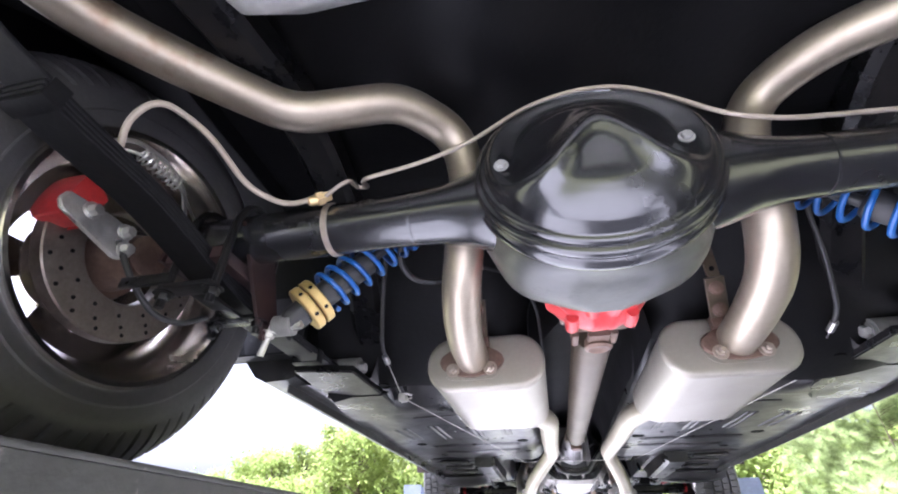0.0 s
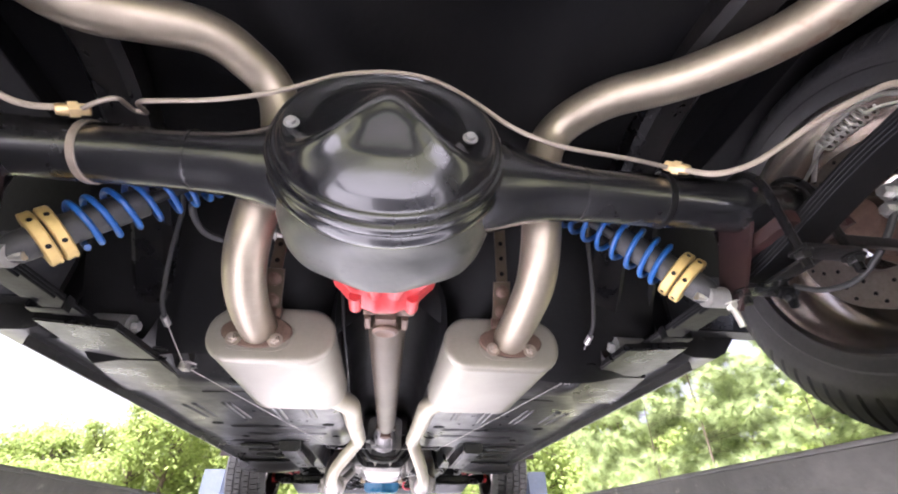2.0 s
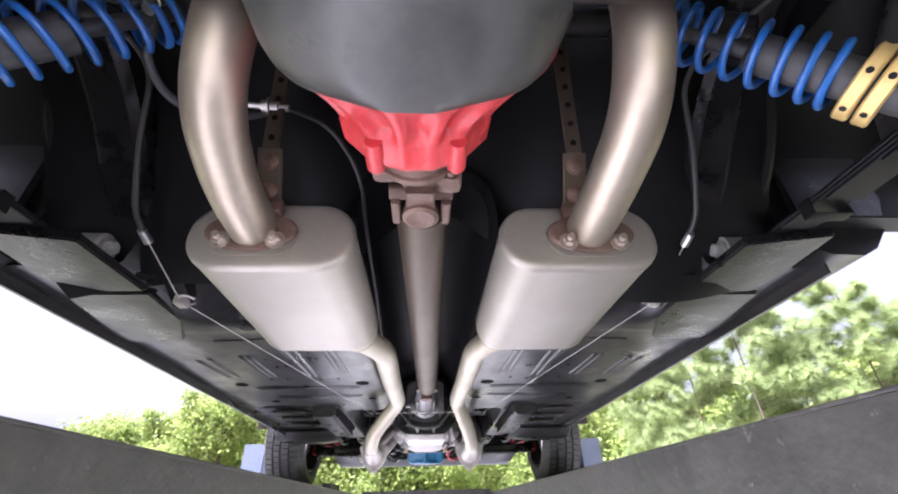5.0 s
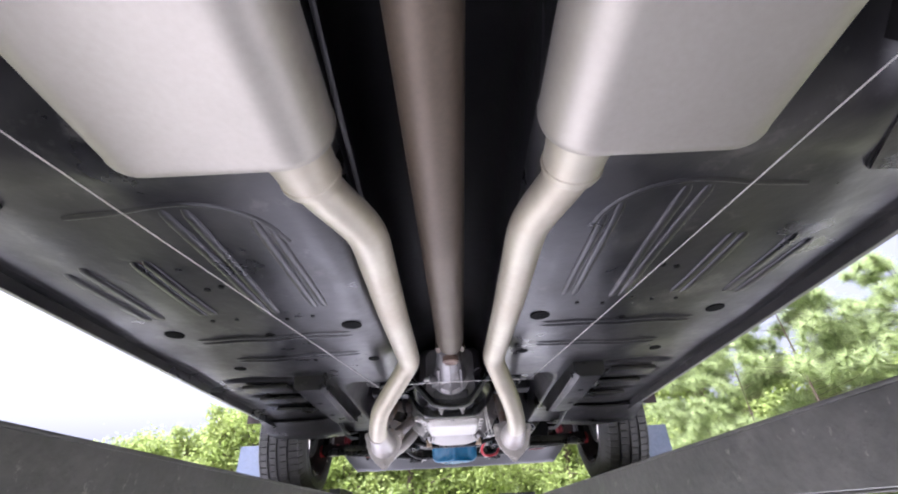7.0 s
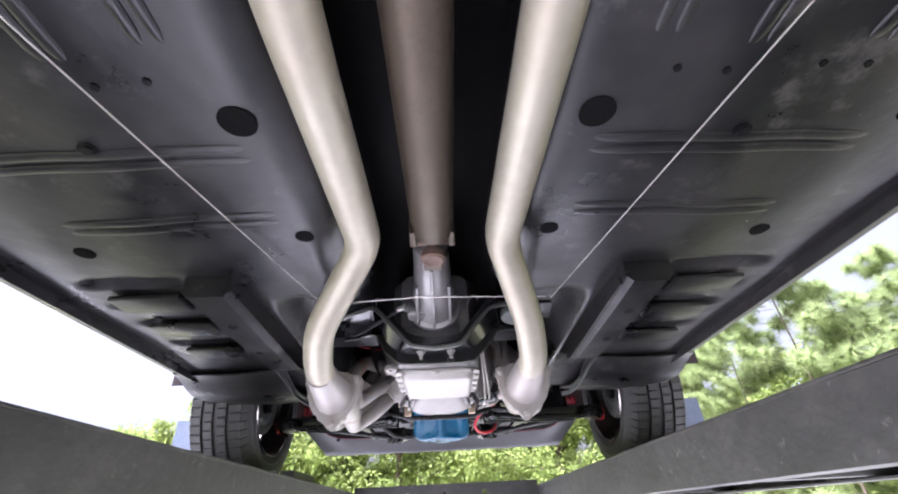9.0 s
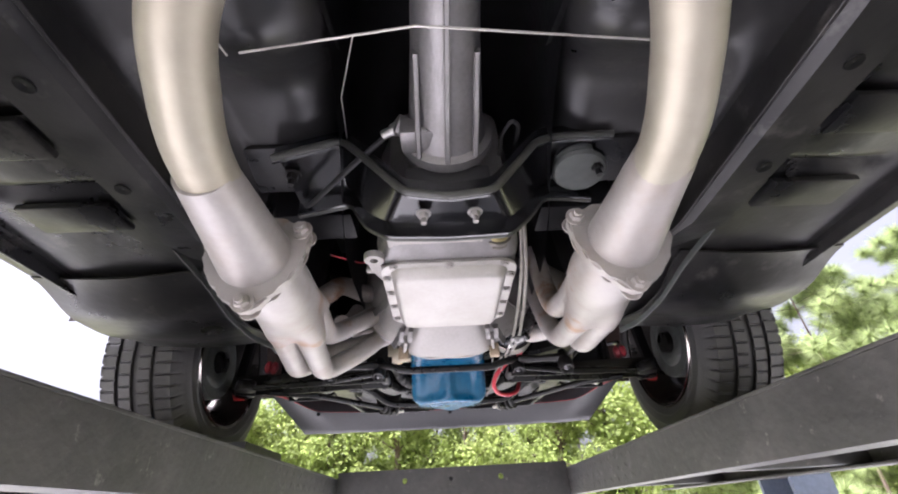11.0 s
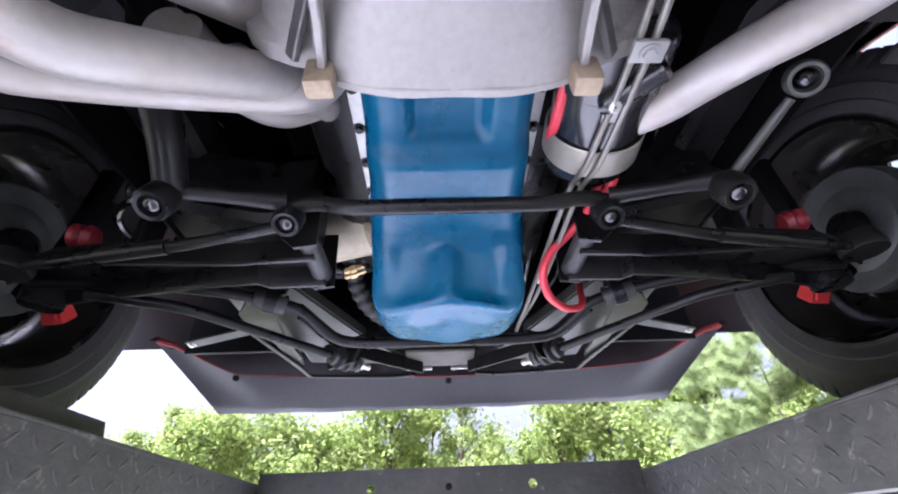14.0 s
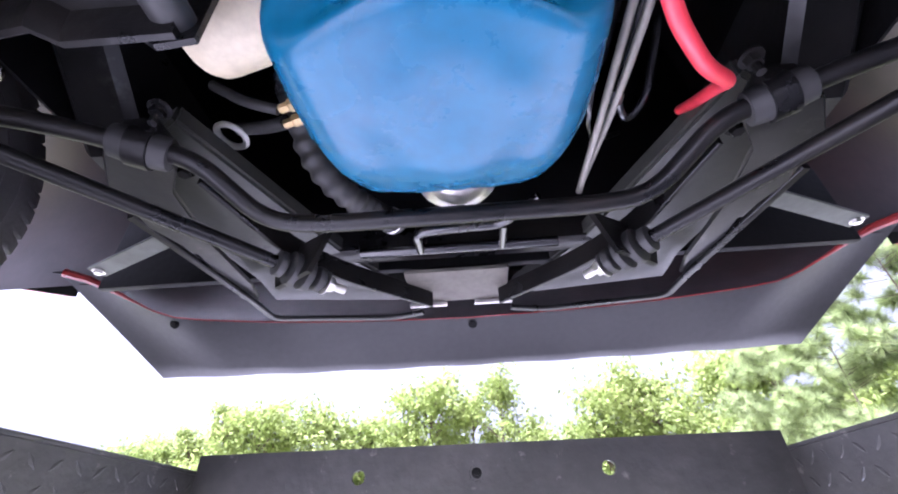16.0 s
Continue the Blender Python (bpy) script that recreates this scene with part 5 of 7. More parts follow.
        runs = [
            [(0.2, 2.5, 1.712), (0.213, 2.61, 1.72), (0.23, 2.8, 1.755), (0.228, 2.86, 1.8), (0.222, 2.9, 1.88), (0.21, 2.94, 1.98)],
            [(0.235, 2.5, 1.716), (0.257, 2.61, 1.722), (0.28, 2.825, 1.748), (0.291, 2.905, 1.802), (0.268, 2.975, 1.842), (0.216, 3.044, 1.852), (0.17, 3.1, 1.9)],
            [(0.198, 2.5, 1.745), (0.209, 2.61, 1.762), (0.213, 2.74, 1.795), (0.214, 2.79, 1.86), (0.212, 2.82, 1.98)],
            [(0.232, 2.5, 1.748), (0.25, 2.61, 1.768), (0.27, 2.76, 1.84), (0.25, 2.88, 1.95), (0.2, 2.95, 2.03)],
        ]
        tails = []
    for line in runs + tails:
        b = NB()
        tube(b, line, 0.0218, 0.045, 22)
        part("primary_tube", b, "header", hd, sharp=60)

# ---- gearbox ----
box_t = thing("gearbox", (0, 2.6, 1.78), "cast aluminium automatic gearbox with a plain steel pan", "gearbox")
b = NB()
rings = []
for y, r, z in ((2.118, 0.026, 1.925), (2.12, 0.033, 1.925), (2.14, 0.035, 1.925), (2.18, 0.037, 1.924), (2.24, 0.041, 1.922), (2.3, 0.046, 1.92), (2.362, 0.052, 1.918), (2.372, 0.056, 1.918), (2.376, 0.066, 1.918), (2.392, 0.066, 1.918), (2.394, 0.052, 1.919), (2.46, 0.06, 1.935)):
    rings.append([V(r * math.cos(a), y, z + r * math.sin(a)) for a in (2 * math.pi * k / 32 for k in range(32))])
bridge(b, rings)
part("tail_housing", b, "cast", box_t, "tapered cast tail housing", sharp=40)
for x, z, y0, y1 in ((0.0, -0.041, 2.15, 2.376), (-0.035, -0.03, 2.24, 2.376), (0.035, -0.03, 2.24, 2.376)):
    b = NB()
    strap(b, [(x, y0, 1.925 + z + 0.004), (x * 1.1, y1, 1.918 + z - 0.016)], 0.007, 0.018, 0, up=(0, 0, 1))
    part("rib", b, "cast", box_t)
b = NB()
rings = []
for y, hx, z0, z1 in ((2.44, 0.086, 1.855, 2.03), (2.5, 0.1, 1.83, 2.05), (2.55, 0.118, 1.812, 2.07), (2.8, 0.122, 1.812, 2.09), (2.815, 0.125, 1.82, 2.1)):
    rings.append(oval(0, (z0 + z1) / 2, hx, (z1 - z0) / 2, 0.03, y, 6))
bridge(b, rings)
part("case", b, "cast", box_t, "rough cast aluminium gearbox case", sharp=45)
b = NB()
box(b, (-0.062, 2.335, 1.872), (-0.012, 2.374, 1.9), 0.006)
lathe(b, [(0.012, -0.012), (0.014, -0.01), (0.014, 0.012), (0.009, 0.014)], (-0.056, 2.352, 1.9), (-0.85, -0.4, 0.1), 16, True)
part("speedometer_boss", b, "cast", box_t, "cast boss for the speedometer drive")


def flat_ring(hx, y0, y1, r, z, n=6):
    cy, hy = (y0 + y1) / 2, (y1 - y0) / 2
    return [V(p.x, p.z, z) for p in oval(0, cy, hx, hy, r, 0, n)]


b = NB()
bridge(b, [flat_ring(0.114, 2.556, 2.806, 0.03, 1.8115), flat_ring(0.115, 2.555, 2.807, 0.03, 1.8105), flat_ring(0.115, 2.555, 2.807, 0.03, 1.8055), flat_ring(0.113, 2.557, 2.805, 0.03, 1.8045)])
part("pan_flange", b, "pan", box_t)
b = NB()
bridge(b, [flat_ring(0.099, 2.567, 2.797, 0.02, 1.806), flat_ring(0.0985, 2.5675, 2.7965, 0.02, 1.803), flat_ring(0.0935, 2.573, 2.793, 0.018, 1.793), flat_ring(0.09, 2.576, 2.79, 0.018, 1.788), flat_ring(0.084, 2.582, 2.784, 0.015, 1.7868)])
part("pan", b, "pan", box_t, "plain pale steel gearbox pan", sharp=50)
for x, y in [(q * 0.1065, 2.6 + 0.058 * k) for q in (-1, 1) for k in range(4)] + [(x, 2.5615) for x in (-0.092, 0.0, 0.092)]:
    b = NB()
    bolt(b, (x, y, 1.8045), (0, 0, -1), 0.0055, 0.005)
    part("pan_bolt", b, "bell", box_t)
b = NB()
lathe(b, [(0.0068, 0), (0.0155, 0), (0.0165, 0.002), (0.0165, 0.011), (0.0068, 0.012), (0.0068, 0)], (-0.121, 2.543, 1.806), (0, 0, 1), 24)
strap(b, [(-0.124, 2.557, 1.813), (-0.116, 2.59, 1.815), (-0.108, 2.62, 1.818)], 0.022, 0.012, 0, up=(0, 0, 1))
part("lug", b, "bell", box_t, "cast lug with a round hole")
b = NB()
tube(b, [(-0.14, 2.588, 1.816), (-0.112, 2.59, 1.816)], 0.006, 0, 12)
part("stub", b, "bell", box_t)
b = NB()
lathe(b, [(0.006, -0.05), (0.0155, -0.048), (0.0155, -0.002), (0.019, 0.0), (0.019, 0.004), (0.0165, 0.005)], (0.08, 2.518, 1.838), (0, 1, -0.06), 28, True)
mod_ob = part("modulator", b, "dullbrass", box_t, "small brass-coloured vacuum modulator")
b = NB()
lathe(b, [(0.015, 0.004), (0.0225, 0.006), (0.0235, 0.009), (0.0225, 0.013), (0.019, 0.015), (0.0225, 0.017), (0.0225, 0.021), (0.008, 0.023)], (0.08, 2.518, 1.838), (0, 1, -0.06), 28, True)
part("flange", b, "coolertube", mod_ob, "dull steel flange")
b = NB()
box(b, (-0.098, 2.492, 1.822), (0.05, 2.545, 1.85), 0.005)
box(b, (0.048, 2.51, 1.822), (0.055, 2.55, 1.85), 0.002)
part("valve_block", b, "pan", box_t, "pale machined block in front of the crossmember")
b = NB()
rings = []
for y, rx, rz, z in ((2.8, 0.118, 0.125, 1.935), (2.815, 0.125, 0.13, 1.935), (2.85, 0.15, 0.155, 1.945), (2.9, 0.178, 0.172, 1.955), (2.935, 0.2, 0.182, 1.962), (2.94, 0.222, 0.184, 1.964), (2.956, 0.224, 0.185, 1.964), (2.958, 0.2, 0.17, 1.964)):
    ring = []
    for k in range(48):
        a = 2 * math.pi * k / 48
        f = 1.0 if y < 2.93 else 1 + 0.03 * math.cos(8 * a)
        ring.append(V(rx * f * math.cos(a), y, z + rz * f * math.sin(a)))
    rings.append(ring)
bridge(b, rings)
bell = part("bellhousing", b, "bell", box_t, "flared cast bellhousing with ribs", sharp=40)
b = NB()
def cover(u, v):
    w = 0.088 + 0.034 * ease(v, 0.25, 1.0)
    x = -w + 2 * w * u
    y = 2.81 + 0.142 * v
    side = abs(2 * u - 1)
    return (x, y, 1.805 - 0.028 * v ** 0.8 - 0.003 * math.cos(math.pi * (u - 0.5)) + 0.034 * side ** 5 + 0.006 * side ** 2 * v)
sheet(b, cover, 28, 18, (0, 0, 0.012))
part("inspection_cover", b, "bell", bell, "smooth grey stained inspection cover", sharp=60)
b = NB()
strap(b, [V(*cover(k / 16, 1.0)) + V(0, 0.004, 0.001 + 0.003 * abs(math.sin(0.6 * k))) for k in range(17)], 0.009, 0.008, 0, up=(0, 0, 1))
part("cover_lip", b, "bell", bell, "oil-stained lower lip")
for q in (-1, 1):
    for k, (x0, x1) in enumerate(((0.083, 0.088), (0.102, 0.104))):
        b = NB()
        strap(b, [(q * x0, 2.83, 1.8), (q * (x0 + 0.003), 2.846, 1.792), (q * x1, 2.866, 1.79)], 0.011, 0.014, 0.006, up=(0, 0, 1))
        part("rib", b, "cast", bell)
    b = NB()
    box(b, (q * 0.097, 2.94, 1.77), (q * 0.1205, 2.958, 1.802), 0.0035)
    part("flange_ear", b, "castedge", bell, "tan stained bolt ear")
    b = NB()
    strap(b, [(q * 0.106, 2.938, 1.795), (q * 0.1, 2.9, 1.79), (q * 0.097, 2.862, 1.79)], 0.007, 0.02, 0.01, up=(0, 0, 1))
    part("rib", b, "bell", bell)
    for a in (205, 232, -25, -52):
        b = NB()
        strap(b, [(q * 0.125 * abs(math.cos(radians(a))), 2.82, 1.94 + 0.13 * math.sin(radians(a)) * (1 if a > 0 else 1)), (q * 0.215 * abs(math.cos(radians(a))), 2.94, 1.96 + 0.2 * math.sin(radians(a)))], 0.006, 0.016, 0, up=(0, 1, -1))
        part("rib", b, "cast", bell)
    for a in (200,):
        b = NB()
        bolt(b, (q * 0.21 * abs(math.cos(radians(a))), 2.939, 1.964 + 0.2 * math.sin(radians(a))), (0, -1, 0), 0.009, 0.01)
        part("bolt", b, "cast", bell)

xm = thing("gearbox_crossmember", (0, 2.43, 1.8), "black pressed crossmember dipping under the gearbox tail", "crossmember")
b = NB()
REAR_LIP = [(-0.245, 2.394, 1.884), (-0.2, 2.394, 1.9), (-0.15, 2.394, 1.915), (-0.127, 2.394, 1.892), (-0.06, 2.394, 1.816), (0, 2.394, 1.806), (0.06, 2.394, 1.814), (0.1, 2.394, 1.863), (0.133, 2.394, 1.904), (0.17, 2.394, 1.91), (0.245, 2.394, 1.912)]
FRONT_LIP = [(-0.245, 2.52, 1.885), (-0.21, 2.515, 1.888), (-0.155, 2.505, 1.892), (-0.125, 2.485, 1.832), (-0.09, 2.47, 1.8), (0, 2.47, 1.796), (0.09, 2.47, 1.799), (0.125, 2.48, 1.836), (0.16, 2.5, 1.888), (0.19, 2.51, 1.895), (0.245, 2.52, 1.897)]
rings = []
for p, q in zip(rounded(REAR_LIP, 0.014), rounded(FRONT_LIP, 0.014)):
    up, t, h = V(0, 0, 1), V(0, 0.004, 0), 0.026
    rings.append([p, p + up * (h + 0.004), q + up * (h + 0.004), q, q - t, q - t + up * h, p + t + up * h, p + t])
bridge(b, rings)
part("beam", b, "gloss", xm, sharp=40)
# rolled edges take a paler paint that stands for their glossy reflection
for lip, m in ((REAR_LIP, -0.0045), (FRONT_LIP, 0.0045)):
    b = NB()
    tube(b, [V(x, y + m, z + 0.004) for x, y, z in lip], 0.0055, 0.014, 10)
    part("rolled_edge", b, "belly", xm)
for q in (-1, 1):
    b = NB()
    box(b, (q * 0.225, 2.4, 1.918), (q * 0.34, 2.5, 1.95), 0.006)
    bolt(b, (q * 0.235, 2.445, 1.908), (0, 0, -1), 0.009, 0.012, True, 0.01)
    part("end_bracket", b, "chassis", xm, "black body bracket at the beam's end")
    b = NB()
    box(b, (q * 0.165, 2.545, 1.902), (q * 0.3, 2.622, 1.99), 0.008)
    part("frame_bracket", b, "dark", car, "dull black frame bracket beside the gearbox")
    b = NB()
    strap(b, [(q * 0.43, 2.518, 1.83), (q * 0.432, 2.63, 1.824), (q * 0.436, 2.743, 1.808), (q * 0.434, 2.86, 1.808), (q * 0.43, 2.964, 1.825)], 0.003, 0.012, 0.03, up=(0, 0, 1))
    part("pinch_seam", b, "shield", car, "thin pale welded pinch seam")
for x in (-0.036, 0.037):
    b = NB()
    bolt(b, (x, 2.436, 1.818), (0, 0, -1), 0.0075, 0.009, True, 0.009)
    part("nut", b, "bell", xm, "bright nut on a stud")
b = NB()
box(b, (-0.06, 2.4, 1.838), (0.06, 2.466, 1.874), 0.006)
part("rubber_mount", b, "rubber", xm)
b = NB()
lathe(b, [(0.012, -0.002), (0.034, 0.0), (0.037, 0.006), (0.034, 0.012), (0.037, 0.018), (0.034, 0.024), (0.037, 0.03), (0.034, 0.036), (0.037, 0.042), (0.034, 0.05), (0.012, 0.052)], (0.212, 2.46, 1.905), (0.1, 0.1, 1), 28, True)
bmesh.ops.scale(b, vec=(1.15, 1.15, 1.0), space=Matrix.Translation((-0.212, -2.46, 0)), verts=b.verts)
part("ribbed_bush", b, "shield", xm, "grey weathered mount bush")

# ---- parking brake cables and small lines ----
for s in SIDES:
    cab = thing("parking_brake_cable", (s * 0.45, 1.1, 1.84), "thin bright parking brake cable with a dark sleeve", "cable", "parking brake cables")
    b = NB()
    tube(b, [(s * 0.447, 0.94, 1.886), (s * 0.454, 1.1, 1.843), (s * 0.225 + 0.012, 2.2, 1.838)], 0.001, 0, 8)
    part("wire", b, "cable", cab)
    b = NB()
    tube(b, [(s * 0.447, 0.945, 1.885), (s * 0.444, 0.9, 1.9), (s * 0.425, 0.83, 1.97), (s * 0.4, 0.76, 2.08), (s * 0.5, 0.62, 2.1)], 0.0045, 0.05, 10)
    part("sleeve", b, "rubber", cab)
    b = NB()
    tube(b, [(s * 0.447, 0.93, 1.889), (s * 0.447, 0.955, 1.882)], 0.0068, 0, 10)
    part("ferrule", b, "zinc", cab)
    b = NB()
    box(b, (s * 0.446, 1.09, 1.836), (s * 0.463, 1.118, 1.852), 0.002)
    tube(b, [(s * 0.43, 1.1, 1.848), (s * 0.445, 1.085, 1.85), (s * 0.466, 1.1, 1.847), (s * 0.458, 1.125, 1.845), (s * 0.435, 1.115, 1.846)], 0.0022, 0.01, 6)
    part("guide", b, "cable", cab, "bright wire cable guide")
b = NB()
tube(b, [(-0.202, 2.2, 1.842), (-0.03, 2.175, 1.838), (0.228, 2.2, 1.842)], 0.0013, 0, 8)
tube(b, [(-0.09, 2.184, 1.84), (-0.13, 2.3, 1.9), (-0.16, 2.5, 1.96)], 0.0009, 0, 6)
solo("equaliser_cable", b, "cable", "thin bright cable crossing under the gearbox tail", "cable")

b = NB()
tube(b, [(-0.386, 0.471, 1.956), (-0.364, 0.462, 1.964), (-0.345, 0.46, 1.972), (-0.352, 0.5, 1.995), (-0.333, 0.5, 1.992), (-0.333, 0.468, 1.977), (-0.24, 0.465, 1.99), (-0.17, 0.456, 2.004), (-0.086, 0.45, 2.054), (-0.018, 0.45, 2.073), (0.043, 0.45, 2.066), (0.098, 0.452, 2.03), (0.152, 0.456, 1.983), (0.216, 0.462, 1.964), (0.33, 0.466, 1.957), (0.378, 0.472, 1.955)], 0.0032, 0.03, 8)
solo("axle_brake_line", b, "line", "thin steel brake line clipped along the rear axle", "brake line")
for s in SIDES:
    hose = thing("brake_hose", (s * 0.4, 0.46, 1.95), "grey sleeved brake hose with a brass union", "brake hose", "brake hoses")
    b = NB()
    if s < 0:
        pts = [(-0.4, 0.468, 1.954), (-0.428, 0.45, 1.93), (-0.462, 0.41, 1.932), (-0.48, 0.335, 1.965), (-0.508, 0.285, 1.972), (-0.54, 0.285, 1.945), (-0.56, 0.31, 1.91), (-0.63, 0.36, 1.93)]
    else:
        pts = [(0.396, 0.468, 1.95), (0.42, 0.444, 1.917), (0.46, 0.42, 1.92), (0.53, 0.36, 1.958), (0.59, 0.317, 1.976), (0.63, 0.32, 1.965), (0.66, 0.36, 1.95)]
    tube(b, pts, 0.004, 0.04, 10)
    part("sleeve", b, "hose", hose)
    b = NB()
    u = V(s * 0.392, 0.471, 1.955)
    w = V(s * 0.6, -0.3, -0.45).normalized()
    lathe(b, [(0.006, -0.016), (0.008, -0.014), (0.008, -0.004)], u, w, 6, True)
    lathe(b, [(0.0105, -0.004), (0.0105, 0.006)], u, w, 6, True)
    lathe(b, [(0.0075, 0.006), (0.0075, 0.014), (0.006, 0.018)], u, w, 12, True)
    part("union", b, "brass", hose, "brass pipe union")
b = NB()
lathe(b, [(0.004, -0.03), (0.004, -0.012), (0.009, -0.011), (0.009, -0.004), (0.013, -0.003), (0.013, 0.0), (0.008, 0.001), (0.008, 0.012), (0.005, 0.013), (0.005, 0.026)], (-0.222, 0.776, 2.0), (1, 0.05, -0.05), 12, True)
fit_ob = thing("line_fitting", (-0.222, 0.776, 2.0), "bright pipe fitting on a thin black line", "pipe fitting")
part("fitting", b, "zinc", fit_ob)
b = NB()
tube(b, [(-0.2, 0.777, 2.0), (-0.14, 0.8, 1.99), (-0.1, 0.86, 1.95), (-0.098, 0.95, 1.9), (-0.098, 1.2, 1.86), (-0.13, 1.7, 1.93)], 0.0032, 0.05, 8)
part("line", b, "rubber", fit_ob)
b = NB()
tube(b, [(-0.3, 0.61, 1.985), (-0.315, 0.64, 2.01), (-0.325, 0.66, 2.01), (-0.345, 0.69, 1.985), (-0.335, 0.74, 1.965), (-0.28, 0.78, 1.975), (-0.225, 0.8, 2.02)], 0.006, 0.03, 10)
hz = thing("flexible_hose", (-0.34, 0.69, 1.98), "dark flexible hose looping down beside the spring", "hose")
part("rubber_hose", b, "rubber", hz)
b = NB()
lathe(b, [(0.0085, 0), (0.0085, 0.022), (0.006, 0.024)], (-0.312, 0.632, 2.005), (-0.5, 0.6, 0.3), 10, True)
part("end_fitting", b, "zinc", hz)

sc = thing("speedometer_cable", (-0.07, 2.33, 1.9), "black speedometer cable with a bright end fitting", "cable")
b = NB()
tube(b, [(-0.06, 2.352, 1.9), (-0.078, 2.362, 1.9), (-0.14, 2.41, 1.885), (-0.225, 2.5, 1.885), (-0.26, 2.57, 1.95)], 0.0042, 0.04, 10)
part("sheath", b, "rubber", sc)
b = NB()
lathe(b, [(0.005, 0), (0.009, 0.002), (0.009, 0.014), (0.0065, 0.016), (0.0065, 0.03)], (-0.06, 2.35, 1.9), (-0.85, 0.45, 0), 14, True)
part("end_fitting", b, "zinc", sc, "bright knurled end fitting")
b = NB()
tube(b, [(0.085, 2.44, 1.93), (0.083, 2.4, 1.93), (0.096, 2.375, 1.935), (0.11, 2.39, 1.94), (0.112, 2.44, 1.95)], 0.003, 0.02, 8)
solo("vent_hose", b, "rubber", "thin black vent hose arched beside the gearbox tail", "hose")
b = NB()
tube(b, [(-0.255, 2.76, 1.955), (-0.215, 2.778, 1.95), (-0.187, 2.796, 1.95), (-0.165, 2.82, 1.99)], 0.0022, 0.02, 6)
solo("red_wire", b, "redhose", "thin red wire behind the gearbox", "wire")
b = NB()
tube(b, [(-0.185, 2.5, 1.94), (-0.193, 2.546, 1.93), (-0.2, 2.578, 1.93), (-0.214, 2.616, 1.93), (-0.241, 2.63, 1.935), (-0.275, 2.638, 1.97)], 0.0026, 0.012, 8)
fl_ob = thing("fuel_line", (-0.2, 2.56, 1.93), "thin bent steel fuel line with a brass fitting", "pipe")
part("line", b, "line", fl_ob)
b = NB()
lathe(b, [(0.004, -0.022), (0.0065, -0.02), (0.0065, -0.004), (0.005, -0.003), (0.005, 0.008), (0.0038, 0.016)], (-0.1905, 2.536, 1.931), (-0.2, 1, -0.1), 10, True)
part("fitting", b, "brass", fl_ob, "brass fitting")

# ---- engine ----
eng = thing("engine", (0, 3.2, 1.76), "dark engine block with a glossy blue oil pan below", "engine")
b = NB()
bridge(b, [oval(0, 2.12, 0.19 * k, 0.2 * k, 0.05, y, 5) for y, k in ((2.97, 0.98), (2.975, 1), (3.46, 1), (3.47, 0.98))])
part("block", b, "chassis", eng, "black engine block")
W = [(2.955, 0.098), (3.06, 0.1), (3.16, 0.104), (3.22, 0.112), (3.34, 0.116), (3.39, 0.114), (3.43, 0.106), (3.458, 0.097), (3.478, 0.085), (3.492, 0.071), (3.503, 0.05)]
PROFILE = rounded([(0, 2.955, 1.872), (0, 3.03, 1.862), (0, 3.09, 1.86), (0, 3.105, 1.842), (0, 3.165, 1.842), (0, 3.178, 1.846), (0, 3.24, 1.836), (0, 3.266, 1.742), (0, 3.42, 1.755), (0, 3.466, 1.772), (0, 3.494, 1.812), (0, 3.504, 1.87)], 0.014)
CR = 0.034
b = NB()
rings = []
line = []
for p, q in zip(PROFILE, PROFILE[1:]):
    n = max(1, int((q - p).length / 0.006))
    line += [p.lerp(q, k / n) for k in range(n)]
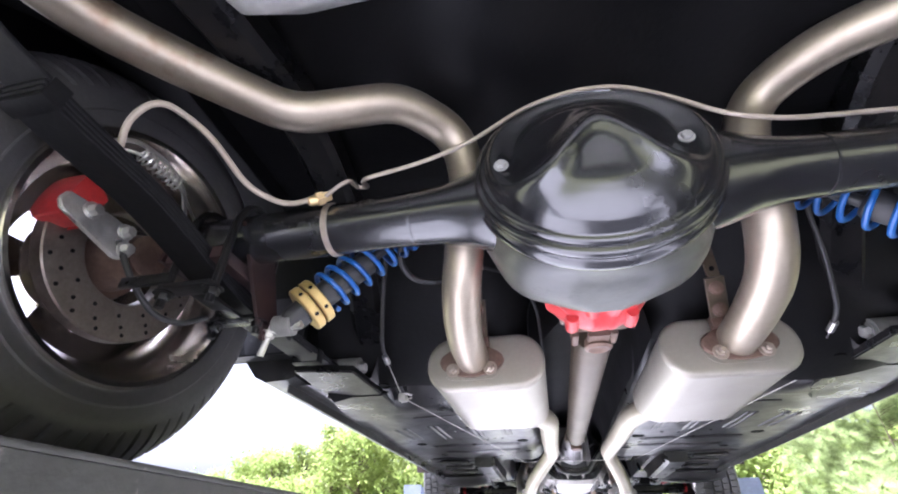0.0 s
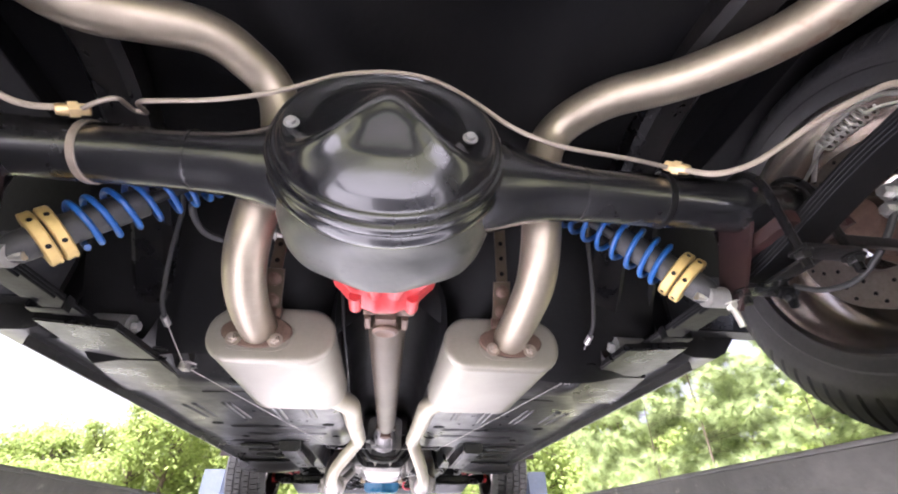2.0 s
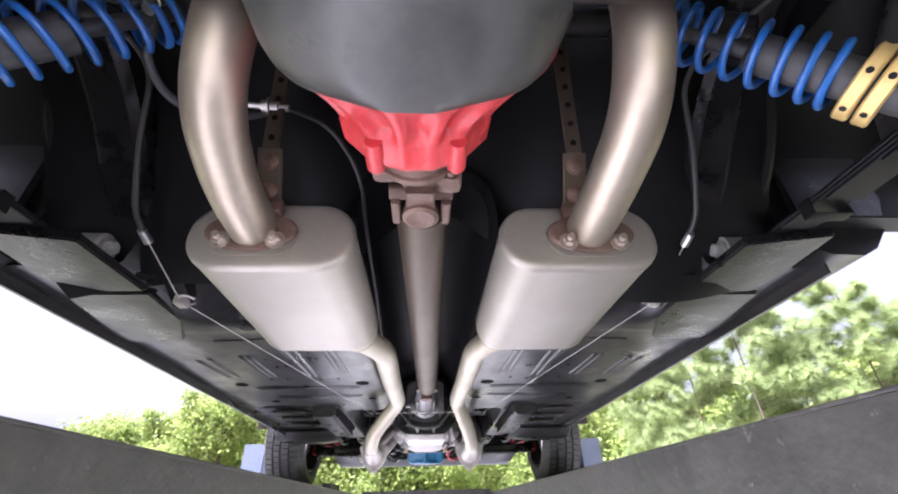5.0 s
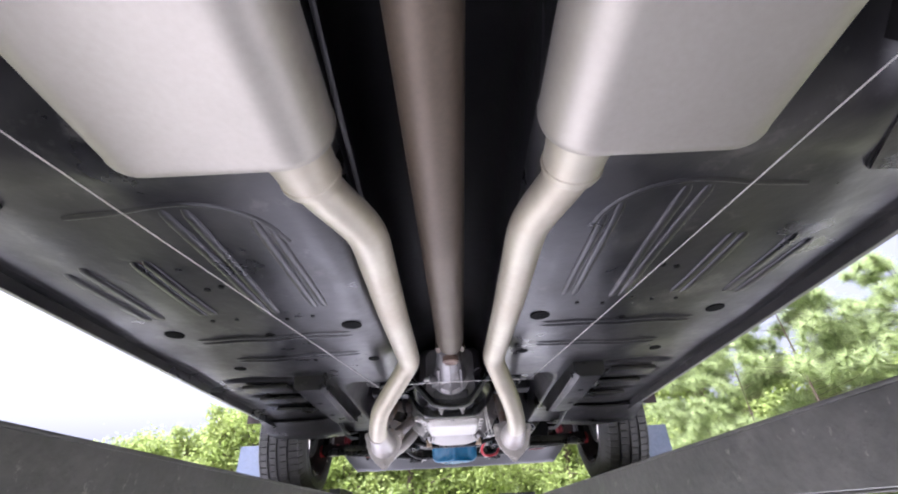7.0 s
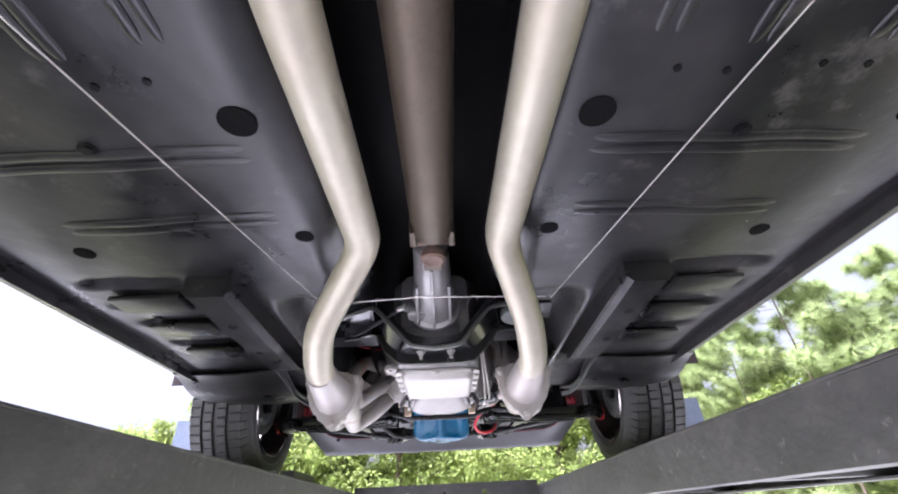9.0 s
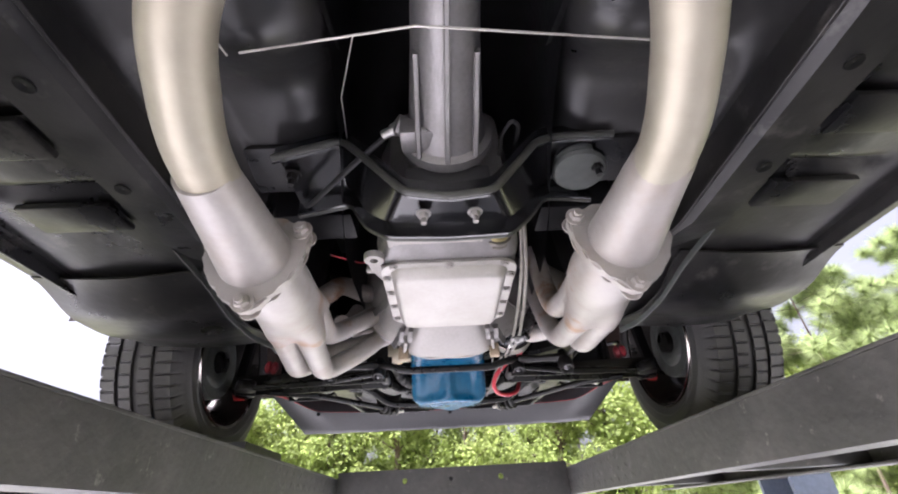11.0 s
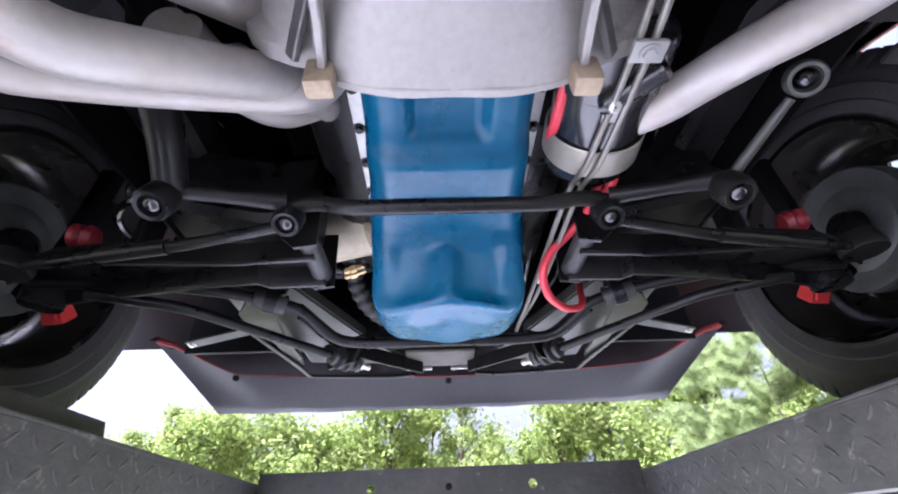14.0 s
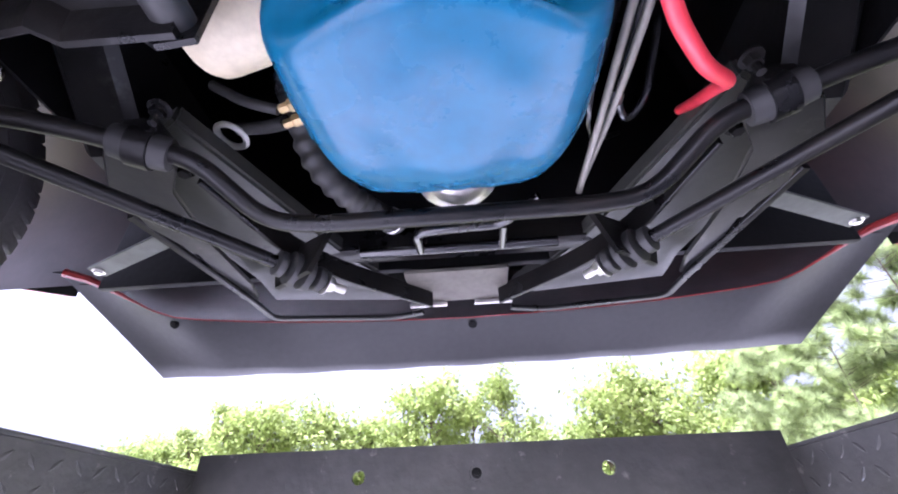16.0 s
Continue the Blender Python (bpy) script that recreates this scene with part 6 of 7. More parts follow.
for p in line + [PROFILE[-1]]:
    w, zb = along(p.y, W), p.z
    face = ease(p.y, 3.24, 3.262) * (1 - ease(p.y, 3.268, 3.4))
    wall = ease(1.832 - p.z, 0.0, 0.012) * (1 - ease(p.y, 3.258, 3.268)) * ease(p.y, 3.236, 3.244)
    ring = []
    for k in range(49):
        f = k / 48
        y = p.y
        if f < 0.2:
            t = f / 0.2
            x, z = -w - 0.004 * (1 - t), 1.925 + (zb + CR - 1.925) * t
        elif f < 0.3:
            a = radians(90 * (f - 0.2) / 0.1)
            x, z = -w + CR - CR * math.cos(a), zb + CR - CR * math.sin(a)
        elif f <= 0.7:
            t = (f - 0.3) / 0.4
            x, z = (-w + CR) * (1 - 2 * t), zb
            z -= 0.007 * math.sin(math.pi * t) * ease(p.y, 3.27, 3.34) * (1 - ease(p.y, 3.43, 3.49))
            z += 0.0025 * math.sin(9 * t + 3) * math.sin(40 * p.y) * ease(p.y, 3.28, 3.34) * ease(t, 0, 0.15) * (1 - ease(t, 0.85, 1))
            if p.y < 3.1:
                z += 0.016 * ease(0.052 - abs(x), 0.0, 0.016) * ease(p.y, 3.0, 3.02) * (1 - ease(p.y, 3.07, 3.09))
        elif f < 0.8:
            a = radians(90 * (f - 0.7) / 0.1)
            x, z = w - CR + CR * math.sin(a), zb + CR - CR * math.cos(a)
        else:
            t = (f - 0.8) / 0.2
            x, z = w + 0.004 * t, zb + CR + (1.925 - zb - CR) * t
        c = min(1.0, abs(x) / 0.09)
        y += 0.031 * c ** 1.5 * face * (1 if p.y < 3.41 else 0)
        # two pressed hollows beside an upright ridge in the rear wall of the sump
        y += wall * (0.013 * ease(x, 0.003, 0.022) * (1 - ease(x, 0.065, 0.09)) + 0.006 * ease(-x, 0.005, 0.03) * (1 - ease(-x, 0.07, 0.09)))
        ring.append(V(x, y, z))
    rings.append(ring)
bridge(b, rings)
pan_ob = part("oil_pan", b, "blue", eng, "glossy blue pressed oil pan with a deep front sump", sharp=40)
for q in (-1, 1):
    b = NB()
    # pale colour paints the gloss along the black block's lower edge
    box(b, (q * 0.1, 2.965, 1.919), (q * 0.121, 3.45, 1.926), 0.002)
    part("pan_rail", b, "tank", pan_ob, "pan rail, pale for the gloss on the black block's edge")
    for k in range(8):
        b = NB()
        bolt(b, (q * 0.114, 2.99 + 0.06 * k, 1.919), (0, 0, -1), 0.0055, 0.007)
        part("pan_bolt", b, "chassis", pan_ob)
b = NB()
lathe(b, [(0.034, 0), (0.046, 0.002), (0.048, 0.01), (0.048, 0.03), (0.03, 0.034)], (0.003, 3.51, 1.858), (0, 1, 0), 32, True)
part("crank_pulley", b, "zinc", eng, "bright crankshaft pulley")
of = thing("oil_filter", (-0.13, 3.355, 1.945), "cream-coloured oil filter canister on the engine's side", "oil filter")
OA = V(-0.93, 0.2, -0.08)
b = NB()
lathe(b, [(0.02, 0.004), (0.047, 0.004), (0.049, 0.01), (0.049, 0.104), (0.0475, 0.115), (0.042, 0.124), (0.02, 0.128)], (-0.13, 3.355, 1.945), OA, 40, True)
part("canister", b, "cream", of)
b = NB()
lathe(b, [(0.03, -0.01), (0.0505, -0.009), (0.0515, -0.005), (0.0515, 0.001), (0.0495, 0.004), (0.03, 0.005)], (-0.13, 3.355, 1.945), OA, 40, True)
part("base_rim", b, "castedge", of, "stained crimped rim")
st = thing("starter_motor", (0.165, 3.06, 1.82), "black starter motor with a silver band", "starter motor")
b = NB()
lathe(b, [(0.02, 0), (0.054, 0.002), (0.057, 0.008), (0.057, 0.06), (0.055, 0.062), (0.055, 0.17), (0.05, 0.18), (0.02, 0.182)], (0.17, 2.955, 1.885), (0.06, 1, -0.03), 32, True)
part("body", b, "gloss", st)
b = NB()
lathe(b, [(0.0575, 0.118), (0.059, 0.12), (0.059, 0.155), (0.0575, 0.157)], (0.17, 2.955, 1.885), (0.06, 1, -0.03), 32)
part("band", b, "muffler", st, "silver metal band")
b = NB()
plate(b, [(0.155, 3.0, 1.8285), (0.173, 3.0, 1.8272), (0.175, 3.03, 1.8262), (0.157, 3.03, 1.8275)], (0, 0, -0.0015))
part("sticker", b, "tank", st, "small white sticker")
b = NB()
tube(b, [(0.149, 3.008, 1.824), (0.152, 3.006, 1.823), (0.198, 2.972, 1.828), (0.201, 2.97, 1.829)], lambda f: 0.0125 if 0.1 < f < 0.9 else 0.009, 0, 18)
so = part("solenoid", b, "gloss", st, "small black solenoid")
b = NB()
lathe(b, [(0.001, 0.0025), (0.003, 0.0025), (0.0035, 0.0035), (0.006, 0.0025), (0.0066, 0.0), (0.0066, -0.003)], (0.158, 3.0, 1.8115), (0.0, -0.45, -0.9), 20)
part("terminal_screw", b, "zinc", so, "bright round screw")
cb = thing("battery_cable", (0.15, 3.3, 1.77), "thick red battery cable looping beside the oil pan", "cable")
b = NB()
tube(b, [(0.125, 2.99, 1.87), (0.122, 3.06, 1.86), (0.13, 3.12, 1.89)], 0.007, 0.03, 10)
part("upper_lead", b, "redhose", cb)
b = NB()
tube(b, [(0.205, 3.14, 1.87), (0.2, 3.2, 1.85), (0.182, 3.245, 1.842), (0.148, 3.255, 1.815), (0.134, 3.27, 1.785), (0.15, 3.31, 1.768), (0.19, 3.355, 1.77), (0.223, 3.378, 1.785), (0.235, 3.4, 1.81), (0.262, 3.47, 1.875), (0.285, 3.525, 1.93)], 0.0062, 0.03, 12)
part("loop", b, "redhose", cb)
b = NB()
tube(b, [(0.21, 3.1, 1.85), (0.205, 3.135, 1.835), (0.2, 3.15, 1.83)], 0.006, 0.0, 10)
part("terminal_boot", b, "redhose", cb)
for k, off in enumerate((0.0, 0.014)):
    b = NB()
    tube(b, [(0.113 + off * 0.3, 2.47, 1.895), (0.119 + off * 0.4, 2.53, 1.832), (0.125 + off * 0.5, 2.58, 1.81), (0.139 + off * 0.8, 2.73, 1.803), (0.15 + off, 2.86, 1.81), (0.158 + off, 2.95, 1.814), (0.154 + off, 3.09, 1.816), (0.152 + off, 3.13, 1.832), (0.15 + off, 3.19, 1.831), (0.145 + off, 3.284, 1.82), (0.139 + off, 3.4, 1.808 + off * 0.5), (0.137 + off * 0.4, 3.525, 1.809 + off)], 0.0036, 0.05, 10)
    solo("cooler_line", b, "coolertube", "bare steel gearbox cooler line running along the oil pan", "pipe", "cooler lines")
b = NB()
box(b, (0.15, 2.93, 1.804), (0.18, 2.95, 1.81), 0.002)
bolt(b, (0.165, 2.94, 1.804), (0, 0, -1), 0.006, 0.005)
solo("line_bracket", b, "greysteel", "small zinc bracket clamping the cooler lines", "bracket")
b = NB()
pts = rounded([(-0.15, 3.42, 2.02), (-0.19, 3.47, 1.99), (-0.19, 3.522, 1.925), (-0.163, 3.56, 1.885), (-0.12, 3.63, 1.885), (-0.1, 3.7, 1.92)], 0.06)
fine = [p.lerp(q, k / 40) for p, q in zip(pts, pts[1:]) for k in range(40) if (q - p).length > 0.02 or k % 10 == 0]
way = [fine[0]]
for p in fine:
    if (p - way[-1]).length > 0.0022:
        way.append(p)
turns = 0.0022 * len(way) / 0.013
tube(b, way, lambda f: 0.0175 + 0.002 * math.sin(2 * math.pi * f * turns), 0, 20)
rh = thing("radiator_hose", (-0.15, 3.55, 1.85), "black corrugated lower radiator hose with wire clamps", "hose")
part("hose", b, "rubber", rh)
for p, q in ((0, 2), (-1, -3)):
    b = NB()
    lathe(b, [(0.019, -0.006), (0.0212, -0.005), (0.0212, 0.005), (0.019, 0.006)], pts[p].lerp(pts[q], 0.4), pts[q] - pts[p], 20)
    part("clamp", b, "zinc", rh)
fp = thing("fuel_pump", (-0.17, 3.47, 1.94), "dark mechanical fuel pump with brass unions", "fuel pump")
b = NB()
lathe(b, [(0.02, 0), (0.04, 0.004), (0.045, 0.015), (0.04, 0.03), (0.03, 0.05)], (-0.17, 3.47, 1.945), (0, 0.2, 1), 24, True)
part("body", b, "chassis", fp)
for at in (V(-0.188, 3.468, 1.925), V(-0.192, 3.492, 1.927)):
    b = NB()
    lathe(b, [(0.005, -0.03), (0.0055, -0.012), (0.0085, -0.011), (0.0085, 0.0), (0.006, 0.002), (0.006, 0.012), (0.0042, 0.014)], at, (-0.9, 0.1, -0.25), 6, True)
    part("union", b, "brass", fp, "brass union")
b = NB()
tube(b, [(-0.28, 3.515, 1.95), (-0.235, 3.508, 1.94), (-0.205, 3.495, 1.93)], 0.0085, 0.02, 12)
tube(b, [(-0.202, 3.47, 1.922), (-0.24, 3.462, 1.93), (-0.285, 3.455, 1.96)], 0.0065, 0.02, 12)
part("hose", b, "rubber", fp)
b = NB()
lathe(b, [(0.016, 0), (0.0215, 0.0), (0.0235, 0.004), (0.021, 0.008), (0.016, 0.006)], (-0.288, 3.518, 1.945), (-0.2, 0, -1), 24)
part("cap", b, "tank", fp, "white-rimmed cap")

b = NB()
tube(b, [(0.23, 3.3, 2.0), (0.2, 3.42, 1.93), (0.185, 3.47, 1.895), (0.2, 3.5, 1.885), (0.222, 3.48, 1.9), (0.235, 3.42, 1.96)], 0.0045, 0.03, 10)
loom = thing("wiring_loom", (0.2, 3.45, 1.9), "black wiring loom hanging in a loop beside the oil pan", "wiring")
part("loop", b, "gloss", loom)
b = NB()
tube(b, [(0.18, 3.3, 1.99), (0.165, 3.42, 1.93), (0.16, 3.5, 1.9), (0.18, 3.56, 1.92), (0.24, 3.6, 1.98)], 0.0035, 0.03, 10)
part("lead", b, "gloss", loom)
b = NB()
lathe(b, [(0.0055, 0), (0.007, 0.001), (0.007, 0.012), (0.0055, 0.013)], (0.187, 3.466, 1.8965), (-0.2, 0.7, -0.4), 12, True)
part("connector", b, "zinc", loom, "bright wire connector")

# ---- steering ----
steer = thing("steering_linkage", (0, 3.12, 1.78), "black forged steering linkage with round ball joints", "steering linkage")
b = NB()
tube(b, [(-0.205, 3.15, 1.82), (-0.16, 3.135, 1.815), (-0.12, 3.125, 1.797), (0.12, 3.125, 1.797), (0.16, 3.135, 1.815), (0.205, 3.15, 1.82)], 0.0098, 0.03, 16)
part("centre_link", b, "chassis", steer, "long black centre link")
for s in SIDES:
    for at, r in ((V(s * 0.196, 3.157, 1.816), 0.018), (V(s * 0.316, 3.1, 1.8), 0.0195)):
        b = NB()
        lathe(b, [(0.001, -0.025), (r * 0.6, -0.025), (r * 0.66, -0.032), (r * 0.86, -0.033), (r * 0.97, -0.029), (r, -0.02), (r, -0.006), (r * 0.8, 0.004), (0.012, 0.012), (0.012, 0.03)], at, (0, 0.5, 1), 28, True)
        j = part("ball_joint", b, "chassis", steer, "round ball joint with a greasy cap", sharp=30)
        b = NB()
        lathe(b, [(0.001, -0.034), (r * 0.22, -0.0335), (r * 0.42, -0.031), (r * 0.56, -0.026)], at, (0, 0.5, 1), 22)
        part("cap", b, "gloss", j)
    b = NB()
    tube(b, [(s * 0.2, 3.165, 1.805), (s * 0.34, 3.19, 1.795), (s * 0.6, 3.24, 1.8)], 0.0078, 0, 14)
    part("tie_rod", b, "chassis", steer, "black tie rod")
    b = NB()
    tube(b, [(s * 0.36, 3.193, 1.795), (s * 0.46, 3.212, 1.797)], 0.0102, 0, 14)
    part("adjuster_sleeve", b, "chassis", steer)
    b = NB()
    tube(b, [(s * 0.316, 3.1, 1.808), (s * 0.26, 3.118, 1.812), (s * 0.2, 3.14, 1.82)], lambda f: 0.0085 + 0.003 * abs(2 * f - 1), 0, 14)
    part("link_arm", b, "chassis", steer)
    b = NB()
    if s < 0:
        tube(b, [(-0.312, 3.1, 1.806), (-0.312, 3.06, 1.85), (-0.325, 3.0, 1.93), (-0.335, 2.97, 2.02)], lambda f: 0.018 + 0.006 * f, 0.04, 16)
        part("pitman_arm", b, "chassis", steer, "thick black pitman arm")
    else:
        tube(b, [(0.322, 3.1, 1.81), (0.33, 3.092, 1.812), (0.354, 3.012, 1.838)], lambda f: 0.0052 + 0.003 * (1 - f), 0.0, 12)
        arm_ob = part("idler_arm", b, "belly", steer, "slender worn idler arm with a ring end")
        b = NB()
        lathe(b, [(0.012, -0.003), (0.013, -0.007), (0.0165, -0.007), (0.0185, -0.003), (0.0185, 0.01), (0.015, 0.014), (0.001, 0.014)], (0.361, 2.994, 1.845), (0.45, 0.45, 0.78), 28)
        part("ring_end", b, "belly", arm_ob)
        b = NB()
        lathe(b, [(0.001, -0.009), (0.004, -0.008), (0.0075, -0.005), (0.0102, 0.002), (0.0102, 0.012)], (0.361, 2.994, 1.845), (0.45, 0.45, 0.78), 22)
        part("ball_stud", b, "gloss", arm_ob, "shiny black ball stud")
    b = NB()
    lathe(b, [(0.012, 0), (0.028, 0.002), (0.03, 0.01), (0.026, 0.03), (0.012, 0.035)], (s * 0.6, 3.24, 1.79), (0, 0, 1), 22, True)
    part("outer_joint", b, "chassis", steer)

# ---- front suspension ----
for s in SIDES:
    arm = thing("lower_control_arm", (s * 0.42, 3.29, 1.79), "black pressed steel lower control arm", "control arm", "lower control arms")
    b = NB()
    rings = []
    for x, y0, y1, z in ((0.188, 3.238, 3.315, 1.8), (0.27, 3.24, 3.313, 1.798), (0.285, 3.243, 3.3, 1.798), (0.36, 3.238, 3.306, 1.797), (0.46, 3.236, 3.328, 1.8), (0.56, 3.252, 3.352, 1.806), (0.64, 3.292, 3.386, 1.816), (0.68, 3.32, 3.382, 1.822)):
        c = 0.006
        rings.append([V(s * x, y0, z + 0.036), V(s * x, y0 - 0.002, z + 0.004), V(s * x, y0, z), V(s * x, y0 + 0.005, z), V(s * x, y0 + 0.008, z + 0.006), V(s * x, y0 + 0.012, z + 0.03), V(s * x, y1 - 0.012, z + 0.03), V(s * x, y1 - 0.008, z + 0.006), V(s * x, y1 - 0.005, z), V(s * x, y1, z), V(s * x, y1 + 0.002, z + 0.004), V(s * x, y1, z + 0.036)])
    bridge(b, rings)
    part("arm", b, "chassis", arm, sharp=30)
    b = NB()
    lathe(b, [(0.02, -0.02), (0.03, -0.018), (0.032, 0.0), (0.03, 0.02), (0.015, 0.04)], (s * 0.655, 3.365, 1.825), (0, 0, 1), 24, True)
    part("ball_joint", b, "chassis", arm)
    b = NB()
    tube(b, [(s * 0.195, 3.215, 1.822), (s * 0.195, 3.315, 1.822)], 0.015, 0, 20)
    part("bush", b, "rubber", arm)
    for y0 in (3.205, 3.316):
        b = NB()
        plate(b, [(s * 0.176, y0, 1.802), (s * 0.206, y0, 1.798), (s * 0.225, y0, 1.815), (s * 0.26, y0, 1.9), (s * 0.18, y0, 1.9)], (0, 0.005, 0))
        part("pivot_bracket", b, "chassis", arm)
    b = NB()
    rings = []
    for x, z in ((0.2, 1.875), (0.26, 1.865), (0.42, 1.9)):
        rings.append([V(s * x, 3.215, z), V(s * x, 3.225, z - 0.01), V(s * x, 3.3, z - 0.01), V(s * x, 3.31, z), V(s * x, 3.31, z + 0.1), V(s * x, 3.215, z + 0.1)])
    bridge(b, rings)
    part("engine_crossmember", b, "chassis", car, "black box-section engine crossmember end")
    rod = thing("strut_rod", (s * 0.35, 3.5, 1.8), "black strut rod with stacked rubber bushings", "strut rod", "strut rods")
    b = NB()
    tube(b, [(s * 0.56, 3.33, 1.808), (s * 0.5, 3.352, 1.806), (s * 0.44, 3.385, 1.808), (s * 0.235, 3.635, 1.808), (s * 0.195, 3.69, 1.808)], 0.0095, 0.03, 14)
    part("rod", b, "chassis", rod)
    ax = V(s * 0.235 - s * 0.44, 3.635 - 3.385, 0).normalized()
    for k, (d, r) in enumerate(((-0.03, 0.018), (-0.012, 0.024), (0.008, 0.024), (0.028, 0.018))):
        b = NB()
        lathe(b, [(r * 0.7, 0), (r, 0.003), (r, 0.012), (r * 0.7, 0.015)], V(s * 0.228, 3.645, 1.808) + ax * d, ax, 24, True)
        part("bushing", b, "rubber", rod)
    b = NB()
    bolt(b, V(s * 0.2, 3.684, 1.808), ax, 0.012, 0.014, True, 0.02)
    part("nut", b, "zinc", rod)
    # forward horn of the chassis that carries rod and stabiliser
    b = NB()
    plate(b, [(s * 0.31, 3.45, 1.868), (s * 0.4, 3.5, 1.868), (s * 0.415, 3.6, 1.862), (s * 0.36, 3.78, 1.852), (s * 0.36, 3.855, 1.85), (s * 0.13, 3.885, 1.85), (s * 0.085, 3.868, 1.85), (s * 0.19, 3.73, 1.86)], (0, 0, 0.03))
    bmesh.ops.translate(b, verts=b.verts, vec=(0, 0, 0.026))
    bmesh.ops.bevel(b, geom=list(b.edges), offset=0.005, segments=2, affect="EDGES")
    horn = part("chassis_horn", b, "belly", car, "black chassis horn in front of the axle")
    b = NB()
    strap(b, [(s * 0.42, 3.56, 1.853), (s * 0.365, 3.78, 1.843), (s * 0.355, 3.86, 1.842), (s * 0.14, 3.885, 1.842), (s * 0.08, 3.87, 1.842)], 0.012, 0.008, 0.02, up=(0, 0, 1))
    part("horn_lip", b, "chassis", horn)
    b = NB()
    strap(b, [(s * 0.282, 3.49, 1.847), (s * 0.262, 3.56, 1.845), (s * 0.242, 3.64, 1.845), (s * 0.182, 3.72, 1.845), (s * 0.06, 3.835, 1.85)], 0.006, 0.034, 0.05, up=(0, 0, 1))
    part("horn_lip", b, "chassis", horn)
    b = NB()
    plate(b, [(s * 0.2, 3.62, 1.79), (s * 0.26, 3.66, 1.79), (s * 0.28, 3.68, 1.853), (s * 0.18, 3.62, 1.853)], (s * -0.004, 0.006, 0))
    part("rod_bracket", b, "chassis", horn)
    b = NB()
    plate(b, [(s * p, q, 1.848) for p, q in ((0.3, 3.47), (0.33, 3.445), (0.372, 3.45), (0.404, 3.5), (0.41, 3.58), (0.378, 3.65), (0.386, 3.79), (0.356, 3.795), (0.345, 3.742), (0.352, 3.62), (0.34, 3.52))], (0, 0, 0.007))
    bmesh.ops.bevel(b, geom=list(b.edges), offset=0.002, segments=1, affect="EDGES")
    part("horn_strip", b, "floor", horn, "satin black folded outer edge")
    b = NB()
    strap(b, [(s * 0.415, 3.64, 1.883), (s * 0.62, 3.735, 1.888)], 0.03, 0.005, 0, up=(0, 0, 1))
    brace = part("wing_brace", b, "shield", car, "grey flat steel brace")
    b = NB()
    bolt(b, (s * 0.612, 3.73, 1.886), (0, 0, -1), 0.007, 0.006)
    part("bolt", b, "zinc", brace)
    # shock tower spring, seen above the arm
    sp = thing("front_spring", (s * 0.52, 3.33, 1.84), "dark front coil spring and shock above the arm", "coil spring", "front springs")
    b = NB()
    pts = [V(s * 0.53 + 0.055 * math.cos(2 * math.pi * 5 * k / 100), 3.36 + 0.055 * math.sin(2 * math.pi * 5 * k / 100), 1.93 + 0.3 * k / 100) for k in range(101)]
    tube(b, pts, 0.007, 0, 8)
    part("coil", b, "gloss", sp)
    b = NB()
    tube(b, [(s * 0.52, 3.35, 1.83), (s * 0.53, 3.36, 2.3)], 0.022, 0, 16)
    part("shock", b, "gloss", sp)
    b = NB()
    lathe(b, [(0.006, -0.022), (0.016, -0.018), (0.02, -0.008), (0.013, -0.002), (0.019, 0.004), (0.018, 0.012), (0.006, 0.018)], (s * 0.545, 3.262, 1.866), (s * 0.8, -0.2, 0.1), 20, True)
    part("bump_stop", b, "darkred", sp, "small red rubber bump stop")
    b = NB()
    strap(b, [(s * 0.68, 3.36, 1.82), (s * 0.68, 3.385, 1.93), (s * 0.66, 3.37, 2.1)], 0.032, 0.034, 0.03, up=(0, 1, 0))
    part("spindle", b, "dark", sp)
bar = thing("stabiliser_bar", (0, 3.53, 1.79), "black front stabiliser bar bending round the engine sump", "stabiliser bar")
b = NB()
half = [(0.66, 3.33, 1.83), (0.5, 3.365, 1.845), (0.385, 3.42, 1.852), (0.33, 3.447, 1.848), (0.275, 3.462, 1.84), (0.215, 3.528, 1.8), (0.15, 3.534, 1.796)]
tube(b, [(-x, y, z) for x, y, z in half] + [(x, y, z) for x, y, z in half[::-1]], 0.0105, 0.045, 16)
part("bar", b, "chassis", bar, sharp=60)
for s in SIDES:
    b = NB()
    d = V(s * 0.9, -0.4, 0.1).normalized()
    lathe(b, [(0.012, -0.03), (0.018, -0.028), (0.0195, -0.012), (0.0195, 0.012), (0.018, 0.028), (0.012, 0.03)], (s * 0.325, 3.449, 1.848), d, 20, True)
    part("rubber_bush", b, "rubber", bar)
    b = NB()
    lathe(b, [(0.0195, -0.011), (0.0225, -0.011), (0.0225, 0.011), (0.0195, 0.011)], (s * 0.325, 3.449, 1.848), d, 20)
    box(b, (s * 0.306, 3.43, 1.852), (s * 0.344, 3.47, 1.874), 0.003)
    part("clamp", b, "chassis", bar)
    b = NB()
    bolt(b, (s * 0.315, 3.5, 1.866), (0, 0, -1), 0.008, 0.01)
    part("bolt", b, "chassis", bar)
    b = NB()
    bolt(b, (s * 0.29, 3.415, 1.866), (0, 0, -1), 0.008, 0.012, True, 0.012)
    part("bolt", b, "chassis", bar)

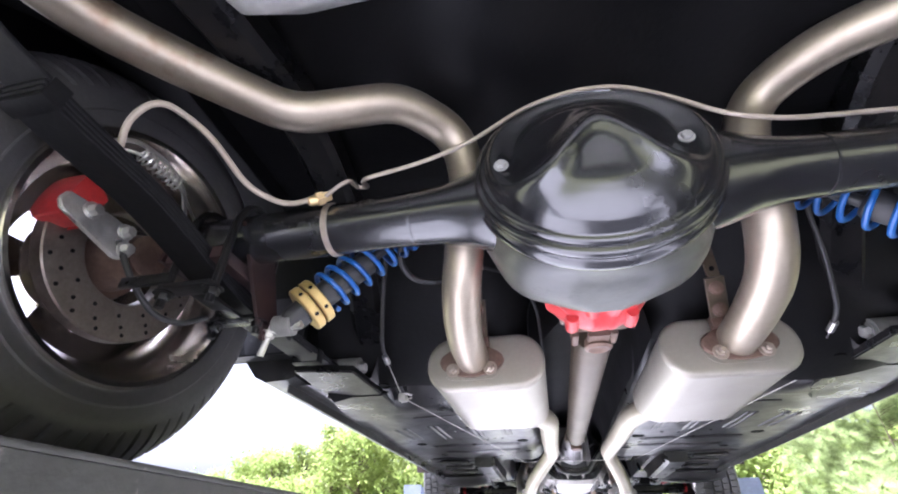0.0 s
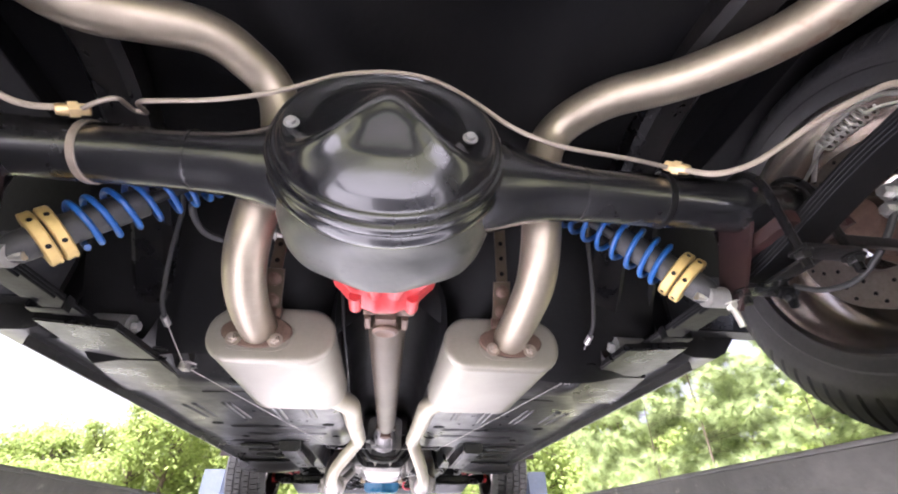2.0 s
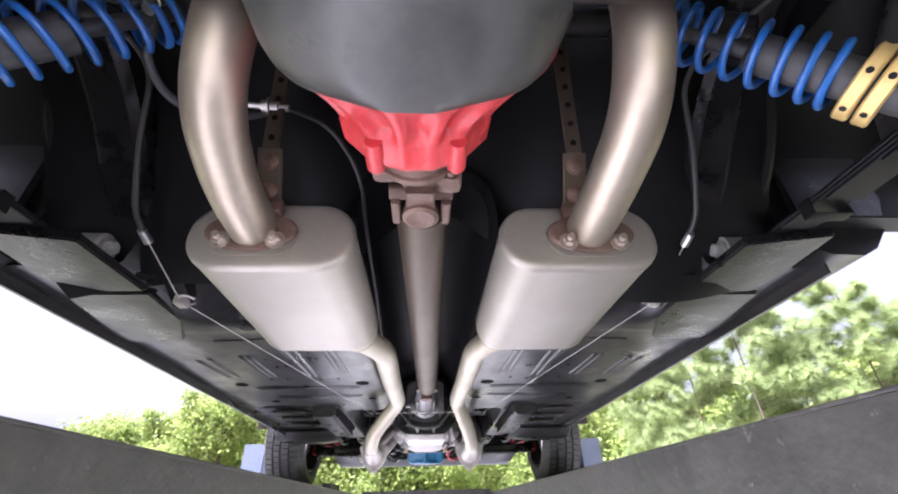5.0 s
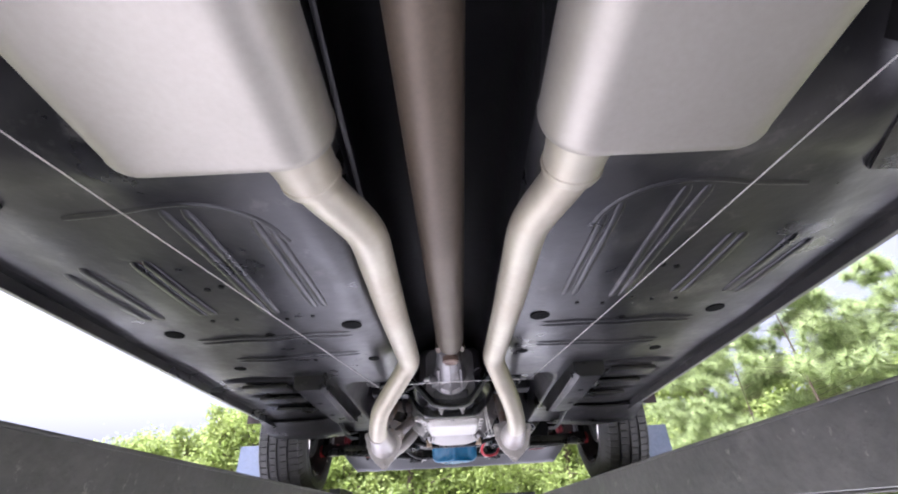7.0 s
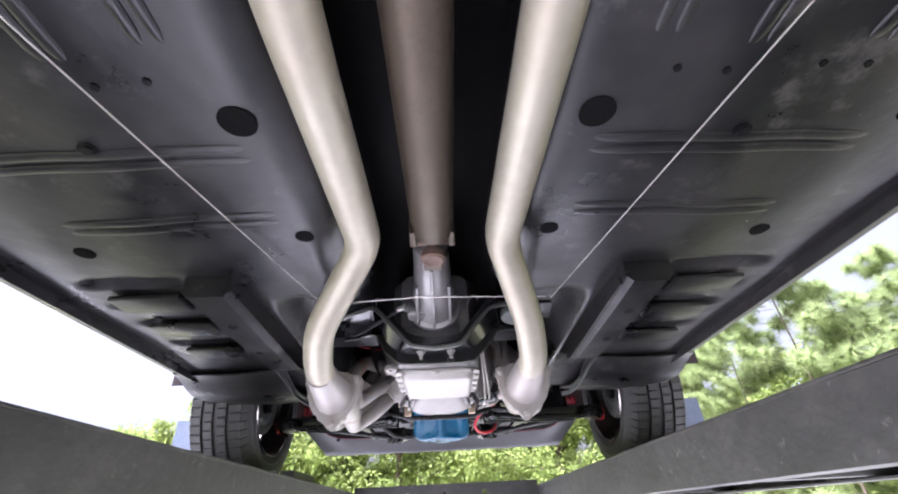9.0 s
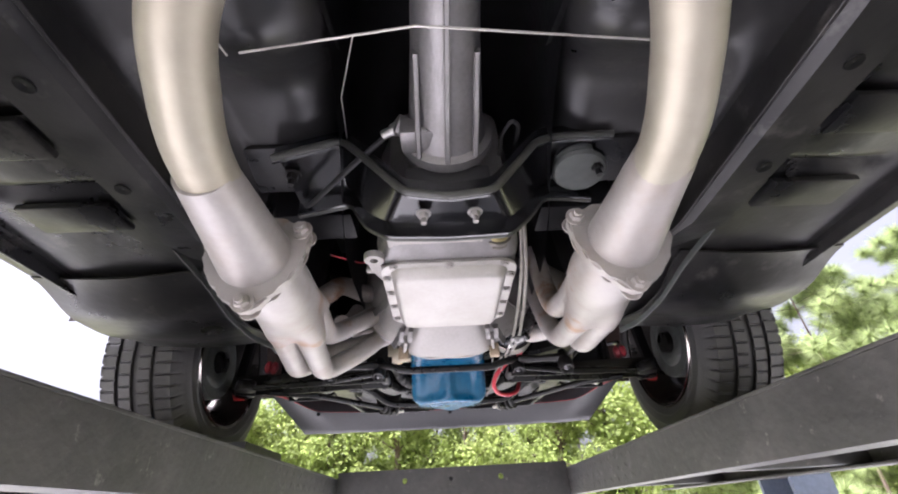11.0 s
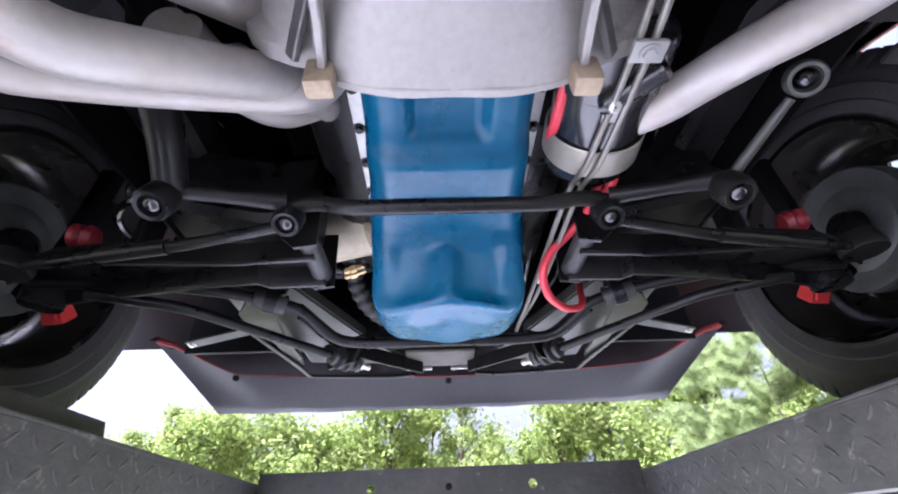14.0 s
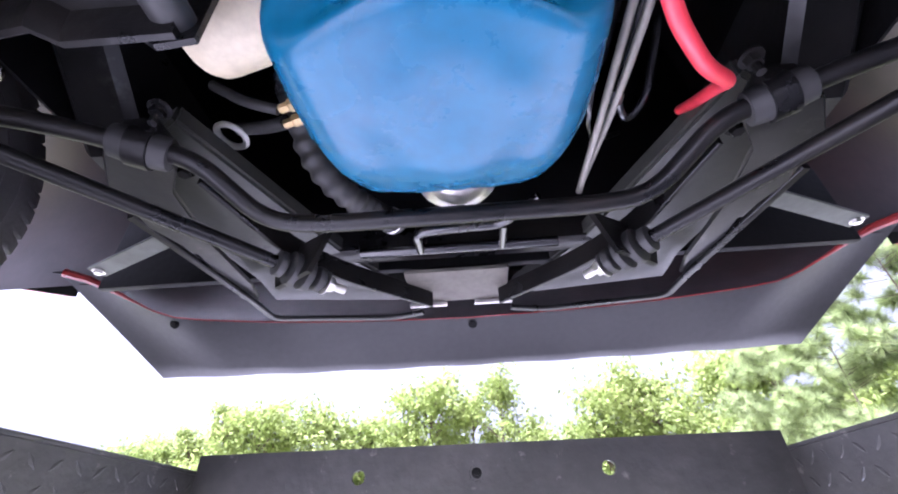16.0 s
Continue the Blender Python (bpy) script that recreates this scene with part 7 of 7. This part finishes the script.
# ---- nose ----
b = NB()
box(b, (-0.1, 3.765, 1.862), (0.075, 3.872, 1.87), 0.003)
cp = part("centre_plate", b, "dusty", car, "dusty grey centre plate")
for x in (-0.07, 0.05):
    b = NB()
    box(b, (x - 0.035, 3.868, 1.853), (x + 0.035, 3.876, 1.861), 0.002)
    part("edge_strip", b, "cable", cp)
rad = thing("radiator_guard", (0, 3.69, 1.86), "black tubular radiator guard below the pulley", "guard")
b = NB()
tube(b, [(-0.16, 3.715, 1.875), (0.15, 3.715, 1.875)], 0.0085, 0, 12)
part("lower_tube", b, "gloss", rad)
b = NB()
tube(b, [(-0.064, 3.713, 1.872), (-0.064, 3.66, 1.868), (-0.02, 3.655, 1.868), (0.06, 3.652, 1.868), (0.11, 3.6, 1.87)], 0.0075, 0.015, 12)
part("upper_tube", b, "gloss", rad)
b = NB()
tube(b, [(0.064, 3.713, 1.872), (0.064, 3.655, 1.868)], 0.0065, 0, 12)
part("strut", b, "gloss", rad)
b = NB()
rd = thing("radiator", (0, 3.74, 1.89), "black radiator with a bottom tank behind the front panel", "radiator")
box(b, (-0.3, 3.725, 1.94), (0.3, 3.755, 2.4), 0.004)
part("core", b, "dark", rd)
b = NB()
box(b, (-0.32, 3.72, 1.885), (0.32, 3.765, 1.938), 0.012)
part("bottom_tank", b, "chassis", rd)

b = NB()
box(b, (-0.66, 3.785, 1.885), (0.66, 3.8, 2.6), 0.004)
part("radiator_support", b, "dark", car, "black radiator support panel")


def dam_top(x):
    f = abs(x) / 0.735
    return V(x, 3.925 - 0.03 * f - 0.122 * f ** 3, 1.85 + 0.067 * ease(f, 0.72, 1.0))


def dam_low(x):
    return V(x * 0.862, 4.008 - 0.018 * (abs(x) / 0.735) ** 2, 1.786)


b = NB()
sheet(b, lambda u, v: dam_top(-0.735 + 1.47 * u).lerp(dam_low(-0.735 + 1.47 * u), v) + V(0, 0.006 * math.sin(math.pi * v), 0.0012 * math.sin(47 * u) * v), 60, 6, (0, 0.004, 0.001))
dam = thing("air_dam", (0, 3.95, 1.78), "black plastic front air dam, slightly wavy along its edge", "air dam")
part("panel", b, "dam", dam, sharp=60)
b = NB()
def valance(u, v):
    p = dam_top(-0.75 + 1.5 * u)
    return p + V(0, 0.006 + 0.13 * v ** 0.7, 0.001 + 0.2 * v)
sheet(b, valance, 50, 8, (0, 0.004, 0.002))
part("front_valance", b, "maroon", car, "dark red inside of the front valance", sharp=60)
b = NB()
pts = [dam_top(-0.73 + 1.46 * k / 40) + V(0, 0.001, 0.002) for k in range(41)]
tube(b, pts, lambda f: 0.0015 + 0.007 * ease(abs(2 * f - 1), 0.8, 1.0), 0, 8)
part("valance_lip", b, "bodyred", car, "dark red rolled lip")
for x in (0.009, -0.56):
    b = NB()
    p = dam_top(x).lerp(dam_low(x), 0.12)
    bolt(b, p - V(0, 0.001, 0), (0, -0.75, -0.65), 0.006, 0.004)
    part("screw", b, "dark", dam)
b = NB()
box(b, (-0.94, 4.02, 2.02), (0.94, 4.05, 2.6), 0.01)
part("nose_panel", b, "dark", car)
# ---- trees ----


def leafy_tree(seed, height, spread):
    """Trunk, limbs and a crown of many small leaf blades in uneven clumps."""
    rng = random.Random(seed)
    trunk = NB()
    lean = V(rng.uniform(-0.4, 0.4), rng.uniform(-0.4, 0.4), 0)
    spine = [V(0, 0, -0.1), V(0, 0, height * 0.3) + lean * 0.3, V(0, 0, height * 0.62) + lean * 0.7, V(0, 0, height * 0.93) + lean]
    tube(trunk, rounded(spine, 0.8), lambda f: 0.14 * (1 - 0.85 * f), 0, 8)
    clumps = []
    for k in range(38):
        h = height * rng.uniform(0.12, 0.98)
        a = rng.uniform(0, 2 * math.pi)
        reach = spread * (0.3 + 0.8 * math.sin(math.pi * min(1, 0.12 + 0.78 * h / height))) * rng.uniform(0.25, 1.0)
        root = V(0, 0, h * 0.82) + lean * (h / height)
        tip = V(reach * math.cos(a), reach * math.sin(a), h) + lean * (h / height)
        tube(trunk, [root, root.lerp(tip, 0.5) + V(0, 0, 0.1), tip], lambda f: 0.035 * (1 - 0.7 * f), 0, 5)
        clumps.append((tip, rng.uniform(0.35, 0.8) * spread * 0.38))
        clumps.append((root.lerp(tip, 0.6) + V(rng.uniform(-0.3, 0.3), rng.uniform(-0.3, 0.3), rng.uniform(-0.1, 0.4)), rng.uniform(0.3, 0.6) * spread * 0.34))
    verts, faces = [], []
    for c, r in clumps:
        for _ in range(int(90 + 190 * r)):
            d = V(rng.gauss(0, 1), rng.gauss(0, 1), rng.gauss(0, 0.9)) * r * 0.7
            p = c + d
            n = (d.normalized() + V(rng.gauss(0, 0.7), rng.gauss(0, 0.7), rng.gauss(0.3, 0.7))).normalized()
            u = n.orthogonal().normalized()
            w = n.cross(u)
            t = rng.uniform(0, 2 * math.pi)
            u, w = u * math.cos(t) + w * math.sin(t), w * math.cos(t) - u * math.sin(t)
            L = rng.uniform(0.05, 0.1)
            i = len(verts)
            verts += [p - u * L, p + w * L * 0.5, p + u * L, p - w * L * 0.5]
            faces.append((i, i + 1, i + 2, i + 3))
    return trunk, verts, faces


def pine_tree(seed, height):
    rng = random.Random(seed)
    trunk = NB()
    tube(trunk, [V(0, 0, -0.1), V(0.1, 0, height * 0.5), V(0.0, 0.1, height)], lambda f: 0.045 * (1 - 0.8 * f), 0, 8)
    verts, faces = [], []
    for k in range(64):
        h = height * rng.uniform(0.12, 1.0)
        a = rng.uniform(0, 2 * math.pi)
        reach = (height - h) * 0.28 + rng.uniform(0.4, 1.1)
        root = V(0, 0, h)
        tip = V(reach * math.cos(a), reach * math.sin(a), h + rng.uniform(0.1, 0.6))
        tube(trunk, [root, root.lerp(tip, 0.6) - V(0, 0, 0.05), tip], lambda f: 0.008 * (1 - 0.6 * f), 0, 5)
        for f in (0.45, 0.6, 0.75, 0.88, 1.0):
            c = root.lerp(tip, f) + V(rng.uniform(-0.15, 0.15), rng.uniform(-0.15, 0.15), rng.uniform(0, 0.2))
            for _ in range(130):
                d = V(rng.gauss(0, 1), rng.gauss(0, 1), rng.gauss(0.35, 0.8)).normalized()
                L = rng.uniform(0.24, 0.42)
                side = d.orthogonal().normalized() * 0.009
                i = len(verts)
                verts += [c + side, c - side, c + d * L - V(0, 0, 0.12 * L)]
                faces.append((i, i + 1, i + 2))
    return trunk, verts, faces


def plant(name, made, leaf, label, category, group):
    trunk, verts, faces = made
    tree = thing(name, (0, 0, 0), label, category, group)
    part("trunk", trunk, "bark", tree)
    me = bpy.data.meshes.new("crown")
    me.from_pydata([tuple(v) for v in verts], [], faces)
    me.materials.append(M[leaf])
    crown = new("crown", me)
    crown.parent = tree
    return tree


kinds = [plant("tree", leafy_tree(11 + k, h, w), "leaf", "bright green leafy tree with an uneven open crown", "tree", "tree line")
         for k, (h, w) in enumerate(((5.0, 1.7), (5.8, 1.5), (4.4, 2.0), (6.6, 1.6)))]
TALL = (5.0, 5.8, 4.4, 6.6)
pines = [plant("pine_tree", pine_tree(31 + k, h), "needle", "tall pine with long pale green needle tufts", "pine tree", "pines")
         for k, h in enumerate((7.6, 6.4))]
rng = random.Random(3)
used = set()


def put(tree, az, dist, turn, size):
    m = pose(dist * math.sin(radians(az)), 2 + dist * math.cos(radians(az)), 0, 0, 0, turn)
    if tree.name in used:
        ob = copy_thing(tree, m)
    else:
        used.add(tree.name)
        tree.matrix_basis = m
        ob = tree
    ob.scale = (size, size, size)


# the tree line: bearing, height of the top over the eye in degrees, distance
k = 0
for az, up, d in ((-41, 6.5, 34), (-37.5, 7.2, 32), (-34.5, 8.6, 28), (-31.5, 10.2, 24), (-28.3, 12.6, 21), (-25, 12.8, 20), (-21.5, 12.0, 21), (-17.8, 12.4, 20), (-13.5, 11.3, 21), (-9.8, 11.0, 21),
                  (-5.8, 15.8, 19), (-1.6, 14.2, 20), (2.6, 17.0, 18), (6.2, 10.0, 22), (10.4, 10.2, 23), (14.0, 14.2, 20), (19.4, 15.6, 18.5), (23.0, 11.5, 22), (27.2, 15.2, 19), (31.0, 16.2, 18), (35.0, 11.2, 23), (39.0, 13.2, 20), (45, 13.5, 20), (51, 13, 21), (58, 12, 22), (66, 12, 22)):
    j = (k * 3 + k // 4) % 4
    put(kinds[j], az, d, rng.uniform(0, 360), (1.5 + d * math.tan(radians(up))) / TALL[j])
    k += 1
az = -36.0
while az < 72:
    d = 27 + rng.uniform(-2, 3)
    j = k % 4
    put(kinds[j], az, d, rng.uniform(0, 360), (1.5 + d * math.tan(radians(rng.uniform(7.0, 9.6)))) / TALL[j])
    az += rng.uniform(3.2, 4.6)
    k += 1
for az, d, s in ((31, 14.5, 0.78), (36, 13.5, 0.84), (42, 12.5, 0.92), (47, 14, 0.95), (53, 13, 0.8), (60, 14, 0.9)):
    put(pines[k % 2], az, d, rng.uniform(0, 360), s)
    k += 1
for az in range(80, 285, 14):
    put(kinds[k % 4], az, 55 + rng.uniform(-4, 6), rng.uniform(0, 360), rng.uniform(0.7, 0.95))
    k += 1
